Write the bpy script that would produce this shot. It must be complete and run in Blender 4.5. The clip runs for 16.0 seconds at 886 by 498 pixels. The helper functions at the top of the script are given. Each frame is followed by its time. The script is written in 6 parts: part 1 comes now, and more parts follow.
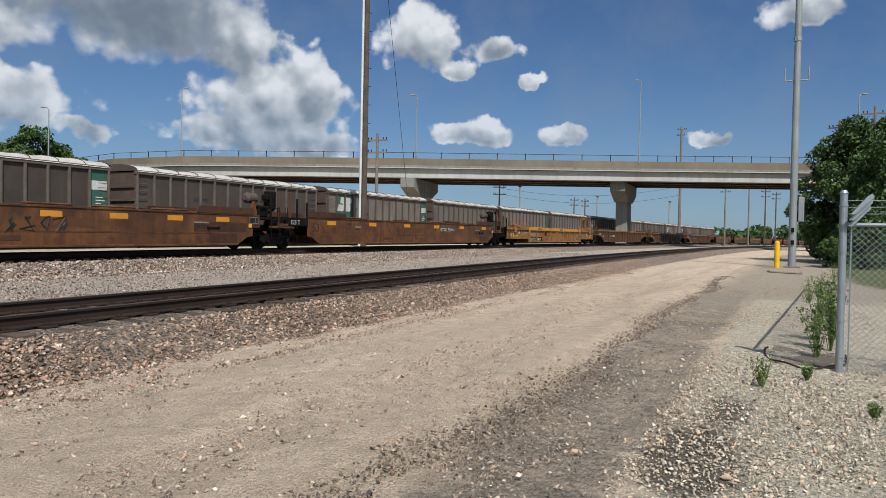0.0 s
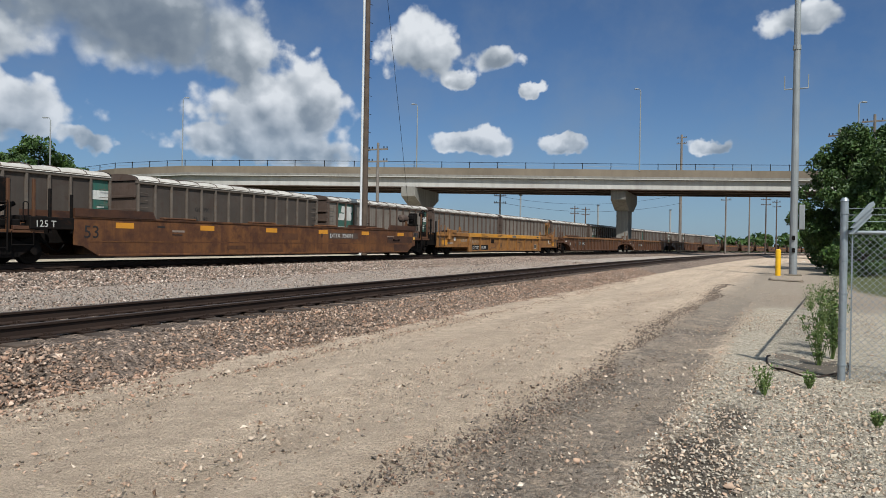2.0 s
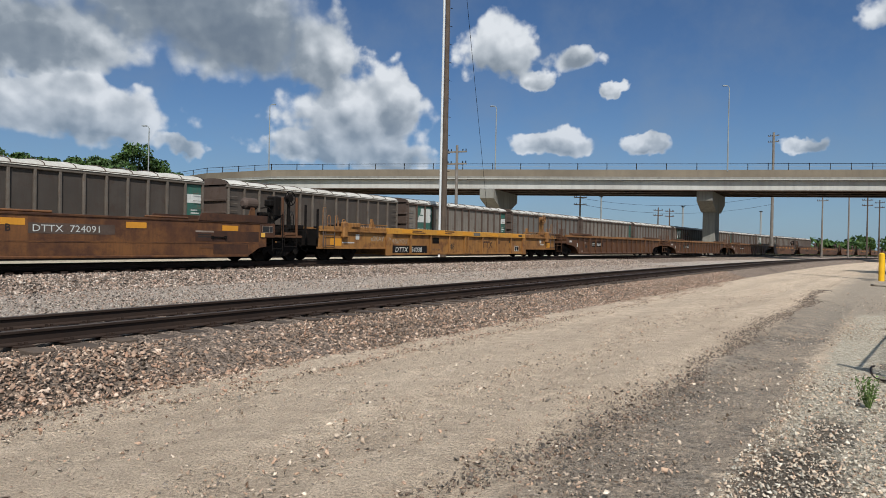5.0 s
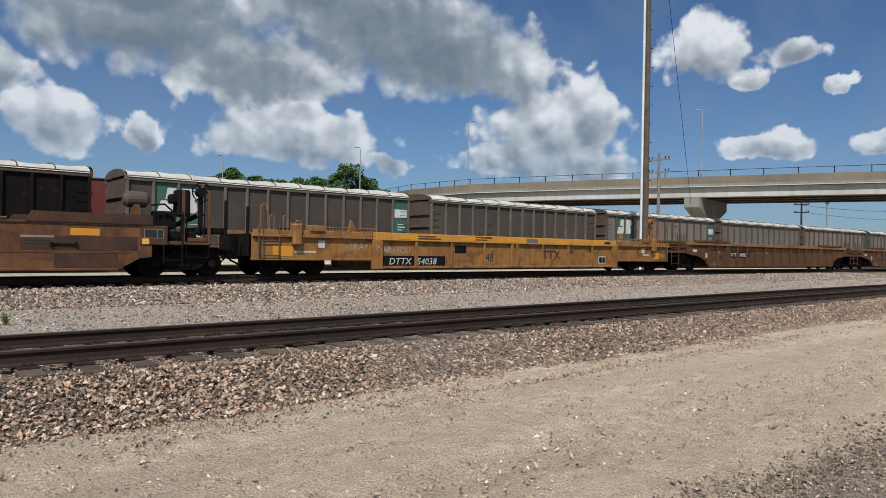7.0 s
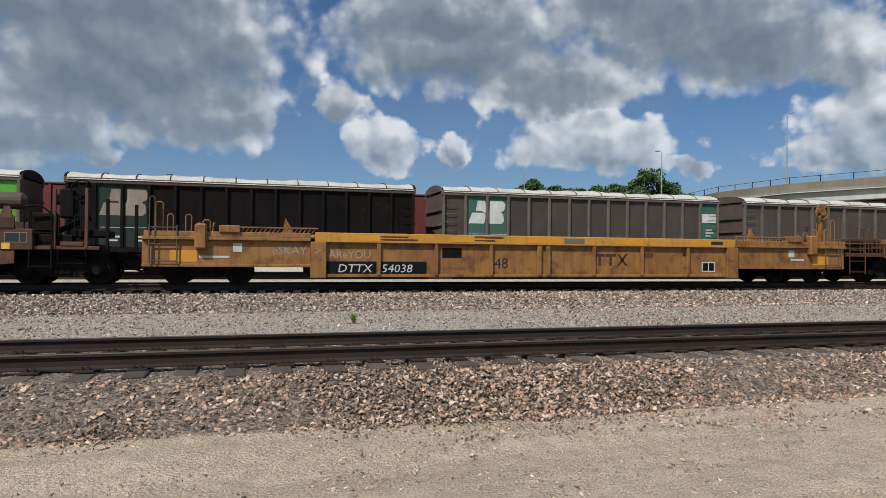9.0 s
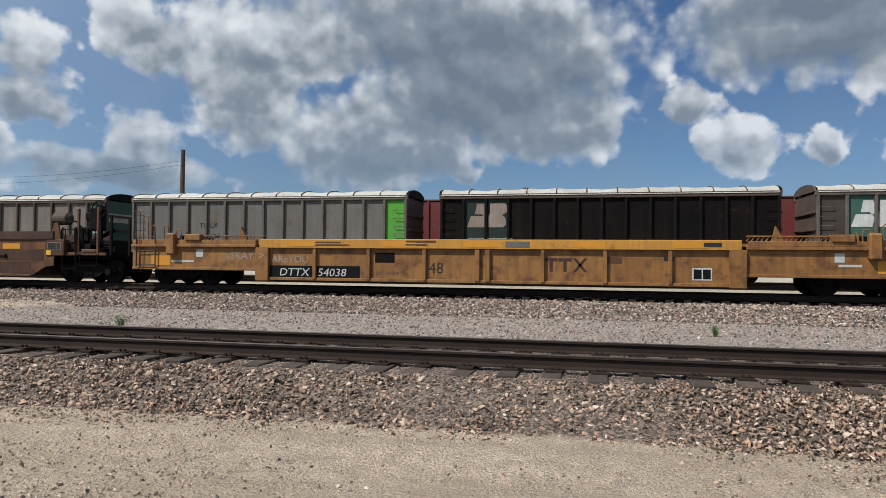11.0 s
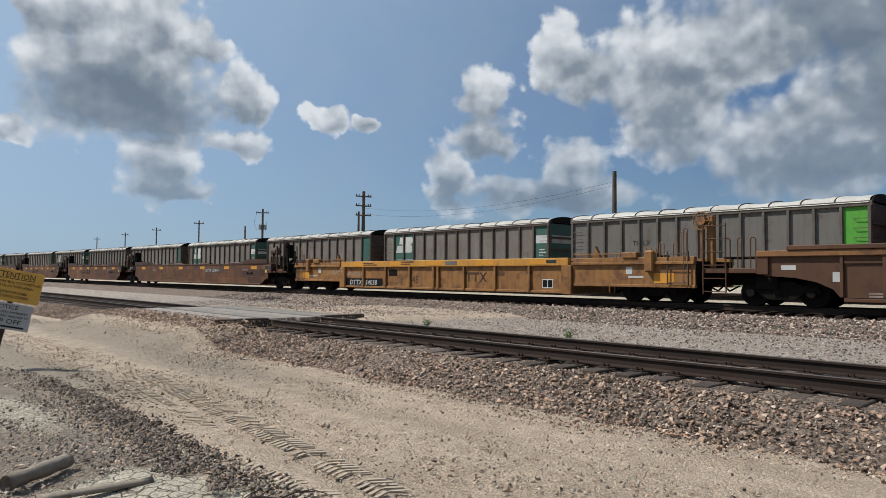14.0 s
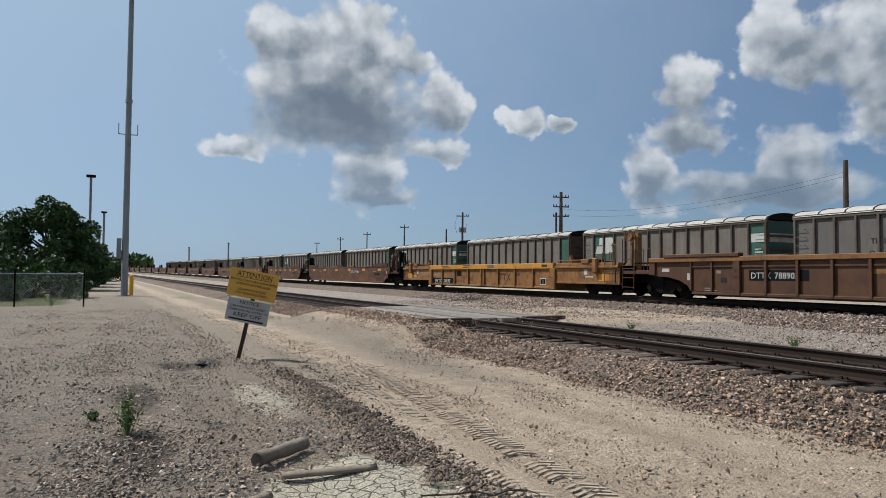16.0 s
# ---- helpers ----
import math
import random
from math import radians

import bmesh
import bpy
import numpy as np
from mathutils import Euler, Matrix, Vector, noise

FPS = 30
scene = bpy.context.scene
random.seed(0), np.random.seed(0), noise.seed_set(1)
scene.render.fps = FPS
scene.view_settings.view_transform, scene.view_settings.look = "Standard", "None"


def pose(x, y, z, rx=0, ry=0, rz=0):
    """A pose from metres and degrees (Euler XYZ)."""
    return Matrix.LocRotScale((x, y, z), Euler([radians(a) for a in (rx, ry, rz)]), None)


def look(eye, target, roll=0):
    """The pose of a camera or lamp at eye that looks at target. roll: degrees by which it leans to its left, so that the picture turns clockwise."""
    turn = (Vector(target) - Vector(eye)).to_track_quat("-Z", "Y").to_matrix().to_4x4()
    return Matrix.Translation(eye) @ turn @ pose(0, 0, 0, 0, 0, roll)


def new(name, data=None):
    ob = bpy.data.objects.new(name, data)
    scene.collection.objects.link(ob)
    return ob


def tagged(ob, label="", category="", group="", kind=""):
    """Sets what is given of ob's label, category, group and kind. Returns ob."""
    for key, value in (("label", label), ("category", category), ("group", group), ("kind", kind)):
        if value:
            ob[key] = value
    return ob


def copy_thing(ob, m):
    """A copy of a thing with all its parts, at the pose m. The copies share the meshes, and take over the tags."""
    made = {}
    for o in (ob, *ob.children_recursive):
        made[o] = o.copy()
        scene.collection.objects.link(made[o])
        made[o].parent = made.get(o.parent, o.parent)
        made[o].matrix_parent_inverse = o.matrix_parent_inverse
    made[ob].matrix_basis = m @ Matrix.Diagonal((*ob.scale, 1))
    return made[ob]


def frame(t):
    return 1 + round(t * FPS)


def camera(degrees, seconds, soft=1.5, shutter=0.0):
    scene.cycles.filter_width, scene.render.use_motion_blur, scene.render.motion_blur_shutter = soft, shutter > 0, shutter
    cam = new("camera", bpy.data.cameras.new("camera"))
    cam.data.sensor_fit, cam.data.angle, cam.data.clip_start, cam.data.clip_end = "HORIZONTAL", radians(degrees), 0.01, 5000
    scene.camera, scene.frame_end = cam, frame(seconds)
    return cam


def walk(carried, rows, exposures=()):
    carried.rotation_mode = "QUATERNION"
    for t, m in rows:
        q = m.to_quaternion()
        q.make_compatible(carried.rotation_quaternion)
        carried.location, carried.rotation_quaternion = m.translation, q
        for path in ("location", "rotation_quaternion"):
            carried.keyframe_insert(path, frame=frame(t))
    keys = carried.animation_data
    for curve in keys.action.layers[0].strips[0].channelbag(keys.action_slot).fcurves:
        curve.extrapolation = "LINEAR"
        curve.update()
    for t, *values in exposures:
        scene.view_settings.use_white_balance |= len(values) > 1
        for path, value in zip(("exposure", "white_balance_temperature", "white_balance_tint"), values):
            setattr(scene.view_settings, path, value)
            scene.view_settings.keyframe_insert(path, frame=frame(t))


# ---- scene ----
cam = camera(65.77, 16.0, soft=0.8)
EYE_Z, ARM = 1.62, 0.34


def aim(az, el, roll):
    """The camera is held at arm's length by someone who turns on the spot."""
    a, e = radians(az), radians(el)
    eye = Vector((ARM * math.cos(a), ARM * math.sin(a), EYE_Z))
    way = Vector((math.cos(e) * math.cos(a), math.cos(e) * math.sin(a), math.sin(e)))
    return look(eye, eye + way * 10, roll)


PAN = [(0.0, 26.60, -0.97, 1.13), (0.5, 26.66, -0.69, 1.14), (1.0, 26.75, -0.45, 1.06), (1.5, 26.76, -0.30, 1.04),
       (2.0, 26.68, -0.24, 0.98), (2.5, 26.79, -0.13, 0.97), (3.0, 27.15, -0.11, 0.96), (3.2, 27.44, -0.12, 0.95),
       (5.3, 34.78, -0.06, 1.10), (5.5, 35.94, 0.05, 1.02), (6.0, 39.33, 0.17, 0.90), (6.5, 43.75, 0.33, 0.98),
       (7.0, 49.50, 0.50, 1.12), (7.5, 55.94, 0.59, 1.24), (8.0, 62.10, 0.66, 1.17), (8.5, 67.81, 0.74, 0.97),
       (9.0, 74.07, 0.73, 0.89), (9.5, 81.24, 0.59, 0.75), (9.7, 84.20, 0.54, 0.79)]
PAN += [(11.8, 112.40, 1.38, 0.85), (12.0, 114.72, 1.38, 0.77), (12.5, 120.55, 1.36, 0.54), (13.0, 126.28, 1.56, 0.33),
        (13.5, 131.87, 1.78, 0.26), (14.0, 137.22, 1.90, 0.61), (14.5, 142.12, 1.91, 0.91), (15.0, 146.54, 1.89, 0.92),
        (15.5, 150.41, 1.89, 0.65), (16.0, 153.58, 1.84, 0.60)]
walk(cam, [(t, aim(a, e, r)) for t, a, e, r in PAN], exposures=[(0, 0.03, 6150, 9), (9.0, 0.03, 6150, 9), (12.5, 0.05, 6150, 9), (14.5, -0.05, 6150, 9), (16.0, -0.10, 6120, 9)])

# ------------------------------------------------------------------ sky and sun
SUN_AZ, SUN_EL = 222.0, 50.0
sun = new("sun", bpy.data.lights.new("sun", "SUN"))
sun.data.energy, sun.data.angle, sun.data.color = 5.0, radians(0.6), (1.0, 0.95, 0.87)
sa, se = radians(SUN_AZ), radians(SUN_EL)
sun.matrix_world = look(Vector((math.cos(se) * math.cos(sa), math.cos(se) * math.sin(sa), math.sin(se))) * 100, (0, 0, 0))

world = bpy.data.worlds.new("sky")
scene.world = world
world.use_nodes = True
WT = world.node_tree
WT.nodes.clear()
CLOUDS = []


def cloud(az, el, half_width, half_height, dark):
    """One heap of cumulus, by compass and height in degrees; dark: how grey it is against the light."""
    CLOUDS.append((az, el, half_width * 1.12, half_height * 1.12, dark))


cloud(41.1, 10.3, 5.9, 3.6, 0.20)
cloud(43.5, 14.9, 3.1, 3.3, 0.20)
cloud(44.7, 8.0, 3.7, 1.3, 0.30)
cloud(37.3, 12.1, 2.0, 2.5, 0.10)
cloud(28.6, 16.3, 3.3, 2.7, 0.20)
cloud(25.9, 13.8, 1.6, 0.9, 0.20)
cloud(22.9, 15.4, 2.0, 1.1, 0.50)
cloud(19.3, 12.8, 1.3, 0.7, 0.10)
cloud(24.4, 8.8, 3.2, 1.0, 0.10)
cloud(16.7, 8.5, 2.0, 0.6, 0.30)
cloud(5.5, 8.4, 1.3, 0.6, 0.30)
cloud(-1.0, 16.7, 2.7, 1.1, 0.40)
cloud(54.3, 7.5, 1.7, 0.8, 0.40)
cloud(37.4, 7.4, 3.4, 1.3, 0.40)
cloud(50.8, 16.7, 7.6, 3.7, 0.95)
cloud(61.8, 9.5, 6.9, 2.3, 0.15)
cloud(64.9, 14.6, 4.8, 2.6, 0.80)
cloud(65.2, 14.3, 7.7, 2.4, 0.30)
cloud(74.4, 17.4, 9.9, 2.3, 0.95)
cloud(79.5, 9.2, 3.2, 2.0, 0.20)
cloud(73.1, 8.7, 1.2, 1.4, 0.30)
cloud(100.1, 14.9, 10.0, 5.1, 0.90)
cloud(93.1, 11.5, 4.7, 3.1, 0.50)
cloud(105.1, 9.8, 4.8, 4.0, 0.70)
cloud(74.1, 17.7, 10.2, 3.8, 0.95)
cloud(79.1, 9.2, 3.0, 2.1, 0.15)
cloud(73.4, 8.9, 1.4, 1.3, 0.20)
cloud(82.9, 12.4, 2.0, 1.8, 0.50)
cloud(54.0, 17.6, 8.5, 3.2, 0.90)
cloud(101.1, 7.5, 1.8, 1.3, 0.40)
cloud(113.8, 17.4, 9.2, 2.9, 0.35)
cloud(96.3, 16.6, 10.1, 5.0, 0.90)
cloud(118.5, 12.4, 4.1, 3.5, 0.30)
cloud(110.0, 9.8, 6.3, 4.1, 0.70)
cloud(94.0, 11.5, 5.9, 3.3, 0.60)
cloud(133.7, 14.4, 2.8, 2.5, 0.25)
cloud(133.9, 11.0, 2.7, 1.6, 0.70)
cloud(127.8, 17.7, 2.2, 2.7, 0.20)
cloud(125.1, 15.7, 2.7, 2.1, 0.50)
cloud(146.7, 12.5, 1.8, 1.1, 0.20)
cloud(143.8, 12.2, 1.1, 0.6, 0.30)
cloud(126.7, 8.1, 3.0, 3.0, 0.55)
cloud(136.9, 8.0, 2.0, 2.5, 0.60)
cloud(153.4, 12.7, 1.6, 1.8, 0.40)
cloud(128.3, 6.5, 7.4, 1.6, 0.70)
cloud(162.9, 16.4, 6.6, 4.5, 0.35)
cloud(162.4, 12.2, 7.5, 2.8, 0.90)
cloud(167.1, 18.9, 3.0, 2.0, 0.30)
cloud(160.6, 19.1, 2.6, 2.5, 0.20)
cloud(160.0, 7.9, 2.6, 3.0, 0.45)
cloud(170.9, 9.8, 2.0, 1.0, 0.30)
cloud(153.9, 13.8, 2.3, 2.5, 0.25)
cloud(154.1, 10.0, 3.0, 1.1, 0.30)
cloud(146.5, 12.5, 1.7, 1.3, 0.25)
cloud(143.8, 12.1, 1.2, 0.7, 0.30)
cloud(156.8, 17.5, 1.6, 1.8, 0.30)
cloud(-173.7, 17.9, 2.1, 0.7, 0.60)
cloud(158.5, 6.1, 3.7, 0.9, 0.60)
# a soft grey deck high up between the heaps
cloud(104.0, 20.0, 13.0, 4.2, 0.80)
cloud(74.0, 20.5, 9.0, 3.0, 0.80)
cloud(58.0, 20.8, 9.0, 3.2, 0.85)
cloud(119.0, 14.5, 5.0, 3.0, 0.50)
# a loose scatter for the part of the sky that stays behind the camera
for k in range(4):
    cloud(-25 - k * 38, random.uniform(8, 30), random.uniform(4, 11), random.uniform(2, 5), random.uniform(0.2, 0.8))


def wire(tree, a, b):
    tree.links.new(a, b)


def vmath(tree, op, a, b=None, c=None):
    n = tree.nodes.new("ShaderNodeVectorMath")
    n.operation = op
    for i, v in enumerate((a, b, c)):
        if v is None:
            continue
        if isinstance(v, (tuple, list)):
            n.inputs[i].default_value = v
        else:
            wire(tree, v, n.inputs[i])
    return n.outputs["Value"] if op in ("LENGTH", "DOT_PRODUCT") else n.outputs[0]


def smath(tree, op, a, b=None, c=None, clamp=False):
    n = tree.nodes.new("ShaderNodeMath")
    n.operation, n.use_clamp = op, clamp
    for i, v in enumerate((a, b, c)):
        if v is None:
            continue
        if isinstance(v, (int, float)):
            n.inputs[i].default_value = v
        else:
            wire(tree, v, n.inputs[i])
    return n.outputs[0]


def ramp(tree, value, stops):
    n = tree.nodes.new("ShaderNodeValToRGB")
    wire(tree, value, n.inputs[0])
    e = n.color_ramp.elements
    while len(e) < len(stops):
        e.new(0.5)
    for el, (p, c) in zip(e, stops):
        el.position, el.color = p, (*c, 1) if len(c) == 3 else c
    return n.outputs[0]


def mix(tree, fac, a, b, blend="MIX"):
    n = tree.nodes.new("ShaderNodeMix")
    n.data_type, n.blend_type, n.clamp_factor = "RGBA", blend, True
    for s, v in ((n.inputs[0], fac), (n.inputs[6], a), (n.inputs[7], b)):
        if isinstance(v, (int, float)):
            s.default_value = v
        elif isinstance(v, (tuple, list)):
            s.default_value = (*v, 1)
        else:
            wire(tree, v, s)
    return n.outputs[2]


def noise_node(tree, vec, scale, detail=6, rough=0.55, distortion=0.0, dims="3D"):
    n = tree.nodes.new("ShaderNodeTexNoise")
    n.noise_dimensions = dims
    n.inputs["Scale"].default_value, n.inputs["Detail"].default_value = scale, detail
    n.inputs["Roughness"].default_value, n.inputs["Distortion"].default_value = rough, distortion
    if vec is not None:
        wire(tree, vec, n.inputs["Vector"])
    return n.outputs["Fac"]


def build_sky():
    t = WT
    out = t.nodes.new("ShaderNodeOutputWorld")
    sky = t.nodes.new("ShaderNodeTexSky")
    sky.sky_type, sky.sun_disc = "NISHITA", False
    sky.sun_elevation, sky.sun_rotation = radians(SUN_EL), radians(90 - SUN_AZ)
    sky.air_density, sky.dust_density, sky.ozone_density = 1.0, 0.4, 3.0
    tc = t.nodes.new("ShaderNodeTexCoord")
    d = tc.outputs["Generated"]
    sep = t.nodes.new("ShaderNodeSeparateXYZ")
    wire(t, d, sep.inputs[0])
    # compass in degrees, turned so that the seam lies behind the camera, and height in degrees
    ca, sn = math.cos(radians(-90)), math.sin(radians(-90))
    xr = smath(t, "ADD", smath(t, "MULTIPLY", sep.outputs[0], ca), smath(t, "MULTIPLY", sep.outputs[1], -sn))
    yr = smath(t, "ADD", smath(t, "MULTIPLY", sep.outputs[0], sn), smath(t, "MULTIPLY", sep.outputs[1], ca))
    az = smath(t, "MULTIPLY_ADD", smath(t, "ARCTAN2", yr, xr), 180 / math.pi, 90.0)
    el = smath(t, "MULTIPLY", smath(t, "ARCSINE", sep.outputs[2]), 180 / math.pi)
    comb = t.nodes.new("ShaderNodeCombineXYZ")
    wire(t, az, comb.inputs[0]), wire(t, el, comb.inputs[1])
    # the heaps' outlines are pulled about by a slow swirl
    swirl = t.nodes.new("ShaderNodeTexNoise")
    swirl.inputs["Scale"].default_value, swirl.inputs["Detail"].default_value, swirl.inputs["Roughness"].default_value = 0.30, 4.0, 0.55
    wire(t, comb.outputs[0], swirl.inputs["Vector"])
    warped = vmath(t, "ADD", comb.outputs[0], vmath(t, "MULTIPLY", vmath(t, "SUBTRACT", swirl.outputs["Color"], (0.5, 0.5, 0.5)), (4.6, 3.4, 0)))
    # billows: rounded lumps pull the outline of each heap about
    vor = t.nodes.new("ShaderNodeTexVoronoi")
    vor.feature, vor.inputs["Scale"].default_value = "SMOOTH_F1", 0.34
    vor.inputs["Detail"].default_value, vor.inputs["Roughness"].default_value = 2.0, 0.5
    vor.inputs["Smoothness"].default_value = 0.5
    wire(t, comb.outputs[0], vor.inputs["Vector"])
    lump = smath(t, "SUBTRACT", 0.55, vor.outputs["Distance"])
    fine = noise_node(t, comb.outputs[0], 0.42, 6, 0.56)
    broad = noise_node(t, comb.outputs[0], 0.14, 5, 0.6)
    field, dark, low = None, None, None
    for a, e, w, h, k in CLOUDS:
        m = vmath(t, "MULTIPLY_ADD", warped, (1 / w, 1 / h, 0), (-a / w, -e / h, 0))
        f = smath(t, "SUBTRACT", 1.0, vmath(t, "LENGTH", m))
        g = smath(t, "MULTIPLY", smath(t, "ADD", f, 0.35, clamp=True), k)
        field = f if field is None else smath(t, "SMOOTH_MAX", field, f, 0.25)
        dark = g if dark is None else smath(t, "MAXIMUM", dark, g)
        # how far below the middle of its heap a point lies
        s = vmath(t, "DOT_PRODUCT", m, (0, -1, 0))
        s = smath(t, "MULTIPLY", smath(t, "ADD", s, 0.3), smath(t, "MULTIPLY", smath(t, "ADD", f, 0.1, clamp=True), 2.0, clamp=True))
        low = s if low is None else smath(t, "MAXIMUM", low, s)
    edge = smath(t, "ADD", smath(t, "MULTIPLY", lump, 0.50), smath(t, "MULTIPLY", smath(t, "SUBTRACT", fine, 0.5), 0.42))
    edge = smath(t, "ADD", edge, smath(t, "MULTIPLY", smath(t, "SUBTRACT", broad, 0.5), 0.45))
    # the broad grey heaps hang together, the small white ones are ragged
    body = smath(t, "ADD", field, smath(t, "MULTIPLY", edge, smath(t, "MULTIPLY_ADD", dark, -0.85, 1.3)))
    cover = t.nodes.new("ShaderNodeMapRange")
    cover.interpolation_type = "SMOOTHSTEP"
    wire(t, body, cover.inputs[0])
    # grey heaps have soft, thin borders, white ones crisp borders
    cover.inputs[1].default_value = -0.26
    wire(t, smath(t, "MULTIPLY_ADD", dark, 0.5, 0.0), cover.inputs[2])
    # shade: bases and thick middles are grey, the tops and the lumps turned to the sun are white
    up = vmath(t, "ADD", comb.outputs[0], (-0.5, 1.1, 0))
    vor2 = t.nodes.new("ShaderNodeTexVoronoi")
    vor2.feature = "SMOOTH_F1"
    for n in ("Scale", "Detail", "Roughness", "Smoothness"):
        vor2.inputs[n].default_value = vor.inputs[n].default_value
    wire(t, up, vor2.inputs["Vector"])
    relief = smath(t, "ADD", smath(t, "SUBTRACT", vor2.outputs["Distance"], vor.outputs["Distance"]),
                   smath(t, "MULTIPLY", smath(t, "SUBTRACT", fine, noise_node(t, up, 0.42, 6, 0.56)), 0.75))
    shade = smath(t, "ADD", smath(t, "MULTIPLY", dark, 0.62), smath(t, "MULTIPLY", low, 0.50))
    shade = smath(t, "SUBTRACT", shade, smath(t, "MULTIPLY", relief, 0.44))
    shade = smath(t, "ADD", shade, smath(t, "MULTIPLY", smath(t, "SUBTRACT", broad, 0.5), 0.5))
    tone = ramp(t, shade, [(0.0, (0.90, 0.91, 0.92)), (0.3, (0.57, 0.605, 0.64)), (0.62, (0.30, 0.345, 0.395)), (1.0, (0.20, 0.245, 0.305))])
    tone10 = vmath(t, "MULTIPLY", tone, (15.2, 15.2, 15.2))
    # haze near the ground veils both
    haze = smath(t, "POWER", smath(t, "SUBTRACT", 1.0, smath(t, "MULTIPLY", smath(t, "ABSOLUTE", el), 1 / 16.0, clamp=True), clamp=True), 2.0)
    cov = smath(t, "MULTIPLY", cover.outputs[0], smath(t, "SUBTRACT", 1.0, smath(t, "MULTIPLY", haze, 0.75)))
    thin = smath(t, "MULTIPLY", ramp(t, broad, [(0.42, (0, 0, 0)), (0.8, (1, 1, 1))]), 0.32)
    blue = mix(t, thin, mix(t, smath(t, "MULTIPLY", haze, 0.55), vmath(t, "MULTIPLY", sky.outputs[0], (0.84, 1.02, 1.24)), (4.6, 6.6, 9.0)), (4.5, 5.2, 6.0))
    # the sky pales on the sun's side
    glow = t.nodes.new("ShaderNodeMapRange")
    wire(t, vmath(t, "DOT_PRODUCT", d, (math.cos(se) * math.cos(sa), math.cos(se) * math.sin(sa), math.sin(se))), glow.inputs[0])
    glow.inputs[1].default_value, glow.inputs[2].default_value = -0.1, 0.75
    glow.inputs[4].default_value = 0.82
    blue = mix(t, glow.outputs[0], blue, (8.6, 11.0, 13.4))
    col = mix(t, cov, blue, tone10)
    bg = t.nodes.new("ShaderNodeBackground")
    bg.inputs[1].default_value = 0.054
    wire(t, col, bg.inputs[0]), wire(t, bg.outputs[0], out.inputs[0])


build_sky()


# ------------------------------------------------------------------ materials
def mat(name, base, other=None, rough=0.7, metal=0.0, scale=3.0, grain=0.25, bump=0.15, bump_scale=40.0,
        streak=0.0, rust=0.0, rust_colour=(0.10, 0.045, 0.022), per_object=0.0, per_island=0.0, spec=0.4):
    """A worn surface: two tones by a broad noise, a fine grain, run-down streaks, rust, and relief."""
    m = bpy.data.materials.new(name)
    m.use_nodes = True
    t = m.node_tree
    p = t.nodes["Principled BSDF"]
    tc = t.nodes.new("ShaderNodeTexCoord")
    info = t.nodes.new("ShaderNodeObjectInfo")
    sh = t.nodes.new("ShaderNodeCombineXYZ")
    r = smath(t, "MULTIPLY", info.outputs["Random"], 37.0)
    wire(t, r, sh.inputs[0]), wire(t, r, sh.inputs[1])
    vec = vmath(t, "ADD", tc.outputs["Object"], sh.outputs[0])
    other = other or tuple(c * 0.7 for c in base)
    big = noise_node(t, vec, scale * 0.35, 5, 0.6)
    col = mix(t, ramp(t, big, [(0.35, (0, 0, 0)), (0.68, (1, 1, 1))]), base, other)
    fine = noise_node(t, vec, bump_scale * 0.6, 4, 0.7)
    g = ramp(t, fine, [(0.25, (1 - grain,) * 3), (0.75, (1 + 0.0 * grain,) * 3)])
    col = mix(t, 1.0, col, g, "MULTIPLY")
    if streak:
        sv = vmath(t, "MULTIPLY", vec, (5.0, 5.0, 0.35))
        s = ramp(t, noise_node(t, sv, scale * 0.8, 5, 0.65), [(0.45, (0, 0, 0)), (0.75, (1, 1, 1))])
        col = mix(t, smath(t, "MULTIPLY", s, streak), col, tuple(c * 0.45 for c in rust_colour) if not rust else rust_colour)
    rmask = None
    if rust:
        rmask = ramp(t, noise_node(t, vec, scale * 1.3, 8, 0.7), [(0.62 - 0.3 * rust, (0, 0, 0)), (0.72 - 0.2 * rust, (1, 1, 1))])
        col = mix(t, smath(t, "MULTIPLY", rmask, 0.85), col, rust_colour)
    if per_object:
        k = smath(t, "MULTIPLY_ADD", info.outputs["Random"], 2 * per_object, 1 - per_object)
        col = vmath(t, "SCALE", col)
        t.nodes[-1].inputs["Scale"].default_value = 1
        wire(t, k, t.nodes[-1].inputs["Scale"])
    if per_island:
        geo = t.nodes.new("ShaderNodeNewGeometry")
        k = ramp(t, geo.outputs["Random Per Island"], [(0.0, (1 - per_island,) * 3), (0.45, (1 - 0.35 * per_island, 1 - 0.42 * per_island, 1 - 0.48 * per_island)),
                 (0.62, (1.02, 0.80, 0.68)), (0.8, (1.0, 0.92, 0.86)), (0.93, (1 + 0.45 * per_island, 1 + 0.42 * per_island, 1 + 0.38 * per_island)), (1.0, (1 + 0.8 * per_island,) * 3)])
        col = mix(t, 1.0, col, k, "MULTIPLY")
    wire(t, col, p.inputs["Base Color"])
    rr = smath(t, "MULTIPLY_ADD", fine, 0.3, rough - 0.15, clamp=True)
    wire(t, rr, p.inputs["Roughness"])
    p.inputs["Metallic"].default_value, p.inputs["Specular IOR Level"].default_value = metal, spec
    if bump:
        b = t.nodes.new("ShaderNodeBump")
        b.inputs["Strength"].default_value, b.inputs["Distance"].default_value = bump, 0.02
        wire(t, noise_node(t, vec, bump_scale, 6, 0.65), b.inputs["Height"])
        wire(t, b.outputs[0], p.inputs["Normal"])
    return m


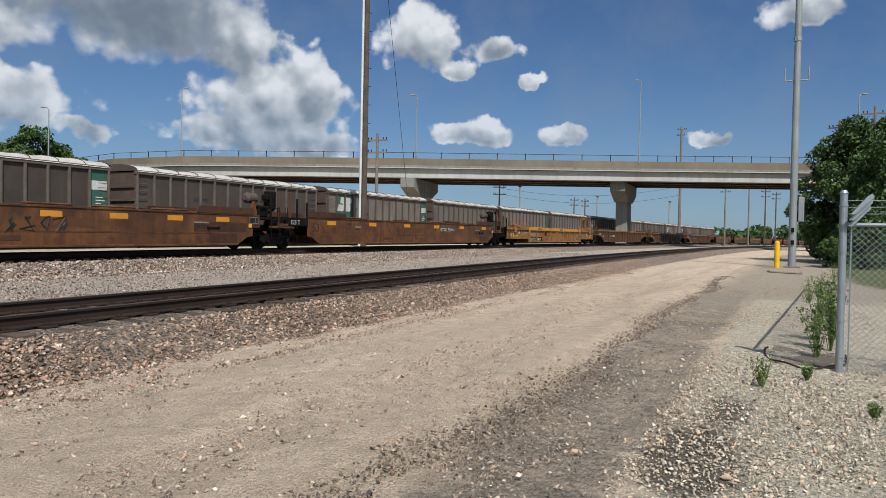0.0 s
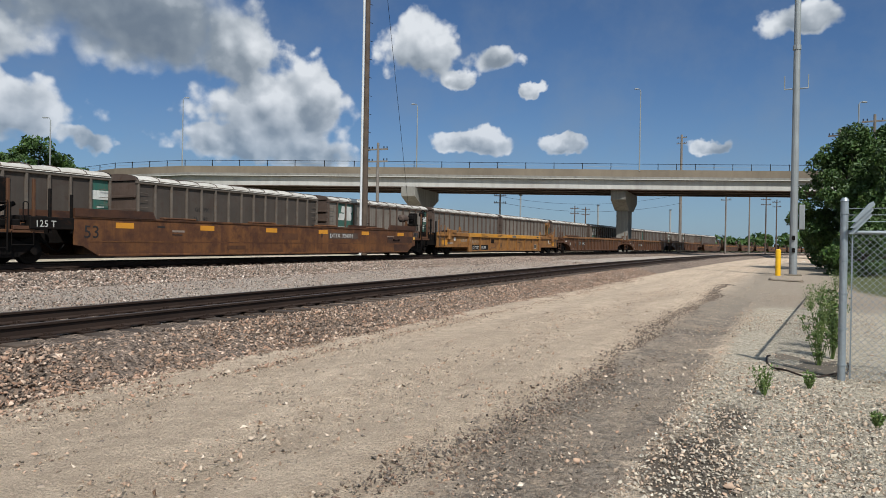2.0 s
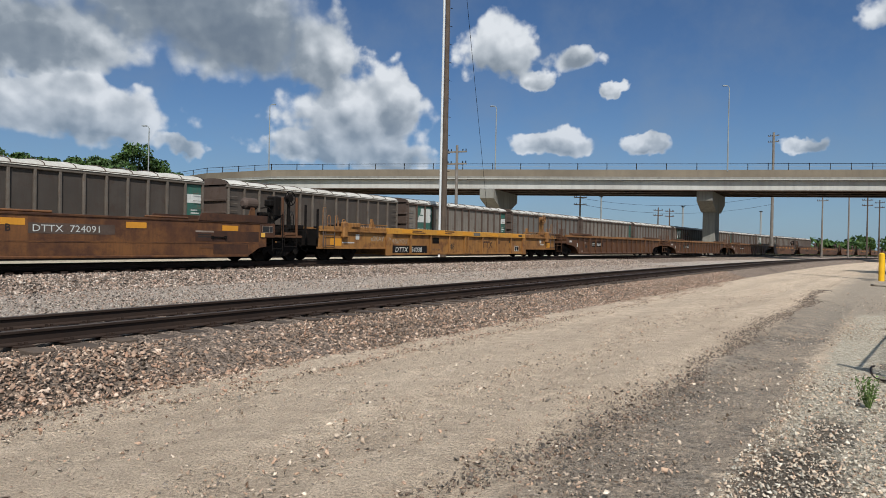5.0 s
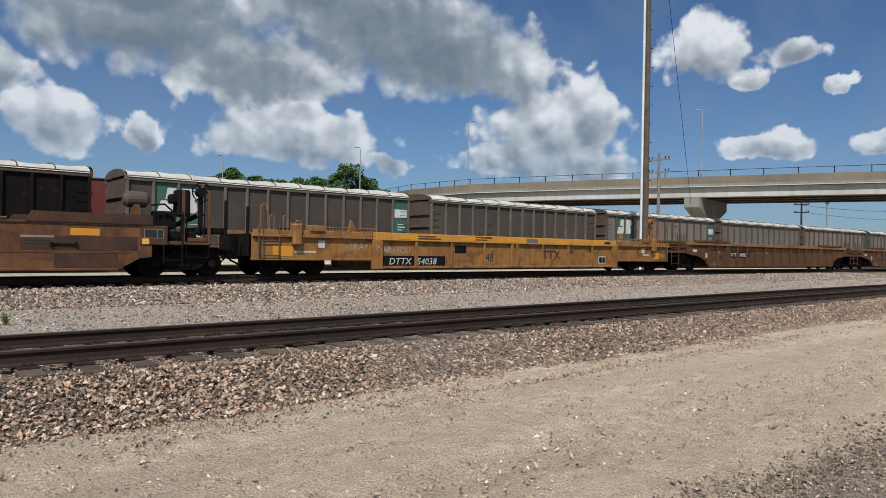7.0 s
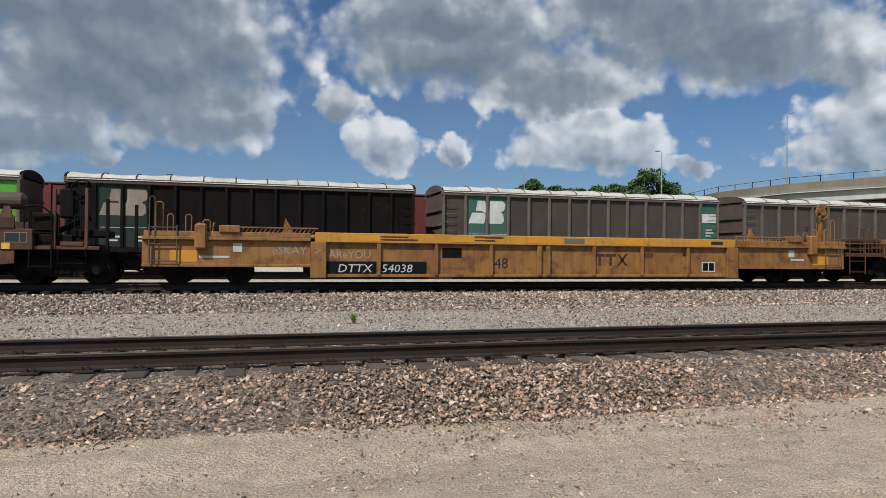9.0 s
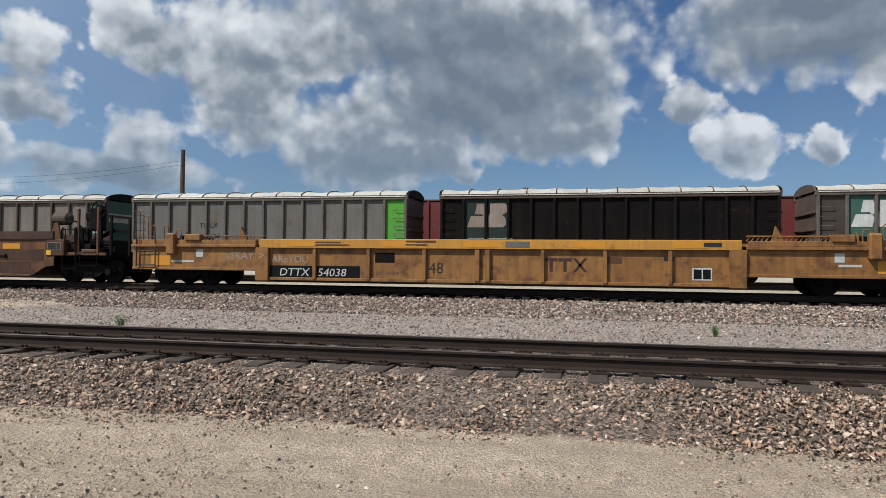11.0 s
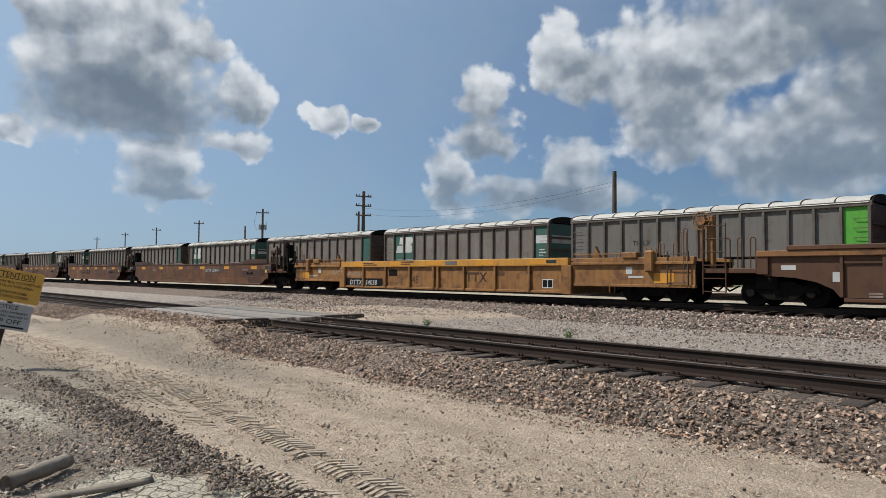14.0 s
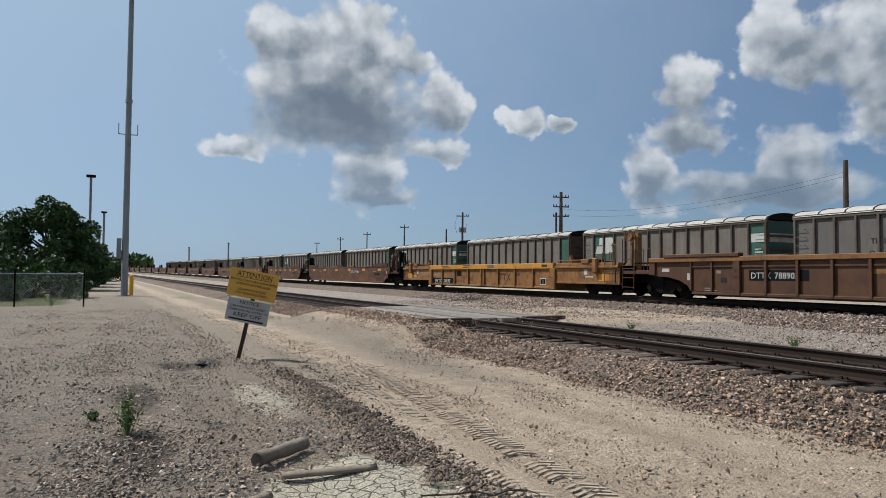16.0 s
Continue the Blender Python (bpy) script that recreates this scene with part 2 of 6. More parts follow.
M = {
    "yellow": mat("yellow_paint", (0.32, 0.152, 0.038), (0.235, 0.103, 0.027), 0.6, scale=1.6, streak=0.6, rust=0.42, rust_colour=(0.095, 0.038, 0.015)),
    "yellow_bright": mat("lighter_yellow_paint", (0.55, 0.27, 0.035), (0.44, 0.20, 0.032), 0.5, scale=2, grain=0.2, streak=0.4, rust=0.2, rust_colour=(0.2, 0.08, 0.025)),
    "brown": mat("brown_paint", (0.175, 0.072, 0.020), (0.088, 0.034, 0.012), 0.6, scale=0.9, streak=0.8, rust=0.58, rust_colour=(0.042, 0.016, 0.008), per_object=0.22),
    "ribbed": mat("oxide_brown_paint", (0.118, 0.050, 0.018), (0.074, 0.030, 0.012), 0.6, scale=1.4, streak=0.5, rust=0.35, rust_colour=(0.052, 0.021, 0.011), per_object=0.12),
    "chord": mat("lighter_brown_paint", (0.27, 0.125, 0.038), (0.19, 0.082, 0.026), 0.6, scale=1.3, streak=0.4, rust=0.3, rust_colour=(0.08, 0.033, 0.015)),
    "gon_beige": mat("dusty_beige_paint", (0.205, 0.180, 0.152), (0.145, 0.122, 0.10), 0.8, scale=1.2, streak=0.55, rust=0.2, rust_colour=(0.085, 0.058, 0.04), per_object=0.08),
    "brown_dark": mat("grimy_brown_paint", (0.085, 0.034, 0.014), (0.048, 0.020, 0.010), 0.6, scale=1.2, streak=0.7, rust=0.45, rust_colour=(0.028, 0.012, 0.007)),
    "decal": mat("decal_yellow", (0.62, 0.27, 0.02), (0.52, 0.22, 0.02), 0.6, grain=0.2, bump=0.05),
    "gon_grey": mat("weathered_grey_paint", (0.072, 0.057, 0.046), (0.046, 0.037, 0.030), 0.75, scale=1.2, streak=0.6, rust=0.3, rust_colour=(0.048, 0.031, 0.022), per_object=0.12),
    "gon_light": mat("light_grey_paint", (0.15, 0.137, 0.122), (0.115, 0.104, 0.092), 0.75, scale=1.2, streak=0.45, rust=0.15, rust_colour=(0.08, 0.054, 0.036), per_object=0.06),
    "gon_black": mat("sooty_black_paint", (0.0050, 0.0045, 0.0046), (0.010, 0.0078, 0.007), 0.65, scale=1.2, streak=0.2, rust=0.08, rust_colour=(0.03, 0.017, 0.012), spec=0.06),
    "gon_rib": mat("dusty_rib_paint", (0.135, 0.112, 0.090), (0.085, 0.069, 0.056), 0.8, scale=4, streak=0.35, rust=0.25, rust_colour=(0.09, 0.055, 0.034)),
    # rusty gondola ends; on the overpass this brown stands in for underside shade
    "gon_end": mat("rust_and_shade_brown", (0.10, 0.068, 0.052), (0.065, 0.043, 0.032), 0.8, scale=2, streak=0.5, rust=0.3, rust_colour=(0.06, 0.034, 0.022)),
    "green": mat("green_paint", (0.022, 0.115, 0.085), (0.04, 0.10, 0.08), 0.6, scale=2, streak=0.5, rust=0.18, rust_colour=(0.10, 0.075, 0.05)),
    "green_dark": mat("sooty_green_paint", (0.016, 0.034, 0.027), (0.024, 0.03, 0.025), 0.65, scale=2, streak=0.5, rust=0.2, rust_colour=(0.04, 0.028, 0.02), spec=0.15),
    "dust": mat("dust", (0.47, 0.38, 0.28), (0.40, 0.32, 0.24), 0.95, scale=2, grain=0.25, bump=0.3, spec=0.1),
    "chalk": mat("chalky_paint", (0.36, 0.32, 0.26), (0.28, 0.24, 0.19), 0.9, scale=6, grain=0.3, bump=0.0),
    "lime": mat("lime_paint", (0.10, 0.36, 0.03), (0.08, 0.30, 0.03), 0.6, scale=2, streak=0.2),
    "white": mat("white_paint", (0.62, 0.62, 0.58), (0.48, 0.47, 0.43), 0.6, scale=3, streak=0.25, bump=0.05),
    "faded_white": mat("faded_rusty_white", (0.30, 0.24, 0.20), (0.22, 0.16, 0.12), 0.7, scale=3, streak=0.3),
    "cover": mat("cover_canvas", (0.56, 0.53, 0.47), (0.42, 0.385, 0.33), 0.85, scale=2.2, streak=0.3, bump=0.3, bump_scale=14, per_object=0.06),
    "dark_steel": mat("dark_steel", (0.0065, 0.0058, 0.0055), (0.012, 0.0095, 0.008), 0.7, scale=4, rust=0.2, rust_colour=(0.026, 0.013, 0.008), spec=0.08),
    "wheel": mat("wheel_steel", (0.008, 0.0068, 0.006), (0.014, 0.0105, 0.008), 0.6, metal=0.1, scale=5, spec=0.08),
    "rail": mat("rail_rust", (0.045, 0.030, 0.023), (0.03, 0.02, 0.016), 0.65, metal=0.1, scale=3, streak=0.2, bump=0.1, spec=0.15),
    "rail_top": mat("worn_rail_top", (0.085, 0.062, 0.048), (0.055, 0.04, 0.03), 0.5, metal=0.25, scale=3, bump=0.03),
    "tie": mat("creosoted_wood", (0.105, 0.074, 0.053), (0.06, 0.042, 0.031), 0.9, scale=5, grain=0.5, bump=0.5, bump_scale=30, per_object=0.3),
    "plank": mat("crossing_planks", (0.33, 0.29, 0.24), (0.24, 0.205, 0.17), 0.9, scale=3, grain=0.4, bump=0.4, per_object=0.2),
    "concrete": mat("concrete", (0.22, 0.178, 0.128), (0.155, 0.125, 0.09), 0.9, scale=0.5, streak=0.3, rust_colour=(0.2, 0.16, 0.12), bump=0.2),
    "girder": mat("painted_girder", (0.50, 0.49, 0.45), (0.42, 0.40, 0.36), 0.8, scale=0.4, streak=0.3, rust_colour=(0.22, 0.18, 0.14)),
    "pier": mat("pier_concrete", (0.27, 0.255, 0.22), (0.20, 0.19, 0.165), 0.9, scale=0.7, streak=0.5, rust_colour=(0.12, 0.10, 0.08)),
    "galv": mat("galvanised_steel", (0.36, 0.40, 0.42), (0.29, 0.32, 0.34), 0.45, metal=0.55, scale=5, grain=0.2, streak=0.2, bump=0.03, rust_colour=(0.3, 0.28, 0.25)),
    "mast": mat("mast_steel", (0.33, 0.35, 0.35), (0.27, 0.28, 0.28), 0.55, metal=0.25, scale=2, streak=0.25, bump=0.03, rust_colour=(0.3, 0.25, 0.2)),
    "wood_pole": mat("pole_wood", (0.115, 0.085, 0.062), (0.075, 0.056, 0.042), 0.9, scale=4, streak=0.5, bump=0.4),
    "grey_wood": mat("grey_pole_wood", (0.24, 0.21, 0.18), (0.17, 0.145, 0.12), 0.9, scale=4, streak=0.5, bump=0.4),
    "conduit": mat("white_conduit", (0.66, 0.67, 0.66), (0.55, 0.56, 0.55), 0.5, scale=3, bump=0.02),
    "bollard": mat("bollard_plastic", (0.80, 0.46, 0.012), (0.70, 0.38, 0.01), 0.45, scale=4, grain=0.1, streak=0.15, bump=0.03),
    "sign_yellow": mat("sign_yellow", (0.74, 0.42, 0.075), (0.64, 0.35, 0.06), 0.5, scale=4, grain=0.12, bump=0.02),
    "sign_white": mat("sign_white", (0.50, 0.49, 0.46), (0.40, 0.39, 0.36), 0.55, scale=4, grain=0.12, bump=0.02),
    "ink": mat("black_ink", (0.012, 0.012, 0.012), (0.02, 0.02, 0.02), 0.6, bump=0.0),
    "navy": mat("dark_plate", (0.006, 0.0063, 0.007), (0.010, 0.010, 0.011), 0.6, bump=0.02, spec=0.1),
    "red_car": mat("dull_red_paint", (0.17, 0.022, 0.022), (0.12, 0.018, 0.018), 0.65, scale=2, streak=0.4, rust=0.2),
    "log": mat("weathered_log", (0.36, 0.295, 0.22), (0.26, 0.205, 0.15), 0.9, scale=6, grain=0.4, bump=0.5),
    "bark": mat("bark", (0.08, 0.06, 0.045), (0.05, 0.04, 0.03), 0.95, scale=6, bump=0.6),
    "leaf": mat("leaves", (0.070, 0.135, 0.026), (0.042, 0.088, 0.018), 0.6, scale=1.2, grain=0.2, bump=0, per_island=0.45),
    "weed": mat("weed_leaves", (0.15, 0.225, 0.06), (0.10, 0.165, 0.04), 0.65, scale=2, grain=0.2, bump=0, per_island=0.4),
    "rubbish": mat("black_plastic", (0.015, 0.015, 0.017), None, 0.4, bump=0.3),
    "glass": mat("lamp_glass", (0.45, 0.46, 0.46), None, 0.3, bump=0),
    "stone": mat("ballast_stone", (0.54, 0.41, 0.315), (0.40, 0.295, 0.22), 0.9, scale=8, grain=0.5, bump=0.4, per_island=0.8),
    "stone_dark": mat("dark_gravel_stone", (0.27, 0.222, 0.178), (0.19, 0.152, 0.122), 0.9, scale=8, grain=0.4, bump=0.3, per_island=0.6),
    "stone_clean": mat("clean_ballast_stone", (0.54, 0.46, 0.39), (0.41, 0.335, 0.28), 0.9, scale=8, grain=0.45, bump=0.4, per_island=0.85),
    "stone_pale": mat("pale_stone", (0.66, 0.59, 0.475), (0.54, 0.47, 0.37), 0.9, scale=8, grain=0.3, bump=0.3, per_island=0.4),
    "stone_grey": mat("grey_gravel_stone", (0.46, 0.405, 0.34), (0.33, 0.285, 0.238), 0.9, scale=8, grain=0.4, bump=0.3, per_island=0.65),
    "stone_road": mat("road_stone", (0.62, 0.51, 0.40), (0.42, 0.335, 0.25), 0.9, scale=8, grain=0.4, bump=0.3, per_island=0.62),
}

# ------------------------------------------------------------------ shape helpers
def box(bm, x0, x1, y0, y1, z0, z1, bevel=0.0):
    r = bmesh.ops.create_cube(bm, size=1, matrix=Matrix.Translation(((x0 + x1) / 2, (y0 + y1) / 2, (z0 + z1) / 2)) @ Matrix.Diagonal((abs(x1 - x0), abs(y1 - y0), abs(z1 - z0), 1)))
    if bevel:
        es = {e for v in r["verts"] for e in v.link_edges}
        bmesh.ops.bevel(bm, geom=list(es), offset=bevel, segments=1, affect="EDGES", profile=0.5)


def rod(bm, a, b, r, r2=None, n=8):
    a, b = Vector(a), Vector(b)
    d = b - a
    m = Matrix.Translation((a + b) / 2) @ d.to_track_quat("Z", "Y").to_matrix().to_4x4()
    bmesh.ops.create_cone(bm, cap_ends=True, segments=n, radius1=r, radius2=r if r2 is None else r2, depth=d.length, matrix=m)


def tube(points, r, n=6):
    """One bent rod through the points."""
    bm = bmesh.new()
    pts = [Vector(p) for p in points]
    last = None
    for i, p in enumerate(pts):
        d = (pts[min(i + 1, len(pts) - 1)] - pts[max(i - 1, 0)]).normalized()
        q = d.to_track_quat("Z", "Y").to_matrix()
        a = d.orthogonal().normalized() if last is None else (a - d * a.dot(d)).normalized()
        b = d.cross(a)
        ring = [bm.verts.new(p + (a * math.cos(6.2832 * k / n) + b * math.sin(6.2832 * k / n)) * r) for k in range(n)]
        if last:
            for k in range(n):
                bm.faces.new((last[k], last[(k + 1) % n], ring[(k + 1) % n], ring[k]))
        else:
            bm.faces.new(ring[::-1])
        last = ring
    bm.faces.new(last)
    bmesh.ops.recalc_face_normals(bm, faces=bm.faces)
    return bm


def prism(bm, outline, y0, y1):
    """An outline in x and z, drawn out along y."""
    a = [bm.verts.new((x, y0, z)) for x, z in outline]
    b = [bm.verts.new((x, y1, z)) for x, z in outline]
    n = len(a)
    bm.faces.new(a), bm.faces.new(b[::-1])
    for i in range(n):
        bm.faces.new((a[i], b[i], b[(i + 1) % n], a[(i + 1) % n]))
    bmesh.ops.recalc_face_normals(bm, faces=bm.faces)


def mesh_of(bm, name, material, smooth=False):
    me = bpy.data.meshes.new(name)
    bm.to_mesh(me)
    bm.free()
    me.materials.append(material)
    if smooth:
        me.shade_smooth()
    return me


def part(name, bm, material, parent, label="", at=None, smooth=False):
    ob = new(name, bm if isinstance(bm, bpy.types.Mesh) else mesh_of(bm, name, material, smooth))
    ob.parent = parent
    if at is not None:
        ob.matrix_basis = at
    return tagged(ob, label) if label else ob


def thing(name, label, category, m=None, group="", kind=""):
    ob = new(name)
    ob.empty_display_size = 0.3
    if m is not None:
        ob.matrix_basis = m
    return tagged(ob, label, category, group, kind)


def B(*boxes, bevel=0.0):
    bm = bmesh.new()
    for b in boxes:
        box(bm, *b, bevel=bevel)
    return bm


def R(*rods, n=8):
    bm = bmesh.new()
    for r in rods:
        rod(bm, *r, n=n)
    return bm


def lettering(text, size, material, parent, m, name="lettering", stretch=1.0, shear=0.0):
    """Flat raised letters in Blender's own font; m: the pose of the left end of the base line, reading along its x."""
    cu = bpy.data.curves.new(name, "FONT")
    cu.body, cu.size, cu.extrude, cu.resolution_u, cu.shear = text, size, 0.002, 2, shear
    tmp = bpy.data.objects.new(name, cu)
    scene.collection.objects.link(tmp)
    bpy.context.view_layer.update()
    me = bpy.data.meshes.new_from_object(tmp)
    bpy.data.objects.remove(tmp)
    me.transform(Matrix.Diagonal((stretch, 1, 1, 1)))
    me.materials.clear()
    me.materials.append(material)
    ob = new(name, me)
    ob.parent, ob.matrix_basis = parent, m
    return ob


def on_side(x, y, z, lean=0):
    """Writing on a face that looks towards -y."""
    return pose(x, y, z, 90, 0, 0) @ pose(0, 0, 0, 0, 0, lean)


# ------------------------------------------------------------------ the lie of the land
def bend(x):
    """How far the tracks swing towards the camera's side at x."""
    d = max(0.0, abs(x) - 23.0)
    if x < 0:
        return 0.0001 * d * d if d < 320 else 10.24 + 0.064 * (d - 320)
    return 0.0004 * d * d if d < 160 else 0.0004 * 160 * 160 + 0.128 * (d - 160)


def grade(x):
    return 0.75 * math.tanh(x / 105.0)


def on_track(y0, x, z=0.0):
    """A pose on a track: x along it, its middle at y0 abreast of the camera."""
    e = 0.5
    dy = -(bend(x + e) - bend(x - e)) / (2 * e)
    dz = (grade(x + e) - grade(x - e)) / (2 * e)
    return pose(x, y0 - bend(x), z + grade(x)) @ pose(0, 0, 0, 0, -math.degrees(math.atan(dz)), math.degrees(math.atan(dy)))


NEAR_Y, NEAR_Z = 9.40, 0.52
TRAIN_Y, TRAIN_Z = 22.95, 0.72
GON_Y, GON_Z = 32.1, 0.72
BACK_Y = 37.2


def lay(y, x):
    """The cross-section of the ground: road, ballast of the near track, trough, ballast of the far tracks."""
    y = y + bend(x)

    def step(a, b):
        s = min(1.0, max(0.0, (y - a) / (b - a)))
        return s * s * (3 - 2 * s)
    z = 0.0
    z += 0.30 * step(6.7, 8.0)
    z -= 0.06 * step(10.9, 12.2)
    z += 0.19 * step(17.6, 20.9)
    z += 0.12 * step(25.0, 26.5)
    # the road climbs to the crossing
    s = min(1.0, max(0.0, (4.9 - abs(x + 19.2)) / 1.3))
    r = 0.5 * step(4.4, 7.5) - 0.12 * step(11.5, 15.5)
    return z + (r - z) * s * s * (3 - 2 * s) if y < 17.6 else z


def swirl_of(t, vec, scale):
    """A small random offset that varies from place to place."""
    n = t.nodes.new("ShaderNodeTexNoise")
    n.inputs["Scale"].default_value = scale
    wire(t, vec, n.inputs["Vector"])
    return vmath(t, "MULTIPLY", n.outputs["Color"], (0.1, 0.1, 0.0))


def ground():
    xs = np.concatenate([-np.geomspace(2600, 42, 70), np.arange(-40, 46, 0.2), np.geomspace(48, 2600, 70)])
    ys = np.concatenate([-np.geomspace(2400, 9, 46), np.arange(-8, 13, 0.13), np.arange(13, 42, 0.5), np.geomspace(44, 2600, 40)])
    bx = np.array([bend(x) for x in xs])
    gx = np.array([grade(x) for x in xs])
    X, Y = np.meshgrid(xs, ys, indexing="ij")
    U = Y + bx[:, None]

    def st(a, b):
        s = np.clip((U - a) / (b - a), 0, 1)
        return s * s * (3 - 2 * s)
    Z = gx[:, None] + 0.30 * st(6.7, 8.0) - 0.06 * st(10.9, 12.2) + 0.19 * st(17.6, 20.9) + 0.12 * st(25.0, 26.5)
    over = np.clip((4.9 - np.abs(X + 19.2)) / 1.3, 0, 1)
    over = over * over * (3 - 2 * over) * (U < 17.6)
    Z += over * (gx[:, None] + 0.46 * st(4.4, 7.5) - 0.08 * st(11.5, 15.5) - Z) * ((U < 7.75) | (U > 11.15))
    rng = np.random.default_rng(4)

    def soft(scale, seed):
        r = np.random.default_rng(seed)
        total = np.zeros_like(X)
        for k in range(7):
            a = r.uniform(0, 6.283)
            f = r.uniform(0.6, 1.6) / scale
            total += np.sin((X * math.cos(a) + Y * math.sin(a)) * f * 6.283 + r.uniform(0, 6.283))
        return total / 4.0
    near = (np.abs(X) < 46) & (Y > -9) & (Y < 14)
    Z += np.where(near, 0.012 * soft(1.7, 1) + 0.006 * soft(0.55, 2) + 0.02 * soft(6, 3), 0)
    # wheel ruts along the road, and a low crown of thrown-up stones beside each
    for y0, w, d in ((5.6, 0.35, 0.035), (3.9, 0.4, 0.03), (2.5, 0.3, 0.045), (1.55, 0.35, 0.04)):
        c = U - (y0 + 0.14 * np.sin(X * 0.16 + y0))
        Z -= np.where(near, d * np.exp(-(c / w) ** 2) - 0.55 * d * np.exp(-((c - 1.9 * w) / (0.6 * w)) ** 2), 0)
    # a shallow hollow by the sign
    Z -= 0.10 * np.exp(-(((X + 13.9) / 1.0) ** 2 + ((Y - 1.4) / 0.5) ** 2))
    Z += rng.normal(0, 0.0035, X.shape) * near
    n, m = X.shape
    co = np.stack([X, Y, Z], -1).reshape(-1, 3)
    i = np.arange(n * m).reshape(n, m)
    q = np.stack([i[:-1, :-1], i[1:, :-1], i[1:, 1:], i[:-1, 1:]], -1).reshape(-1, 4)
    me = bpy.data.meshes.new("ground")
    me.vertices.add(n * m), me.loops.add(q.size), me.polygons.add(len(q))
    me.vertices.foreach_set("co", co.ravel().astype(np.float32))
    me.loops.foreach_set("vertex_index", q.ravel().astype(np.int32))
    me.polygons.foreach_set("loop_start", np.arange(0, q.size, 4, dtype=np.int32))
    me.update(calc_edges=True)
    me.shade_smooth()

    def blob(x, y, rx, ry):
        return np.clip(1.6 * (1 - np.sqrt(((X - x) / rx) ** 2 + ((Y - y) / ry) ** 2)), 0, 1)

    def band(lo, hi, soft_edge):
        return np.clip((U - lo) / soft_edge + 0.5, 0, 1) * np.clip((hi - U) / soft_edge + 0.5, 0, 1)
    masks = {
        "ballast": np.maximum(band(6.75, 11.6, 0.5), band(17.3, 25.0, 0.8)) * (1 - over) * (1 - np.clip(1.5 - np.abs(X + 19 + (U - 11) * 1.3) / 3.0, 0, 1) * (U > 11)),
        "trough": band(11.4, 17.5, 0.9) * (1 - over),
        # pale crushed limestone by the fence and a pale cracked pan by the logs
        "pale": np.maximum.reduce([np.clip((0.95 - U) / 0.5 + 0.5, 0, 1) * np.clip((X - 3.0) / 1.5, 0, 1) * np.clip((24 - X) / 8, 0, 1), blob(-5.4, 1.9, 1.1, 0.9), 0.7 * blob(-9.4, 2.1, 2.0, 0.6),
                                   np.clip((U - 25.0) / 0.6, 0, 1) * np.clip((70 - U) / 6, 0, 1)]),
        "grey": np.maximum(np.clip((2.35 - U) / 0.7 + 0.5, 0, 1) * np.clip((-2 - X) / 3.0, 0, 1) * np.clip((60 + X) / 10, 0, 1), 0.62 * band(1.0, 2.35, 0.5) * np.clip((X - 1) / 2, 0, 1) * np.clip((30 - X) / 8, 0, 1)),
        "stain": np.maximum.reduce([blob(5.6, 0.72, 1.5, 0.5), 0.8 * blob(7.2, 0.62, 1.0, 0.35), 0.8 * blob(-13.9, 1.4, 1.3, 0.6), 0.85 * blob(-4.6, -0.2, 1.6, 0.6), 0.9 * blob(-7.2, 0.5, 1.5, 0.45), 0.8 * blob(-10.2, 0.6, 1.8, 0.5), 0.75 * blob(-6.0, -1.2, 1.5, 0.6), 0.9 * blob(-13.5, 1.9, 1.2, 0.4), 0.6 * blob(-11.6, 2.7, 0.5, 0.3)]),
        "drab": np.maximum(np.clip((-6.0 - X) / 6.0, 0, 1) * np.clip((6.9 - U) / 1.2, 0, 1) * (1 - 0.7 * np.exp(-((U - 4.3) / 0.8) ** 2)),
                           0.9 * np.clip((X - 13) / 8, 0, 1) * np.clip((90 - X) / 20, 0, 1) * np.clip((2.8 - U) / 1.2, 0, 1)),
        "dark_bed": band(21.5, 24.4, 0.3),
        "crack": blob(-5.3, 2.0, 1.25, 0.95),
        "grass": np.maximum.reduce([np.clip((-1.4 - U) / 1.5, 0, 1) * np.clip((X - 24) / 6, 0, 1), np.clip((-0.5 - U) / 2, 0, 1) * np.clip((-36 - X) / 4, 0, 1), np.clip((U - 66) / 10, 0, 1), np.clip((-14 - U) / 10, 0, 1)]),
    }
    for k, v in masks.items():
        at = me.attributes.new(k, "FLOAT", "POINT")
        at.data.foreach_set("value", v.ravel().astype(np.float32))
    mt = bpy.data.materials.new("ground")
    mt.use_nodes = True
    t = mt.node_tree
    p = t.nodes["Principled BSDF"]
    pos = t.nodes.new("ShaderNodeTexCoord").outputs["Object"]
    wob = smath(t, "SUBTRACT", noise_node(t, pos, 1.6, 7, 0.7), 0.5)
    wob2 = smath(t, "SUBTRACT", noise_node(t, pos, 9.0, 5, 0.7), 0.5)

    def mask(name, lo=0.35, hi=0.65, wobble=0.7):
        a = t.nodes.new("ShaderNodeAttribute")
        a.attribute_name = name
        v = smath(t, "ADD", a.outputs["Fac"], smath(t, "MULTIPLY", smath(t, "ADD", wob, wob2), wobble))
        # nothing where the mask itself is empty
        v = smath(t, "MULTIPLY", v, smath(t, "MULTIPLY", a.outputs["Fac"], 6.0, clamp=True))
        return ramp(t, v, [(lo, (0, 0, 0)), (hi, (1, 1, 1))])
    grit = noise_node(t, pos, 55, 5, 0.75)
    pebbles = t.nodes.new("ShaderNodeTexVoronoi")
    pebbles.inputs["Scale"].default_value = 30
    wire(t, pos, pebbles.inputs["Vector"])
    along = vmath(t, "MULTIPLY", pos, (0.16, 1.0, 1.0))
    lanes = noise_node(t, along, 1.5, 6, 0.65)
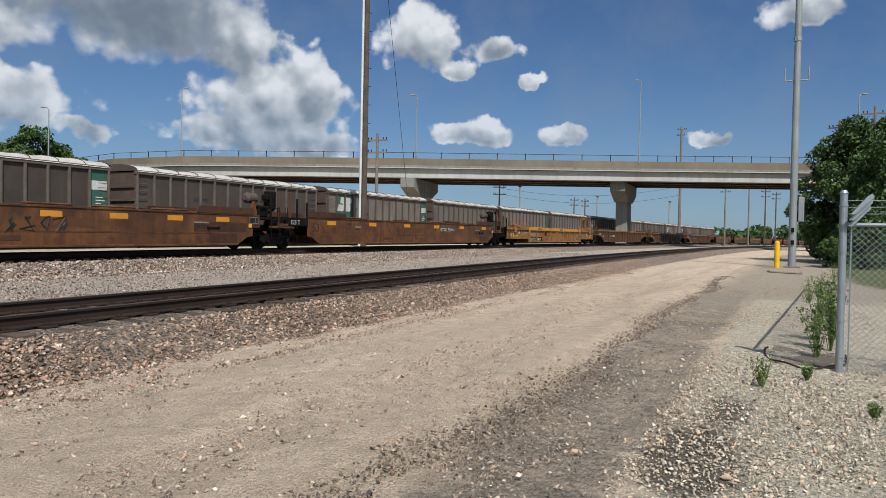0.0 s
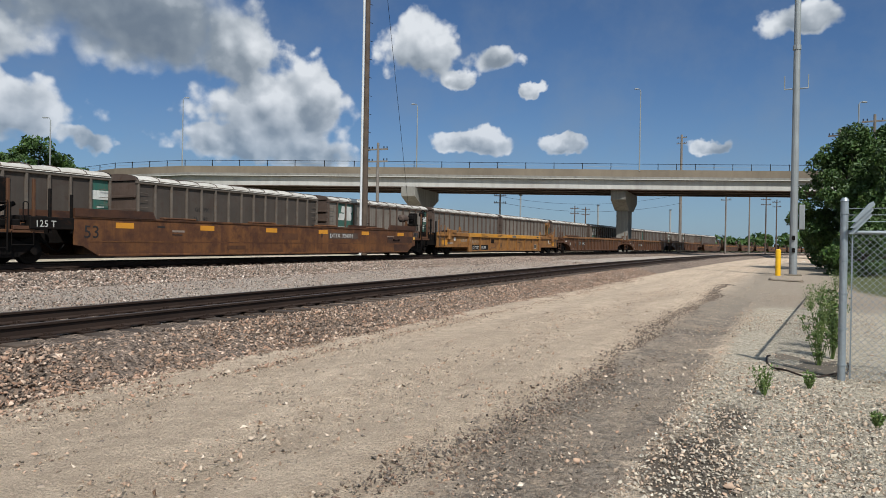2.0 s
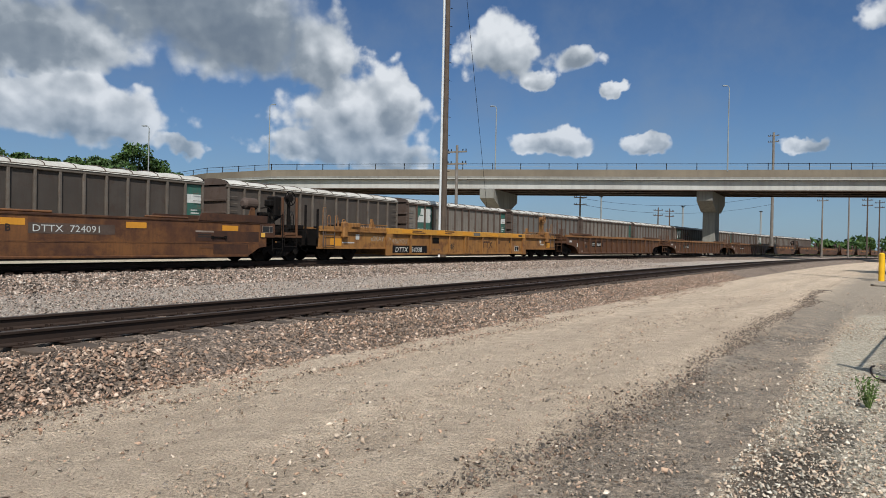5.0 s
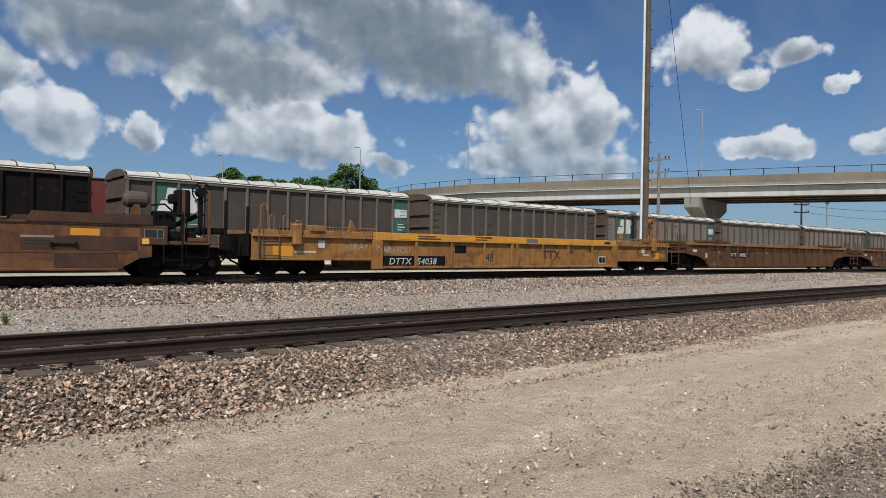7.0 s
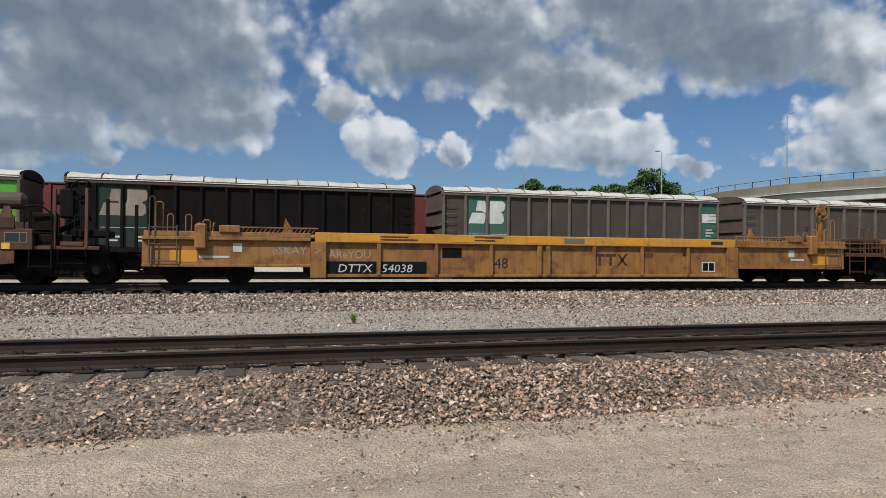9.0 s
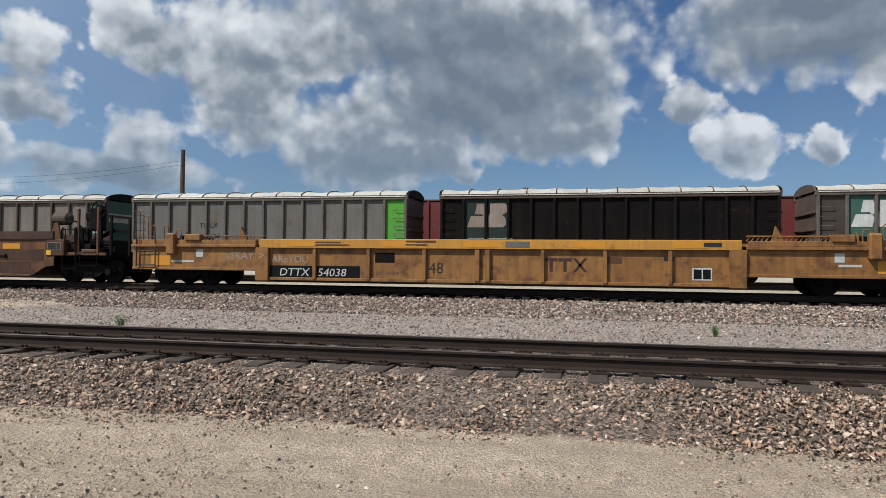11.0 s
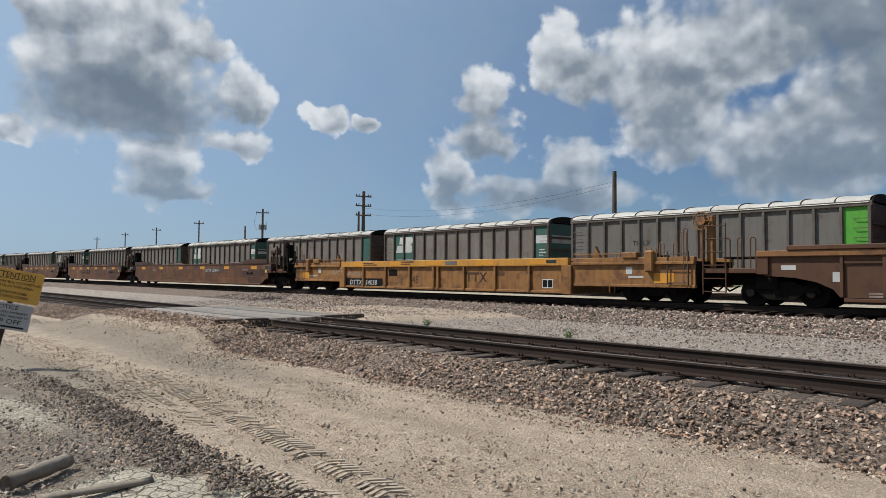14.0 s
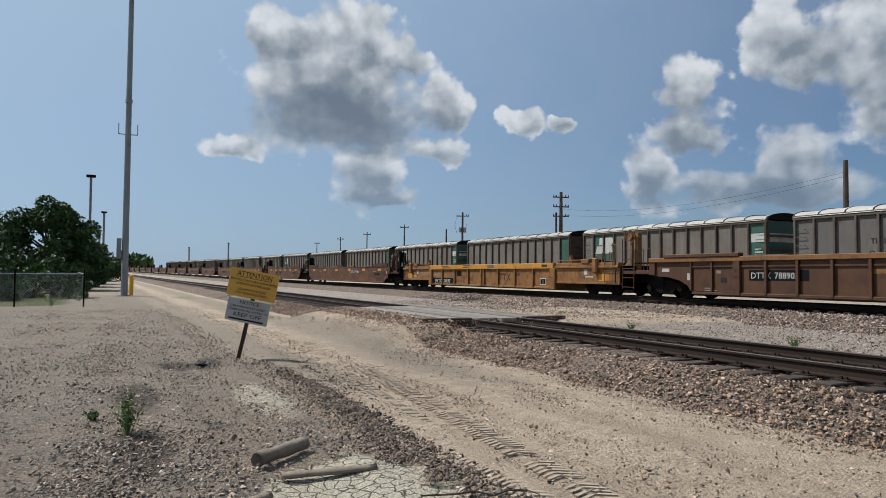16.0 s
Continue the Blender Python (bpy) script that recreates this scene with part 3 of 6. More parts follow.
    dust = mix(t, ramp(t, lanes, [(0.38, (0, 0, 0)), (0.62, (1, 1, 1))]), (0.65, 0.515, 0.385), (0.50, 0.392, 0.29))
    clod = noise_node(t, pos, 4.5, 8, 0.72)
    dust = mix(t, ramp(t, clod, [(0.42, (0, 0, 0)), (0.66, (1, 1, 1))]), dust, (0.40, 0.308, 0.225))
    dust = mix(t, ramp(t, wob2, [(0.0, (0, 0, 0)), (0.35, (1, 1, 1))]), dust, (0.67, 0.535, 0.40))
    # the near-black end of the ballast bed paints in shade between the stones
    gravel = mix(t, ramp(t, pebbles.outputs["Color"], [(0.1, (0, 0, 0)), (0.9, (1, 1, 1))]), (0.055, 0.042, 0.034), (0.36, 0.275, 0.215))
    pale = mix(t, ramp(t, pebbles.outputs["Color"], [(0.1, (0, 0, 0)), (0.9, (1, 1, 1))]), (0.34, 0.29, 0.215), (0.64, 0.565, 0.45))
    grey = mix(t, ramp(t, pebbles.outputs["Color"], [(0.1, (0, 0, 0)), (0.9, (1, 1, 1))]), (0.10, 0.083, 0.067), (0.34, 0.292, 0.24))
    trough = mix(t, ramp(t, pebbles.outputs["Color"], [(0.1, (0, 0, 0)), (0.9, (1, 1, 1))]), (0.19, 0.158, 0.13), (0.56, 0.475, 0.40))
    soil = ramp(t, noise_node(t, pos, 0.55, 6, 0.7), [(0.4, (1, 1, 1)), (0.62, (0.25, 0.25, 0.25))])
    col = mix(t, smath(t, "MULTIPLY", mask("grey"), soil), mix(t, smath(t, "MULTIPLY", mask("grey"), 0.45), dust, (0.20, 0.16, 0.125)), grey)
    col = mix(t, smath(t, "MULTIPLY", mask("drab", 0.25, 0.8), 0.75), col, mix(t, clod, (0.20, 0.168, 0.132), (0.40, 0.34, 0.268)))
    col = mix(t, mask("pale"), col, pale)
    # the dried pan is split into plates
    plates = t.nodes.new("ShaderNodeTexVoronoi")
    plates.feature, plates.inputs["Scale"].default_value = "DISTANCE_TO_EDGE", 8.5
    wire(t, vmath(t, "ADD", pos, swirl_of(t, pos, 6.0)), plates.inputs["Vector"])
    split = ramp(t, plates.outputs["Distance"], [(0.015, (0, 0, 0)), (0.06, (1, 1, 1))])
    pan = mask("crack", 0.3, 0.5)
    col = mix(t, pan, col, mix(t, split, (0.16, 0.125, 0.09), (0.66, 0.59, 0.46)))
    col = mix(t, mask("trough"), col, trough)
    col = mix(t, mask("ballast"), col, gravel)
    # a near-black band along the bed of the train's track
    col = mix(t, smath(t, "MULTIPLY", mask("dark_bed", 0.3, 0.7, 0.5), 0.85), col, (0.028, 0.022, 0.018))
    col = mix(t, mask("grass"), col, mix(t, grit, (0.05, 0.075, 0.025), (0.16, 0.15, 0.07)))
    col = mix(t, smath(t, "MULTIPLY", mask("stain", 0.3, 0.75, 0.9), 0.8), col, (0.055, 0.040, 0.032))
    col = mix(t, 1.0, col, ramp(t, grit, [(0.3, (0.60, 0.58, 0.56)), (0.60, (1.22, 1.20, 1.17))]), "MULTIPLY")
    wire(t, col, p.inputs["Base Color"])
    p.inputs["Roughness"].default_value, p.inputs["Specular IOR Level"].default_value = 0.95, 0.2
    b = t.nodes.new("ShaderNodeBump")
    b.inputs["Strength"].default_value, b.inputs["Distance"].default_value = 0.95, 0.042
    relief = smath(t, "ADD", smath(t, "MULTIPLY", pebbles.outputs["Distance"], -0.6), smath(t, "MULTIPLY_ADD", clod, 2.2, grit))
    relief = smath(t, "ADD", relief, smath(t, "MULTIPLY", smath(t, "MULTIPLY", split, pan), 0.6))
    wire(t, relief, b.inputs["Height"])
    wire(t, b.outputs[0], p.inputs["Normal"])
    me.materials.append(mt)
    return tagged(new("ground", me), "dusty gravel service road beside ballasted railway tracks", "ground", kind="structure")


GROUND = ground()


def stones(name, label, material, n, place, size, seed, sink=0.25, flat=0.65, far=False):
    """Loose stones as one mesh of small broken octahedra; place(rng, n) gives x, y and the ground below."""
    rng = np.random.default_rng(seed)
    x, y = place(rng, n)
    keep = (np.hypot(x, y) > 1.0) & (np.hypot((x + 5.3) / 0.85, (y - 2.0) / 0.62) + 0.25 * np.sin(x * 9 + y * 7) > 1.0)
    x, y = x[keep], y[keep]
    n = len(x)
    z = np.array([lay(b, a) + grade(a) for a, b in zip(x, y)])
    s = size[0] + (size[1] - size[0]) * rng.random(n) ** 2.2
    base = np.array([(1, 0, 0), (-1, 0, 0), (0, 1, 0), (0, -1, 0), (0, 0, 1), (0, 0, -1)], float)
    v = np.repeat(base[None], n, 0) * rng.uniform(0.55, 1.15, (n, 6, 1)) + rng.normal(0, 0.22, (n, 6, 3))
    v *= np.stack([rng.uniform(0.8, 1.35, n), rng.uniform(0.7, 1.1, n), np.full(n, flat)], -1)[:, None]
    q = rng.normal(size=(n, 4)) * np.array([1, 0.35, 0.35, 1.0])
    q /= np.linalg.norm(q, axis=1)[:, None]
    w, a, b, c = q.T
    rot = np.stack([1 - 2 * (b * b + c * c), 2 * (a * b - w * c), 2 * (a * c + w * b), 2 * (a * b + w * c), 1 - 2 * (a * a + c * c),
                    2 * (b * c - w * a), 2 * (a * c - w * b), 2 * (b * c + w * a), 1 - 2 * (a * a + b * b)], -1).reshape(n, 3, 3)
    v = np.einsum("nij,nkj->nki", rot, v) * (s / 2)[:, None, None]
    v += np.stack([x, y, z + s * sink], -1)[:, None]
    f = np.array([(0, 2, 4), (2, 1, 4), (1, 3, 4), (3, 0, 4), (2, 0, 5), (1, 2, 5), (3, 1, 5), (0, 3, 5)])
    if far:
        # far stones need only the half that stands out of the ground
        v[:, 5, 2], v[:, 5, :2] = z, v[:, :4, :2].mean(1)
        f = f[:6]
    idx = (np.arange(n)[:, None, None] * 6 + f[None]).ravel()
    me = bpy.data.meshes.new(name)
    me.vertices.add(n * 6), me.loops.add(len(idx)), me.polygons.add(len(idx) // 3)
    me.vertices.foreach_set("co", v.ravel().astype(np.float32))
    me.loops.foreach_set("vertex_index", idx.astype(np.int32))
    me.polygons.foreach_set("loop_start", np.arange(0, len(idx), 3, dtype=np.int32))
    me.update(calc_edges=True)
    me.materials.append(material)
    return tagged(new(name, me), label, "gravel", kind="stuff")


def strip(x0, x1, y0, y1, power=1.0):
    """Places along the tracks, thicker where x is near the camera."""
    def place(rng, n):
        u = rng.uniform(-1, 1, n)
        x = (x0 + x1) / 2 + np.sign(u) * np.abs(u) ** power * (x1 - x0) / 2
        y = rng.uniform(y0, y1, n) - np.array([bend(a) for a in x])
        return x, y
    return place


def patch(x, y, rx, ry):
    def place(rng, n):
        a, r = rng.uniform(0, 6.283, n), np.sqrt(rng.random(n))
        return x + rx * r * np.cos(a), y + ry * r * np.sin(a)
    return place


def around(lo, hi, r0, r1, az0=-12, az1=192, clump=0.0, scale=0.9, far=1.0):
    """Places between lo and hi across the tracks, thinning out with distance; clump: how far they gather in patches and lanes."""
    def place(rng, n):
        r = r0 + (r1 - r0) * rng.random(n * 14) ** far
        a = np.radians(rng.uniform(az0, az1, n * 14))
        x, y = r * np.cos(a), r * np.sin(a)
        u = y + np.array([bend(v) for v in x])
        keep = (u > lo) & (u < hi)
        if clump:
            ph = np.array([0.3, 1.9, 4.1, 2.6, 5.2, 0.9])
            f = (np.sin(u * 2.9 / scale + 0.6 * np.sin(x * 0.35) + ph[0]) + 0.8 * np.sin(u * 5.3 / scale + 0.12 * x + ph[1]) + 0.6 * np.sin(x * 1.3 / scale + u * 1.7 + ph[2])
                 + 0.5 * np.sin(x * 3.1 / scale - u * 4.3 + ph[3]) + 0.4 * np.sin(x * 5.7 / scale + u * 7.9 + ph[4]))
            keep &= rng.random(n * 14) < np.clip(0.5 + clump * f * 0.6, 0.06, 1)
        return x[keep][:n], y[keep][:n]
    return place


stones("ballast", "grey and reddish crushed stone ballast under the near track", M["stone"], 40000, strip(-34, 40, 6.7, 7.95, 1.35), (0.035, 0.085), 11, far=True)
stones("ballast", "reddish ballast round the tie ends", M["stone"], 9000, strip(-34, 40, 7.9, 8.6, 1.35), (0.025, 0.05), 31, 0.1, far=True)
stones("ballast", "grey crushed stone ballast between the rails", M["stone"], 12000, strip(-30, 34, 8.7, 11.2, 1.2), (0.03, 0.06), 12, 0.1, far=True)
stones("ballast", "pale crushed stone between the two tracks", M["stone_clean"], 40000, strip(-34, 52, 11.2, 17.8, 1.25), (0.03, 0.07), 13, far=True)
stones("ballast", "clean grey ballast shoulder under the train", M["stone_clean"], 62000, strip(-40, 60, 17.2, 21.85, 1.2), (0.05, 0.12), 14, far=True)
stones("road_gravel", "flat stone chips scattered over the dusty road", M["stone_road"], 62000, around(-1.5, 7.0, 1.1, 26, clump=1.0, far=1.2), (0.010, 0.042), 15, 0.2, 0.55, far=True)
stones("road_gravel", "larger loose stones on the dusty road", M["stone_road"], 14000, around(-1.5, 7.0, 1.2, 30, clump=0.8, scale=1.4), (0.026, 0.062), 35, 0.2, far=True)
stones("road_gravel", "band of stones beside the ballast", M["stone"], 12000, strip(-20, 34, 6.0, 6.85, 1.3), (0.015, 0.055), 27, far=True)
stones("road_gravel", "ridge of darker stones along the road edge", M["stone_dark"], 11000, lambda rng, n: (lambda x: (x, 2.32 + 0.12 * np.sin(0.5 * x) + rng.normal(0, 0.16, n) * (1 + 0.3 * np.sin(1.9 * x))))(1.2 + 30 * rng.random(n) ** 1.7), (0.012, 0.05), 17, far=True)
stones("road_gravel", "fine chips in the grey wheel lane", M["stone_dark"], 9000, around(0.9, 2.3, 2.4, 16, -5, 60, 0.6), (0.006, 0.026), 36, 0.16, 0.5, far=True)
stones("limestone_gravel", "pale crushed limestone by the chain-link fence", M["stone_pale"], 46000, around(-4.5, 1.15, 2.8, 20, -40, 24, far=1.25), (0.014, 0.046), 18, 0.2, far=True)
stones("road_gravel", "grey gravel around the leaning sign", M["stone_grey"], 56000, around(-5.0, 3.0, 3.0, 34, 136, 215, 0.35, far=1.4), (0.014, 0.056), 19, 0.22, far=True)
stones("road_gravel", "grey chips over the worn road before the crossing", M["stone_grey"], 14000, around(2.4, 6.9, 9, 34, 130, 178, 0.8, far=1.2), (0.012, 0.04), 38, 0.16, 0.5, far=True)
stones("road_gravel", "ridge of grey stones beside the tyre marks", M["stone_dark"], 9000, lambda rng, n: ((lambda s: (-13.5 + 9.0 * s, 3.15 - 0.25 * s - 0.36 * s * s + rng.normal(0, 0.18, n)))(rng.random(n))), (0.018, 0.06), 20, far=True)


# ------------------------------------------------------------------ railway tracks
def sweep(bm, section, y0, z0, xs):
    """A section (across, up) drawn along the track's line."""
    last = None
    for x in xs:
        y, z = y0 - bend(x), z0 + grade(x)
        ring = [bm.verts.new((x, y + a, z + b)) for a, b in section]
        if last:
            for i in range(len(ring)):
                j = (i + 1) % len(ring)
                bm.faces.new((last[i], last[j], ring[j], ring[i]))
        last = ring


RAIL = [(-0.07, -0.17), (0.07, -0.17), (0.07, -0.155), (0.012, -0.135), (0.010, -0.045), (0.036, -0.034), (0.036, -0.006), (-0.036, -0.006), (-0.036, -0.034), (-0.010, -0.045), (-0.012, -0.135), (-0.07, -0.155)]
ALONG = [x * 5.0 for x in range(-90, 91)]


def track(y0, z0, label, ties, first, last):
    tr = thing("railway_track", label, "railway track", kind="structure")
    for s in (-0.755, 0.755):
        bm = bmesh.new()
        sweep(bm, RAIL, y0 + s, z0, ALONG)
        part("rail", bm, M["rail"], tr)
        bm = bmesh.new()
        sweep(bm, [(-0.034, -0.006), (0.034, -0.006), (0.028, 0.0), (-0.028, 0.0)], y0 + s, z0, ALONG)
        part("rail_head", bm, M["rail_top"], tr, "worn running surface of the rail")
    tie = mesh_of(B((-0.115, 0.115, -1.32, 1.32, -0.36, -0.185), bevel=0.012), "tie", M["tie"])
    plate = mesh_of(B((-0.10, 0.10, -0.19, 0.19, -0.186, -0.168), (-0.05, -0.02, -0.115, -0.085, -0.17, -0.13), (0.02, 0.05, 0.085, 0.115, -0.17, -0.13), (-0.05, -0.02, 0.085, 0.115, -0.17, -0.13), (0.02, 0.05, -0.115, -0.085, -0.17, -0.13)), "tie_plate", M["rail"])
    x = first
    while ties and x < last:
        if not -23.2 < x < -15.6:
            j = pose(random.uniform(-0.03, 0.03), random.uniform(-0.07, 0.07), random.uniform(-0.012, 0.004), 0, 0, random.uniform(-1.6, 1.6))
            part("tie", tie, None, tr, at=on_track(y0, x, z0) @ j)
            if -14 < x < 30:
                for s in (-0.755, 0.755):
                    part("tie_plate", plate, None, tr, at=on_track(y0, x, z0) @ pose(0, s, 0))
        x += 0.53
    return tr


track(NEAR_Y, NEAR_Z, "rusty siding rails on wooden ties in ballast", True, -62, 70)
track(TRAIN_Y, TRAIN_Z, "main track rails under the train", False, 0, 0)
track(GON_Y, GON_Z, "track under the parked gondolas", False, 0, 0)
track(BACK_Y, GON_Z, "track under the red boxcar", False, 0, 0)
stuff = bmesh.new()
for k in range(-150, 170):
    bmesh.ops.create_cube(stuff, size=1, matrix=on_track(TRAIN_Y, k * 0.53, TRAIN_Z - 0.27) @ Matrix.Diagonal((0.22, 2.6, 0.17, 1)))
tagged(new("ties", mesh_of(stuff, "ties", M["rail"])), "dark brown wooden ties under the train's track", "railway ties", kind="stuff")


def crossing():
    c = thing("level_crossing", "weathered timber level crossing over the near track", "level crossing", kind="structure")
    plank = mesh_of(B((-3.5, 3.5, -0.12, 0.12, -0.10, 0.004), bevel=0.01), "plank", M["plank"])
    for y in (-1.75, -1.48, -1.21, -0.94, -0.56, -0.29, -0.02, 0.25, 0.52, 0.94, 1.21, 1.48, 1.75):
        part("plank", plank, None, c, at=on_track(NEAR_Y, -19.3, NEAR_Z) @ pose(random.uniform(-0.12, 0.12), y, random.uniform(-0.012, 0.0)))
    part("end_timber", B((3.5, 3.75, -2.2, -0.82, -0.2, 0.03), (3.5, 3.72, 0.82, 2.1, -0.2, 0.03), bevel=0.01), M["tie"], c, "dark end timber", at=on_track(NEAR_Y, -19.3, NEAR_Z))


crossing()


# ------------------------------------------------------------------ rolling stock
def wheelset_mesh(name="wheelset"):
    bm = bmesh.new()
    rod(bm, (0, -0.9, 0), (0, 0.9, 0), 0.075, n=10)
    for s in (-1, 1):
        rod(bm, (0, s * 0.70, 0), (0, s * 0.83, 0), 0.42, n=28)
        rod(bm, (0, s * 0.67, 0), (0, s * 0.70, 0), 0.45, n=28)
        rod(bm, (0, s * 0.83, 0), (0, s * 0.84, 0), 0.33, 0.30, n=20)
        # lightening holes show that the wheel turns
        for k in range(3):
            a = k * 2.094
            rod(bm, (0.2 * math.cos(a), s * 0.835, 0.2 * math.sin(a)), (0.2 * math.cos(a), s * 0.865, 0.2 * math.sin(a)), 0.05, n=8)
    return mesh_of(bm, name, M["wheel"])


WHEELSET = wheelset_mesh()


def truck_frame_mesh():
    bm = bmesh.new()
    side = [(-1.15, 0.42), (-1.05, 0.62), (-0.55, 0.66), (-0.3, 0.78), (0.3, 0.78), (0.55, 0.66), (1.05, 0.62), (1.15, 0.42), (1.0, 0.36), (0.75, 0.46), (0.38, 0.22), (-0.38, 0.22), (-0.75, 0.46), (-1.0, 0.36)]
    for s in (-1, 1):
        prism(bm, side, s * 0.92, s * 1.05)
        for x in (-0.88, 0.88):
            rod(bm, (x, s * 1.0, 0.42), (x, s * 1.13, 0.42), 0.13, n=12)
        for x in (-0.16, 0.0, 0.16):
            rod(bm, (x, s * 1.0, 0.26), (x, s * 1.0, 0.58), 0.07, n=10)
    box(bm, -0.25, 0.25, -1.0, 1.0, 0.45, 0.72)
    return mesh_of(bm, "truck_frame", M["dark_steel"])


TRUCK = truck_frame_mesh()
SPINNING = []


def truck(car, x, spin=False):
    t = part("truck", TRUCK, None, car, "dark cast-steel truck", at=pose(x, 0, 0))
    for dx in (-0.88, 0.88):
        w = part("wheelset", WHEELSET, None, t, at=pose(dx, 0, 0.42))
        if spin:
            SPINNING.append((w, dx))
    return t


def coupler(car, x, way):
    bm = B((min(x, x + way * 0.75), max(x, x + way * 0.75), -0.09, 0.09, 0.70, 0.88), bevel=0.02)
    box(bm, x + way * 0.72 - 0.12, x + way * 0.72 + 0.12, -0.17, 0.17, 0.64, 0.94, 0.03)
    rod(bm, (x, 0.35, 0.75), (x + way * 0.35, 0.33, 0.42), 0.03)
    rod(bm, (x + way * 0.35, 0.33, 0.42), (x + way * 0.7, 0.3, 0.6), 0.03)
    part("coupler", bm, M["dark_steel"], car)


def hoop(x, y, z, w, h, r=0.02):
    """A bent handrail."""
    return tube([(x, y, z), (x, y, z + h - 0.05), (x + 0.04, y, z + h), (x + w - 0.04, y, z + h), (x + w, y, z + h - 0.05), (x + w, y, z)], r)


def ladder(car, x, y, z0, z1, w, material, name="ladder"):
    bm = bmesh.new()
    rod(bm, (x, y, z0), (x, y, z1), 0.022, n=6), rod(bm, (x + w, y, z0), (x + w, y, z1), 0.022, n=6)
    n = max(2, int((z1 - z0) / 0.36))
    for k in range(n):
        z = z0 + 0.08 + (z1 - z0 - 0.16) * k / (n - 1)
        rod(bm, (x, y, z), (x + w, y, z), 0.016, n=6)
    return part(name, bm, material, car)


def hand_brake(car, x, y, z, material):
    b = part("brake_post", B((x - 0.06, x + 0.06, y - 0.06, y + 0.06, 1.3, z), bevel=0.01), material, car)
    bm = bmesh.new()
    n = 20
    for k in range(n):
        a, c = 6.283 * k / n, 6.283 * (k + 1) / n
        rod(bm, (x + 0.3 * math.cos(a), y - 0.1, z + 0.3 * math.sin(a)), (x + 0.3 * math.cos(c), y - 0.1, z + 0.3 * math.sin(c)), 0.022, n=6)
    for k in range(6):
        a = 6.283 * k / 6
        rod(bm, (x, y - 0.1, z), (x + 0.3 * math.cos(a), y - 0.1, z + 0.3 * math.sin(a)), 0.018, n=6)
    rod(bm, (x, y - 0.14, z), (x, y + 0.12, z), 0.15, n=12)
    part("brake_wheel", bm, material, car)


def label_plates(car, x, z, y, rows):
    """Small stencilled panels whose words are too small to read."""
    for dx, dz, w, h, key in rows:
        part("panel", B((x + dx, x + dx + w, y - 0.006, y, z + dz, z + dz + h)), M[key], car)


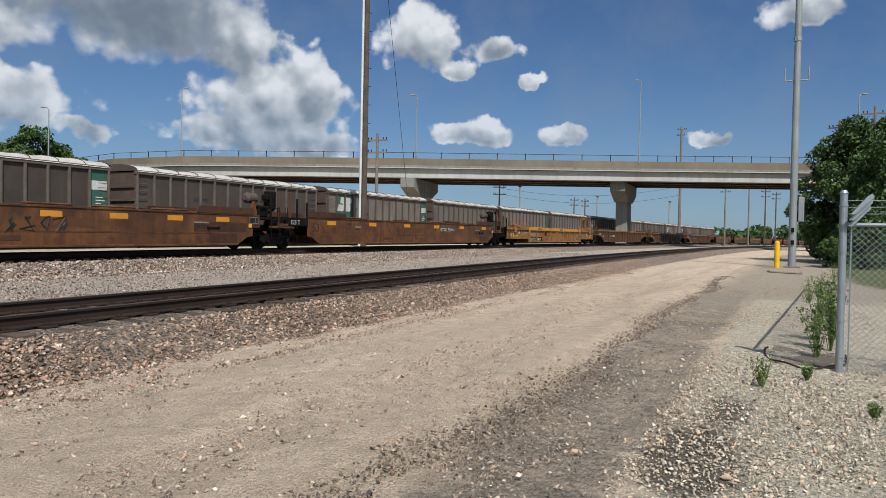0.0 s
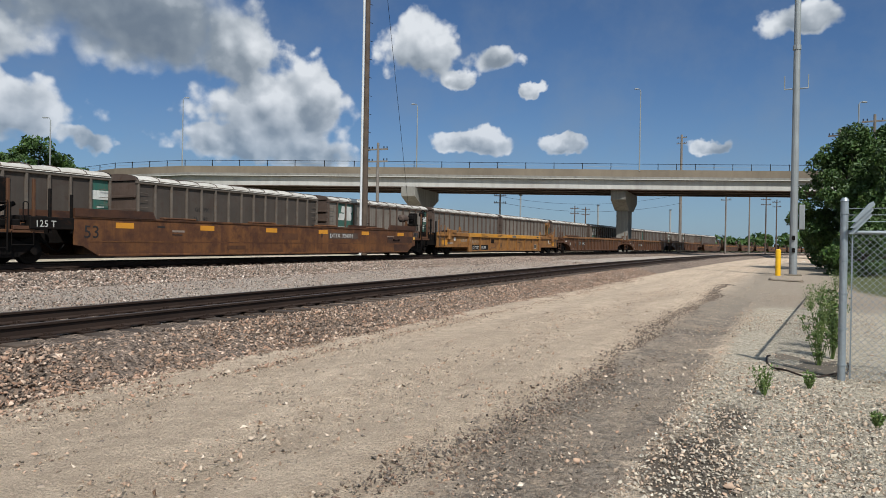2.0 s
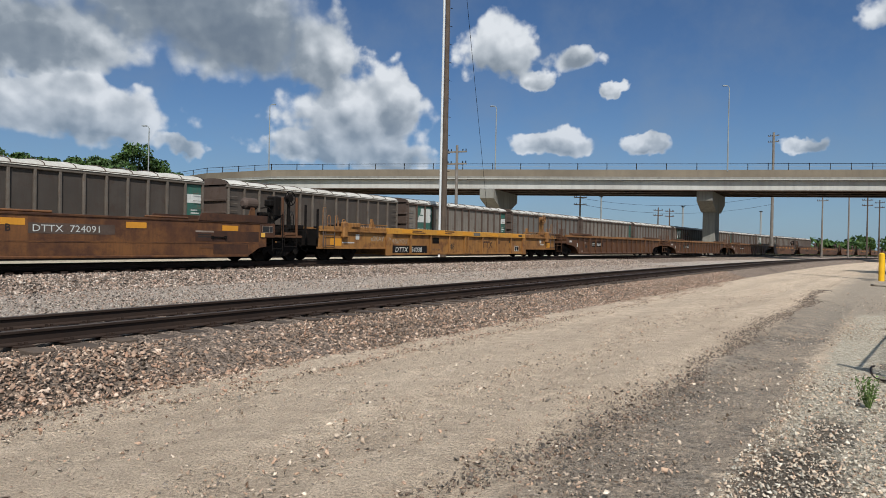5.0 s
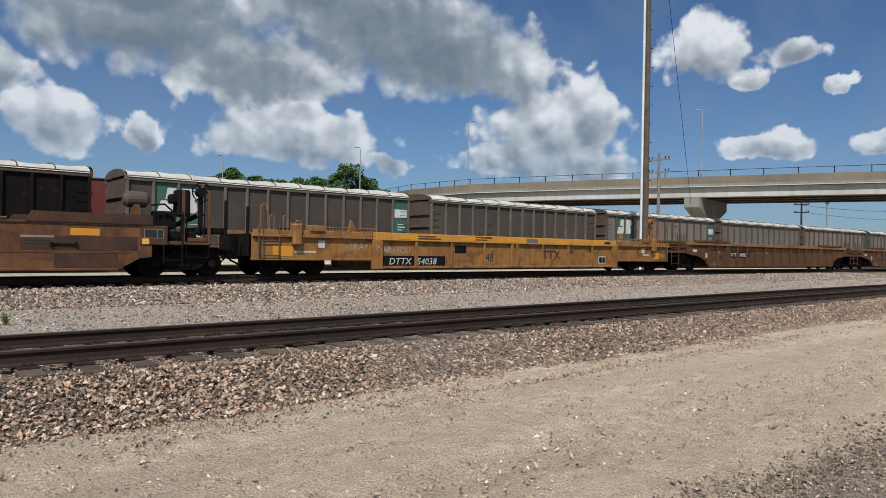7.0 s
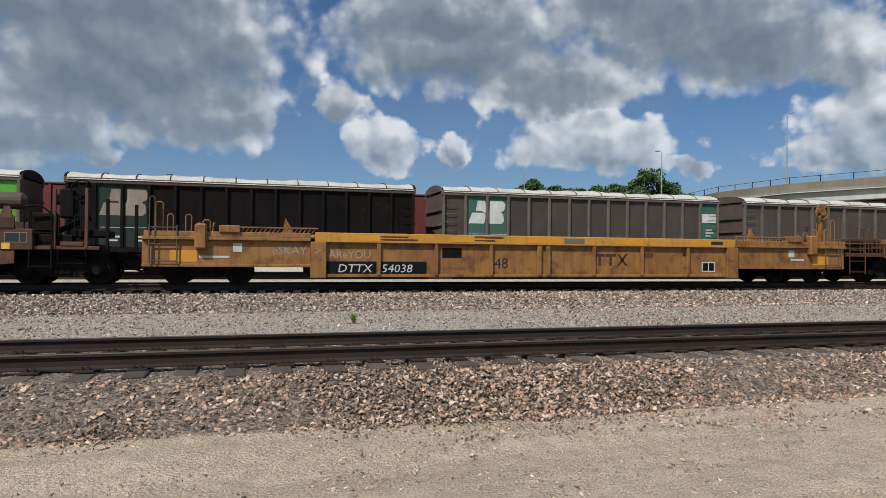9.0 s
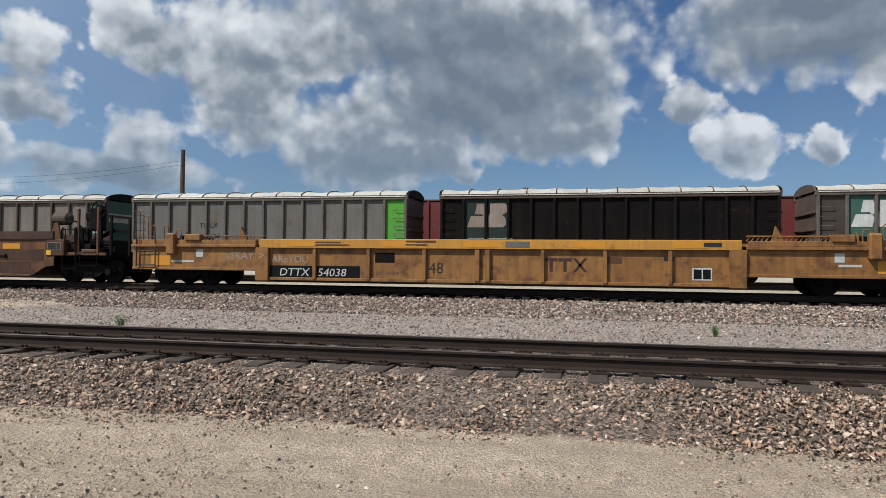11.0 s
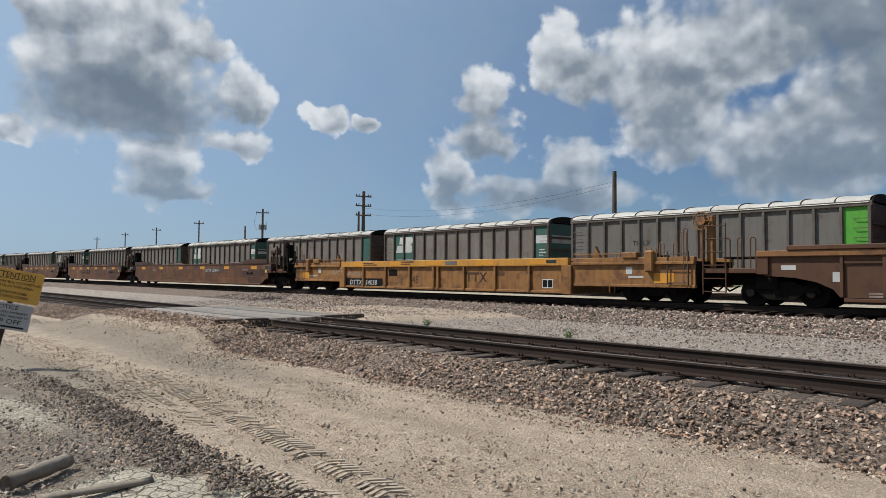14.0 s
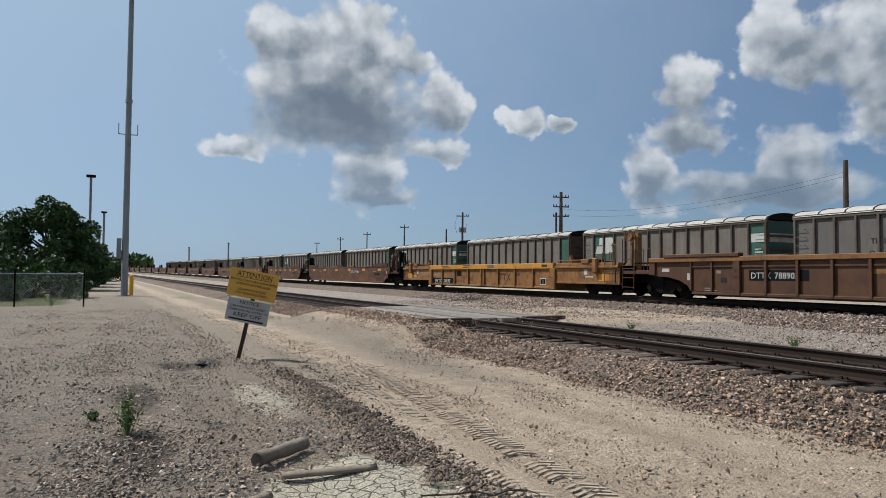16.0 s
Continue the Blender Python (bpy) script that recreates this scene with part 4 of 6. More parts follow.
def ribbed_well_car(name, label, paint, x_left, length, well, bays, spin, group, extras=None, chord="yellow_bright"):
    """A single well car whose sides show their posts. Origin: middle of the car, on the rail tops."""
    car = thing(name, label, "freight car", group=group)
    h = length / 2
    w0, w1 = well[0] - h, well[1] - h
    P = M[paint]
    for s in (-1, 1):
        y = s * 1.36
        part("side_sheet", B((w0, w1, y - 0.02, y + 0.02, 0.30, 1.30)), P, car)
        part("top_chord", B((w0 - 0.1, w1 + 0.1, min(s * 1.5, s * 1.28), max(s * 1.5, s * 1.28), 1.30, 1.60), bevel=0.015), M[chord] if chord != paint else P, car)
        part("bottom_chord", B((w0, w1, min(s * 1.44, s * 1.2), max(s * 1.44, s * 1.2), 0.23, 0.33), bevel=0.01), P, car)
        post = mesh_of(B((-0.06, 0.06, -0.05, 0.05, 0.28, 1.30), bevel=0.012), "post", P)
        wide = mesh_of(B((-0.24, 0.24, -0.07, 0.07, 0.20, 1.31), bevel=0.02), "post", P)
        for k in range(bays + 1):
            x = w0 + (w1 - w0) * k / bays
            if k in (0, bays):
                part("post", wide, None, car, at=pose(x, s * 1.43, 0))
            elif bays == 8 and k == 4:
                for dx in (-0.16, 0.16):
                    part("post", post, None, car, at=pose(x + dx, s * 1.43, 0) @ Matrix.Diagonal((1.3, 1, 1, 1)))
            else:
                part("post", post, None, car, at=pose(x, s * 1.43, 0, 0, 0, 0))
        # end platforms: a deep side girder on each end
        for a, b in ((-h, w0 - 0.24), (w1 + 0.24, h)):
            part("end_girder", B((a, b, y - 0.03, y + 0.03, 0.56, 1.32), (a, b, min(s * 1.42, s * 1.25), max(s * 1.42, s * 1.25), 0.53, 0.62), bevel=0.01), P, car)
            part("flange", B((a, b, min(s * 1.5, s * 1.26), max(s * 1.5, s * 1.26), 1.32, 1.42), (a + 0.05, b, min(s * 1.46, s * 1.26), max(s * 1.46, s * 1.26), 1.42, 1.57), bevel=0.012), P, car)
    part("well_floor", B((w0, w1, -1.2, 1.2, 0.24, 0.30)), P, car)
    for a, b, c in ((-h, w0, -1), (w1, h, 1)):
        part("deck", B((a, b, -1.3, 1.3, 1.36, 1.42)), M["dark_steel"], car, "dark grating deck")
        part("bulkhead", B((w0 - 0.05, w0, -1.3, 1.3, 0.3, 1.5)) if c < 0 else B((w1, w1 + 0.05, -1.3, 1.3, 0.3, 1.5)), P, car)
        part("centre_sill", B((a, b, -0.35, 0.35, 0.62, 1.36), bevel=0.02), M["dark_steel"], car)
        # raised grating with slanting bars, lock boxes and hoops
        g = a + 2.6 if c < 0 else b - 4.9
        bm = bmesh.new()
        for k in range(18):
            rod(bm, (g + k * 0.13, -1.3, 1.57), (g + k * 0.13 + 0.1, -1.3, 1.72), 0.016, n=5)
        box(bm, g, g + 2.4, -1.34, -1.26, 1.70, 1.74)
        part("grating", bm, P, car)
        e = a if c < 0 else b
        part("lock_box", B((e - c * 2.4 - 0.3, e - c * 2.4 + 0.3, -1.52, -1.2, 1.55, 1.76), bevel=0.02), P, car)
        part("jack_pad", B((e - c * 1.6 - 0.17, e - c * 1.6 + 0.17, -1.6, -1.36, 1.05, 1.80), bevel=0.05), P, car)
        for x, w, hh in ((0.75, 0.16, 0.5), (1.25, 0.16, 0.5), (1.75, 0.2, 0.35), (0.45, 0.2, 0.85)):
            part("handrail", hoop(e - c * x - w / 2, -1.3, 1.56, w, hh), M["chord"], car, "thin steel handrail")
        for x in (1.5, 1.9):
            part("lever", R(((e - c * x, -1.2, 1.42), (e - c * (x + 0.05), -1.15, 1.85), 0.035), n=6), P, car)
        ladder(car, e - c * 0.2 - (0.0 if c < 0 else 0.75), -1.47, 0.62, 1.75, 0.75, M["gon_end"])
        part("pipes", R(((e - c * 0.2, -0.9, 1.5), (e - c * 4.0, -0.9, 1.52), 0.05), ((e - c * 0.5, -1.1, 1.48), (e - c * 3.4, -1.1, 1.5), 0.035)), M["dark_steel"], car)
        for k in range(5):
            x = e - c * (0.9 + 0.45 * k)
            part("valve", B((x - 0.12, x + 0.12, -1.15, -0.75, 1.42, 1.55 + 0.09 * (k % 3)), bevel=0.02), M["dark_steel"], car)
        cone = bmesh.new()
        prism(cone, [(e - c * 4.05 - 0.12, 1.57), (e - c * 4.05 + 0.22, 1.57), (e - c * 4.05 - 0.02, 2.02)], -1.15, -1.0)
        part("corner_guide", cone, P, car)
        part("end_sill", B((min(e, e - c * 0.12), max(e, e - c * 0.12), -1.33, 1.33, 0.66, 1.40), bevel=0.02), M["dark_steel"], car)
        coupler(car, e, c)
        truck(car, e - c * 1.8, spin)
    hand_brake(car, h - 0.2, -0.46, 2.80, P)
    part("brake_column", B((h - 0.12, h + 0.12, -0.36, -0.12, 1.2, 2.98), bevel=0.03), P, car, "stout yellow brake column")
    for x, top in ((-h + 0.28, 2.55), (h - 0.28, 2.5)):
        part("grab_post", hoop(x - 0.07, -1.49, 0.64, 0.14, top - 0.64, 0.016), M["gon_end"], car, "tall rusty grab post")
    return car


YELLOW_LEN = 25.1
yellow = ribbed_well_car("well_car", "weathered yellow steel well car with ribbed sides and raised end platforms", "yellow", 0, YELLOW_LEN, (5.0, 19.95), 8, True, "moving well cars")


def yellow_marks(car):
    h = YELLOW_LEN / 2
    x0 = 5.25 - h
    part("dark_panel", B((x0 - 0.02, x0 + 3.18, -1.386, -1.381, 0.30, 0.72)), M["navy"], car, "dark painted panel")
    lettering("DTTX", 0.36, M["white"], car, on_side(x0 + 0.33, -1.388, 0.385), stretch=1.12, shear=0.15)
    lettering("54038", 0.36, M["white"], car, on_side(x0 + 1.70, -1.388, 0.385), stretch=1.12, shear=0.15)
    lettering("48", 0.50, M["ink"], car, on_side(x0 + 5.48, -1.383, 0.52))
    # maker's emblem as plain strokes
    bm = B((0, 0.40, -0.003, 0, 0.32, 0.42), (0.15, 0.25, -0.003, 0, 0, 0.32), (0.42, 0.82, -0.003, 0, 0.32, 0.42), (0.57, 0.67, -0.003, 0, 0, 0.32))
    for s in (-1, 1):
        prism(bm, [(1.07 - s * 0.22, 0), (1.07 - s * 0.12, 0), (1.07 + s * 0.22, 0.42), (1.07 + s * 0.12, 0.42)], -0.003, 0)
    part("emblem", bm, M["brown_dark"], car, at=pose(x0 + 9.15, -1.382, 0.62))
    lettering("eSKAY", 0.36, M["chalk"], car, on_side(3.62 - h, -1.393, 0.92), "graffiti")
    lettering(">", 0.36, M["chalk"], car, on_side(4.88 - h, -1.503, 0.92), "graffiti")
    lettering("AReYOU", 0.34, M["chalk"], car, on_side(x0 + 0.06, -1.383, 0.82), "graffiti")
    lettering("LD LMT 161200", 0.15, M["gon_end"], car, on_side(x0 + 3.5, -1.383, 0.46))
    y = -1.506
    for x, w in ((6.0, 1.0), (9.2, 1.15), (11.9, 1.1), (15.2, 1.0), (18.2, 0.9)):
        part("decal", B((x - h, x - h + w, y, -1.5, 1.36, 1.55)), M["decal"], car)
    label_plates(car, -h, 0, -1.501, [(6.9, 1.38, 1.2, 0.05, "ribbed"), (6.9, 1.47, 0.9, 0.05, "ribbed"), (10.0, 1.5, 1.0, 0.06, "ribbed"), (10.0, 1.4, 0.7, 0.05, "ribbed"), (13.2, 1.36, 0.75, 0.18, "gon_light"), (19.0, 1.4, 0.5, 0.12, "ink")])
    label_plates(car, -h, 0, -1.381, [(18.7, 0.42, 0.55, 0.36, "white"), (8.95, 0.85, 0.65, 0.32, "dark_steel"), (17.9, 0.98, 0.3, 0.12, "ink"), (16.2, 0.9, 0.5, 0.18, "ribbed")])
    label_plates(car, -h, 0, -1.388, [(18.74, 0.46, 0.22, 0.28, "navy"), (19.0, 0.46, 0.21, 0.28, "navy")])
    label_plates(car, -h, 0, -1.391, [(2.5, 0.98, 0.26, 0.26, "sign_white"), (1.55, 0.80, 0.85, 0.06, "sign_white"), (0.75, 0.68, 0.75, 0.34, "decal"), (22.5, 0.98, 0.26, 0.26, "sign_white"), (22.6, 0.85, 0.6, 0.07, "sign_white"), (23.6, 0.68, 0.75, 0.34, "decal")])


yellow_marks(yellow)


def smooth_well_car(label, length, group, first=False, reach=2.0):
    """One unit of an articulated well car with plain plate sides."""
    car = thing("well_car", label, "freight car", group=group)
    h = length / 2
    P = M["brown"]
    for s in (-1, 1):
        bm = bmesh.new()
        prism(bm, [(-h, 0.62), (-h + 0.35, 0.58), (-h + 0.95, 0.24), (h - 0.95, 0.24), (h - 0.35, 0.58), (h, 0.62), (h, 1.56), (-h, 1.56)], min(s * 1.47, s * 1.43), max(s * 1.47, s * 1.43))
        part("side_sheet", bm, P, car)
        part("top_chord", B((-h, h, min(s * 1.5, s * 1.34), max(s * 1.5, s * 1.34), 1.52, 1.60), bevel=0.012), P, car)
        part("bottom_chord", B((-h + 0.95, h - 0.95, min(s * 1.5, s * 1.3), max(s * 1.5, s * 1.3), 0.22, 0.30), bevel=0.012), P, car)
        part("belt", B((-h + 0.6, h - 0.6, min(s * 1.478, s * 1.46), max(s * 1.478, s * 1.46), 0.72, 0.76)), P, car)
        for e in (-1, 1):
            bm = bmesh.new()
            a = e * h
            prism(bm, [(a, 1.58), (a - e * 3.3, 1.58), (a - e * 3.15, 1.86), (a, 1.86)], min(s * 1.52, s * 1.44), max(s * 1.52, s * 1.44))
            part("end_guide", bm, M["brown_dark"], car, "raised grimy guide plate")
    for k in range(4):
        x = -h + 4.5 + k * (length - 9) / 3
        part("container_guide", B((x - 0.8, x + 0.8, -1.5, -1.2, 1.60, 1.68), bevel=0.03), P, car)
    part("well_floor", B((-h + 2.0, h - 2.0, -1.4, 1.4, 0.24, 0.30)), P, car)
    for e in (-1, 1):
        a = e * h
        part("bulkhead", B((a - e * 2.0 - 0.03, a - e * 2.0 + 0.03, -1.42, 1.42, 0.3, 1.5)), P, car)
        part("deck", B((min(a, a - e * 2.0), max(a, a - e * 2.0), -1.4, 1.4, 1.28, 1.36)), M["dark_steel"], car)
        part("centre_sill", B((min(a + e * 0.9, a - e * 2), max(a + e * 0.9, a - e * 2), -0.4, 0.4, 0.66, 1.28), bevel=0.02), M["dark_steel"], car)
    for k in range(6):
        x = -h + 1.6 + k * (length - 3.8) / 5
        part("decal", B((x, x + 0.75, -1.476, -1.471, 1.22, 1.42)), M["decal"], car)
    label_plates(car, -h, 0, -1.471, [(3.4, 1.28, 0.35, 0.06, "ink"), (4.1, 1.12, 0.6, 0.08, "faded_white"), (4.1, 1.0, 0.5, 0.04, "ink"), (length - 3.3, 0.95, 0.7, 0.04, "ink"), (length - 3.3, 1.03, 0.6, 0.04, "ink"), (length - 3.4, 1.14, 0.8, 0.06, "faded_white"), (length - 3.2, 0.55, 0.6, 0.08, "ribbed"), (length * 0.45, 0.9, 1.2, 0.3, "ribbed"), (length * 0.3, 0.45, 1.1, 0.16, "ribbed")])
    # shared truck and end gear towards +x
    q = h + reach
    part("end_frame", B((h - 0.1, q + 0.9, -0.9, 0.9, 0.85, 1.15), bevel=0.03), M["dark_steel"], car, "greasy end frame over the shared truck")
    part("tool_box", B((q - 0.6, q + 0.3, -1.3, -0.9, 1.0, 1.42), bevel=0.03), M["dark_steel"], car)
    tank = R(((q - 1.65, -0.75, 2.36), (q - 1.1, -0.75, 2.36), 0.24), ((q - 1.1, -0.75, 2.36), (q - 1.0, -0.75, 2.36), 0.24, 0.12), ((q - 1.75, -0.75, 2.36), (q - 1.65, -0.75, 2.36), 0.12, 0.24), n=16)
    part("air_tank", tank, M["gon_end"], car, "rust-brown air tank")
    bm = bmesh.new()
    prism(bm, [(q - 1.75, 1.5), (q - 1.2, 1.5), (q - 1.35, 2.2), (q - 1.5, 2.2)], -1.02, -0.96)
    part("tank_bracket", bm, P, car)
    part("winch", B((q - 0.15, q + 0.25, -0.9, -0.4, 1.9, 2.75), (q - 0.35, q + 0.1, -0.85, -0.45, 2.3, 2.6), (q - 0.9, q - 0.2, -0.8, -0.6, 1.5, 2.05), bevel=0.05), M["dark_steel"], car, "greasy brake winch")
    part("winch_pipe", tube([(q - 1.0, -1.0, 2.2), (q - 0.6, -1.0, 2.25), (q - 0.3, -1.0, 2.0), (q - 0.25, -1.0, 1.4)], 0.03), M["dark_steel"], car)
    for x, top in ((q - 0.15, 2.68), (q + 0.66, 2.72), (q + 1.2, 2.45), (q + 1.95, 2.3)):
        part("grab_post", B((x - 0.045, x + 0.045, -1.42, -1.34, 1.0, top), bevel=0.012), M["ribbed"] if x < q + 1 else M["dark_steel"], car, "tall rusty grab post")
    part("step_board", B((q + 0.0, q + 0.6, -1.42, -1.0, 1.1, 1.22), bevel=0.015), M["ribbed"], car, "brown step board")
    part("side_beam", B((q - 0.7, q + 1.0, -1.4, -1.28, 1.0, 1.1), bevel=0.01), M["ribbed"], car)
    part("stirrup", tube([(q - 0.05, -1.42, 1.05), (q - 0.05, -1.42, 0.62), (q + 0.65, -1.42, 0.62), (q + 0.65, -1.42, 1.05)], 0.016), M["dark_steel"], car)
    part("air_hose", tube([(q + 1.4, -0.6, 0.8), (q + 1.7, -0.7, 0.5), (q + 2.0, -0.6, 0.38), (q + 2.3, -0.5, 0.6)], 0.035), M["dark_steel"], car)
    part("brake_lever", R(((q - 1.0, -0.5, 1.2), (q + 0.6, -0.45, 1.95), 0.08)), M["dark_steel"], car)
    part("bridge_plate", B((h - 0.2, q - 0.5, -1.3, -0.2, 1.36, 1.50), bevel=0.03), M["dark_steel"], car)
    part("bridge_plate", B((q + 0.3, q + 1.2, -1.3, -0.2, 1.36, 1.56), bevel=0.03), M["dark_steel"], car)
    truck(car, q, first)
    if first:
        hand_brake(car, q + 0.5, -1.05, 2.68, M["dark_steel"])
    ladder(car, q - 0.75, -1.45, 0.45, 2.0, 0.55, M["dark_steel"])
    for x in (-0.9, -0.2, 0.35):
        part("handrail", hoop(q + x, -1.35, 1.36, 0.16, 0.62), M["dark_steel"], car)
    part("end_box", B((h - 0.35, h + 0.45, -1.5, -1.2, 0.98, 1.56), bevel=0.02), M["brown_dark"], car)
    label_plates(car, h, 0, -1.501, [(-0.24, 1.18, 0.56, 0.28, "faded_white"), (-0.3, 1.0, 0.2, 0.17, "sign_yellow")])
    label_plates(car, h, 0, -1.504, [(-0.22, 1.2, 0.34, 0.24, "ink"), (0.14, 1.2, 0.16, 0.24, "ink")])
    grime = B((h - 2.6, h - 0.95, -1.4745, -1.4705, 0.32, 0.70), (h - 3.4, h - 0.4, -1.4745, -1.4705, 0.80, 1.20))
    part("grime", grime, M["brown_dark"], car, "sooty patches on the plate side")
    part("lifting_lug", B((h - 2.7, h - 2.62, -1.53, -1.47, 0.9, 1.02), (h - 2.1, h - 2.02, -1.53, -1.47, 0.9, 1.02), (h - 2.62, h - 2.1, -1.51, -1.49, 0.93, 0.99), bevel=0.005), M["dark_steel"], car)
    return car


def brown_marks(car, length):
    h = length / 2
    x = h - 9.1
    part("dark_panel", B((x - 0.1, x + 2.6, -1.4745, -1.4705, 0.98, 1.30)), M["gon_end"], car)
    lettering("DTTX  724091", 0.30, M["white"], car, on_side(x, -1.477, 1.04), stretch=1.15)
    lettering("B", 0.30, M["ink"], car, on_side(x - 0.75, -1.477, 1.04))
    lettering("53", 0.62, M["ink"], car, on_side(-h + 0.35, -1.477, 0.86))
    lettering("125 T", 0.30, M["white"], car, on_side(-h - 1.35, -1.51, 1.2))
    part("end_panel", B((-h - 1.5, -h, -1.5, -1.2, 1.12, 1.52), bevel=0.02), M["dark_steel"], car)


BROWN_LEN = 23.4
brown_b = smooth_well_car("rusty brown well car unit with smooth plate sides, graffiti and stencils", BROWN_LEN, "moving well cars", True, 1.1)
brown_marks(brown_b, BROWN_LEN)
brown = smooth_well_car("rusty brown well car unit with smooth plate sides", 16.4, "moving well cars")
scrawl = random.Random(3)
for k in range(5):
    pts, gx, gz = [], -3.4 + 0.55 * k, 0.75
    for i in range(7):
        pts.append((gx + scrawl.uniform(0, 0.6), -1.474, gz + scrawl.uniform(-0.05, 0.5)))
    part("graffiti", tube(pts, 0.022, 5), M["ink"], brown, "black painted scrawl")
RIB_LEN = 23.0


def arched_well_car(label, group, spin):
    """A ribbed well car whose side sheets arch over the trucks and whose ends carry low platforms."""
    car = thing("well_car", label, "freight car", group=group)
    h = RIB_LEN / 2
    P = M["ribbed"]
    for s in (-1, 1):
        outline = [(-h, 1.55), (-h, 0.98), (-h + 0.55, 0.92)]
        outline += [(-h + 0.55 + 1.75 * math.sin(a), 0.26 + 0.66 * math.cos(a)) for a in (0.3, 0.7, 1.1, 1.45)]
        outline += [(-x, z) for x, z in reversed(outline)]
        bm = bmesh.new()
        prism(bm, outline, min(s * 1.38, s * 1.34), max(s * 1.38, s * 1.34))
        part("side_sheet", bm, P, car)
        part("top_chord", B((-h, h, min(s * 1.5, s * 1.28), max(s * 1.5, s * 1.28), 1.52, 1.70), bevel=0.015), M["chord"], car, "lighter orange-brown top chord")
        part("bottom_chord", B((-h + 2.4, h - 2.4, min(s * 1.46, s * 1.2), max(s * 1.46, s * 1.2), 0.22, 0.32), bevel=0.01), P, car)
        part("ledge", B((-h + 2.4, h - 2.4, min(s * 1.43, s * 1.36), max(s * 1.43, s * 1.36), 1.30, 1.36)), P, car)
        post = mesh_of(B((-0.055, 0.055, -0.05, 0.05, 0.26, 1.53), bevel=0.012), "post", P)
        slim = mesh_of(B((-0.045, 0.045, -0.04, 0.04, 0.36, 1.53), bevel=0.01), "post", P)
        wide = mesh_of(B((-0.16, 0.16, -0.06, 0.06, 0.22, 1.54), bevel=0.015), "post", P)
        for e in (-1, 1):
            part("post", slim, None, car, at=pose(e * (h - 2.35), s * 1.42, 0))
            part("post", slim, None, car, at=pose(e * (h - 3.4), s * 1.42, 0))
            part("post", wide, None, car, at=pose(e * (h - 4.6), s * 1.43, 0))
        n = 11
        for k in range(1, n):
            part("post", post, None, car, at=pose(-h + 4.6 + (RIB_LEN - 9.2) * k / n, s * 1.43, 0))
        for e in (-1, 1):
            a, c = e * (h - 0.9), e * (h - 4.75)
            part("guide", B((min(a, c), max(a, c), min(s * 1.54, s * 1.24), max(s * 1.54, s * 1.24), 1.70, 1.84), bevel=0.02), P, car, "raised container guide")
    part("well_floor", B((-h + 2.4, h - 2.4, -1.3, 1.3, 0.24, 0.30)), P, car)
    for e in (-1, 1):
        part("bulkhead", B((e * (h - 2.4) - 0.03, e * (h - 2.4) + 0.03, -1.34, 1.34, 0.3, 1.5)), P, car)
        part("deck", B((min(e * h, e * (h - 2.4)), max(e * h, e * (h - 2.4)), -1.34, 1.34, 1.30, 1.36)), M["dark_steel"], car)
        part("platform", B((min(e * h, e * (h + 1.75)), max(e * h, e * (h + 1.75)), -1.42, 1.0, 1.02, 1.18), bevel=0.015), P, car, "low end platform")
        part("grating", B((min(e * (h - 0.2), e * (h + 1.1)), max(e * (h - 0.2), e * (h + 1.1)), -1.3, -0.4, 1.48, 1.54), bevel=0.01), M["dark_steel"], car)
        part("corner_box", B((min(e * h, e * (h - 0.35)), max(e * h, e * (h - 0.35)), -1.46, -1.38, 0.98, 1.52), bevel=0.015), P, car)
        part("centre_sill", B((min(e * (h - 2.4), e * (h + 1.7)), max(e * (h - 2.4), e * (h + 1.7)), -0.35, 0.35, 0.64, 1.02), bevel=0.02), M["dark_steel"], car)
        ladder(car, e * (h + 1.7) - (0.75 if e > 0 else 0.0), -1.46, 0.35, 2.62, 0.75, M["ribbed"])
        for x in (0.15, 0.55, 0.95):
            part("handrail", hoop(e * (h + x) - 0.08, -1.32, 1.18, 0.16, 0.95), P, car)
        part("brake_rigging", B((min(e * (h + 0.2), e * (h - 0.5)), max(e * (h + 0.2), e * (h - 0.5)), -1.1, -0.9, 0.5, 0.95), bevel=0.03), M["dark_steel"], car)
        coupler(car, e * (h + 1.7), e)
        truck(car, e * (h - 0.55), spin)
    label_plates(car, -h, 0, -1.381, [(0.7, 1.12, 0.42, 0.14, "sign_white"), (2.1, 0.78, 0.2, 0.28, "sign_white"), (3.6, 1.05, 0.22, 0.12, "faded_white"), (3.0, 0.36, 0.6, 0.05, "faded_white"), (3.0, 0.44, 0.5, 0.05, "faded_white"), (4.0 - 0.2, 0.7, 0.28, 0.2, "ink"), (9.6, 1.05, 0.5, 0.14, "yellow")])
    lettering("20", 0.2, M["ink"], car, on_side(-h + 4.48, -1.493, 1.1)), lettering("40", 0.2, M["ink"], car, on_side(-h + 4.48, -1.493, 0.85))
    return car


ribbed = arched_well_car("oxide-brown well car with ribbed sides arched over the trucks", "moving well cars", True)
x = -RIB_LEN / 2 + 5.15
part("dark_panel", B((x - 0.05, x + 2.35, -1.388, -1.383, 0.80, 1.18)), M["navy"], ribbed)
lettering("DTTX", 0.32, M["white"], ribbed, on_side(x + 0.02, -1.391, 0.87))
lettering("788903", 0.32, M["white"], ribbed, on_side(x + 1.02, -1.391, 0.87))
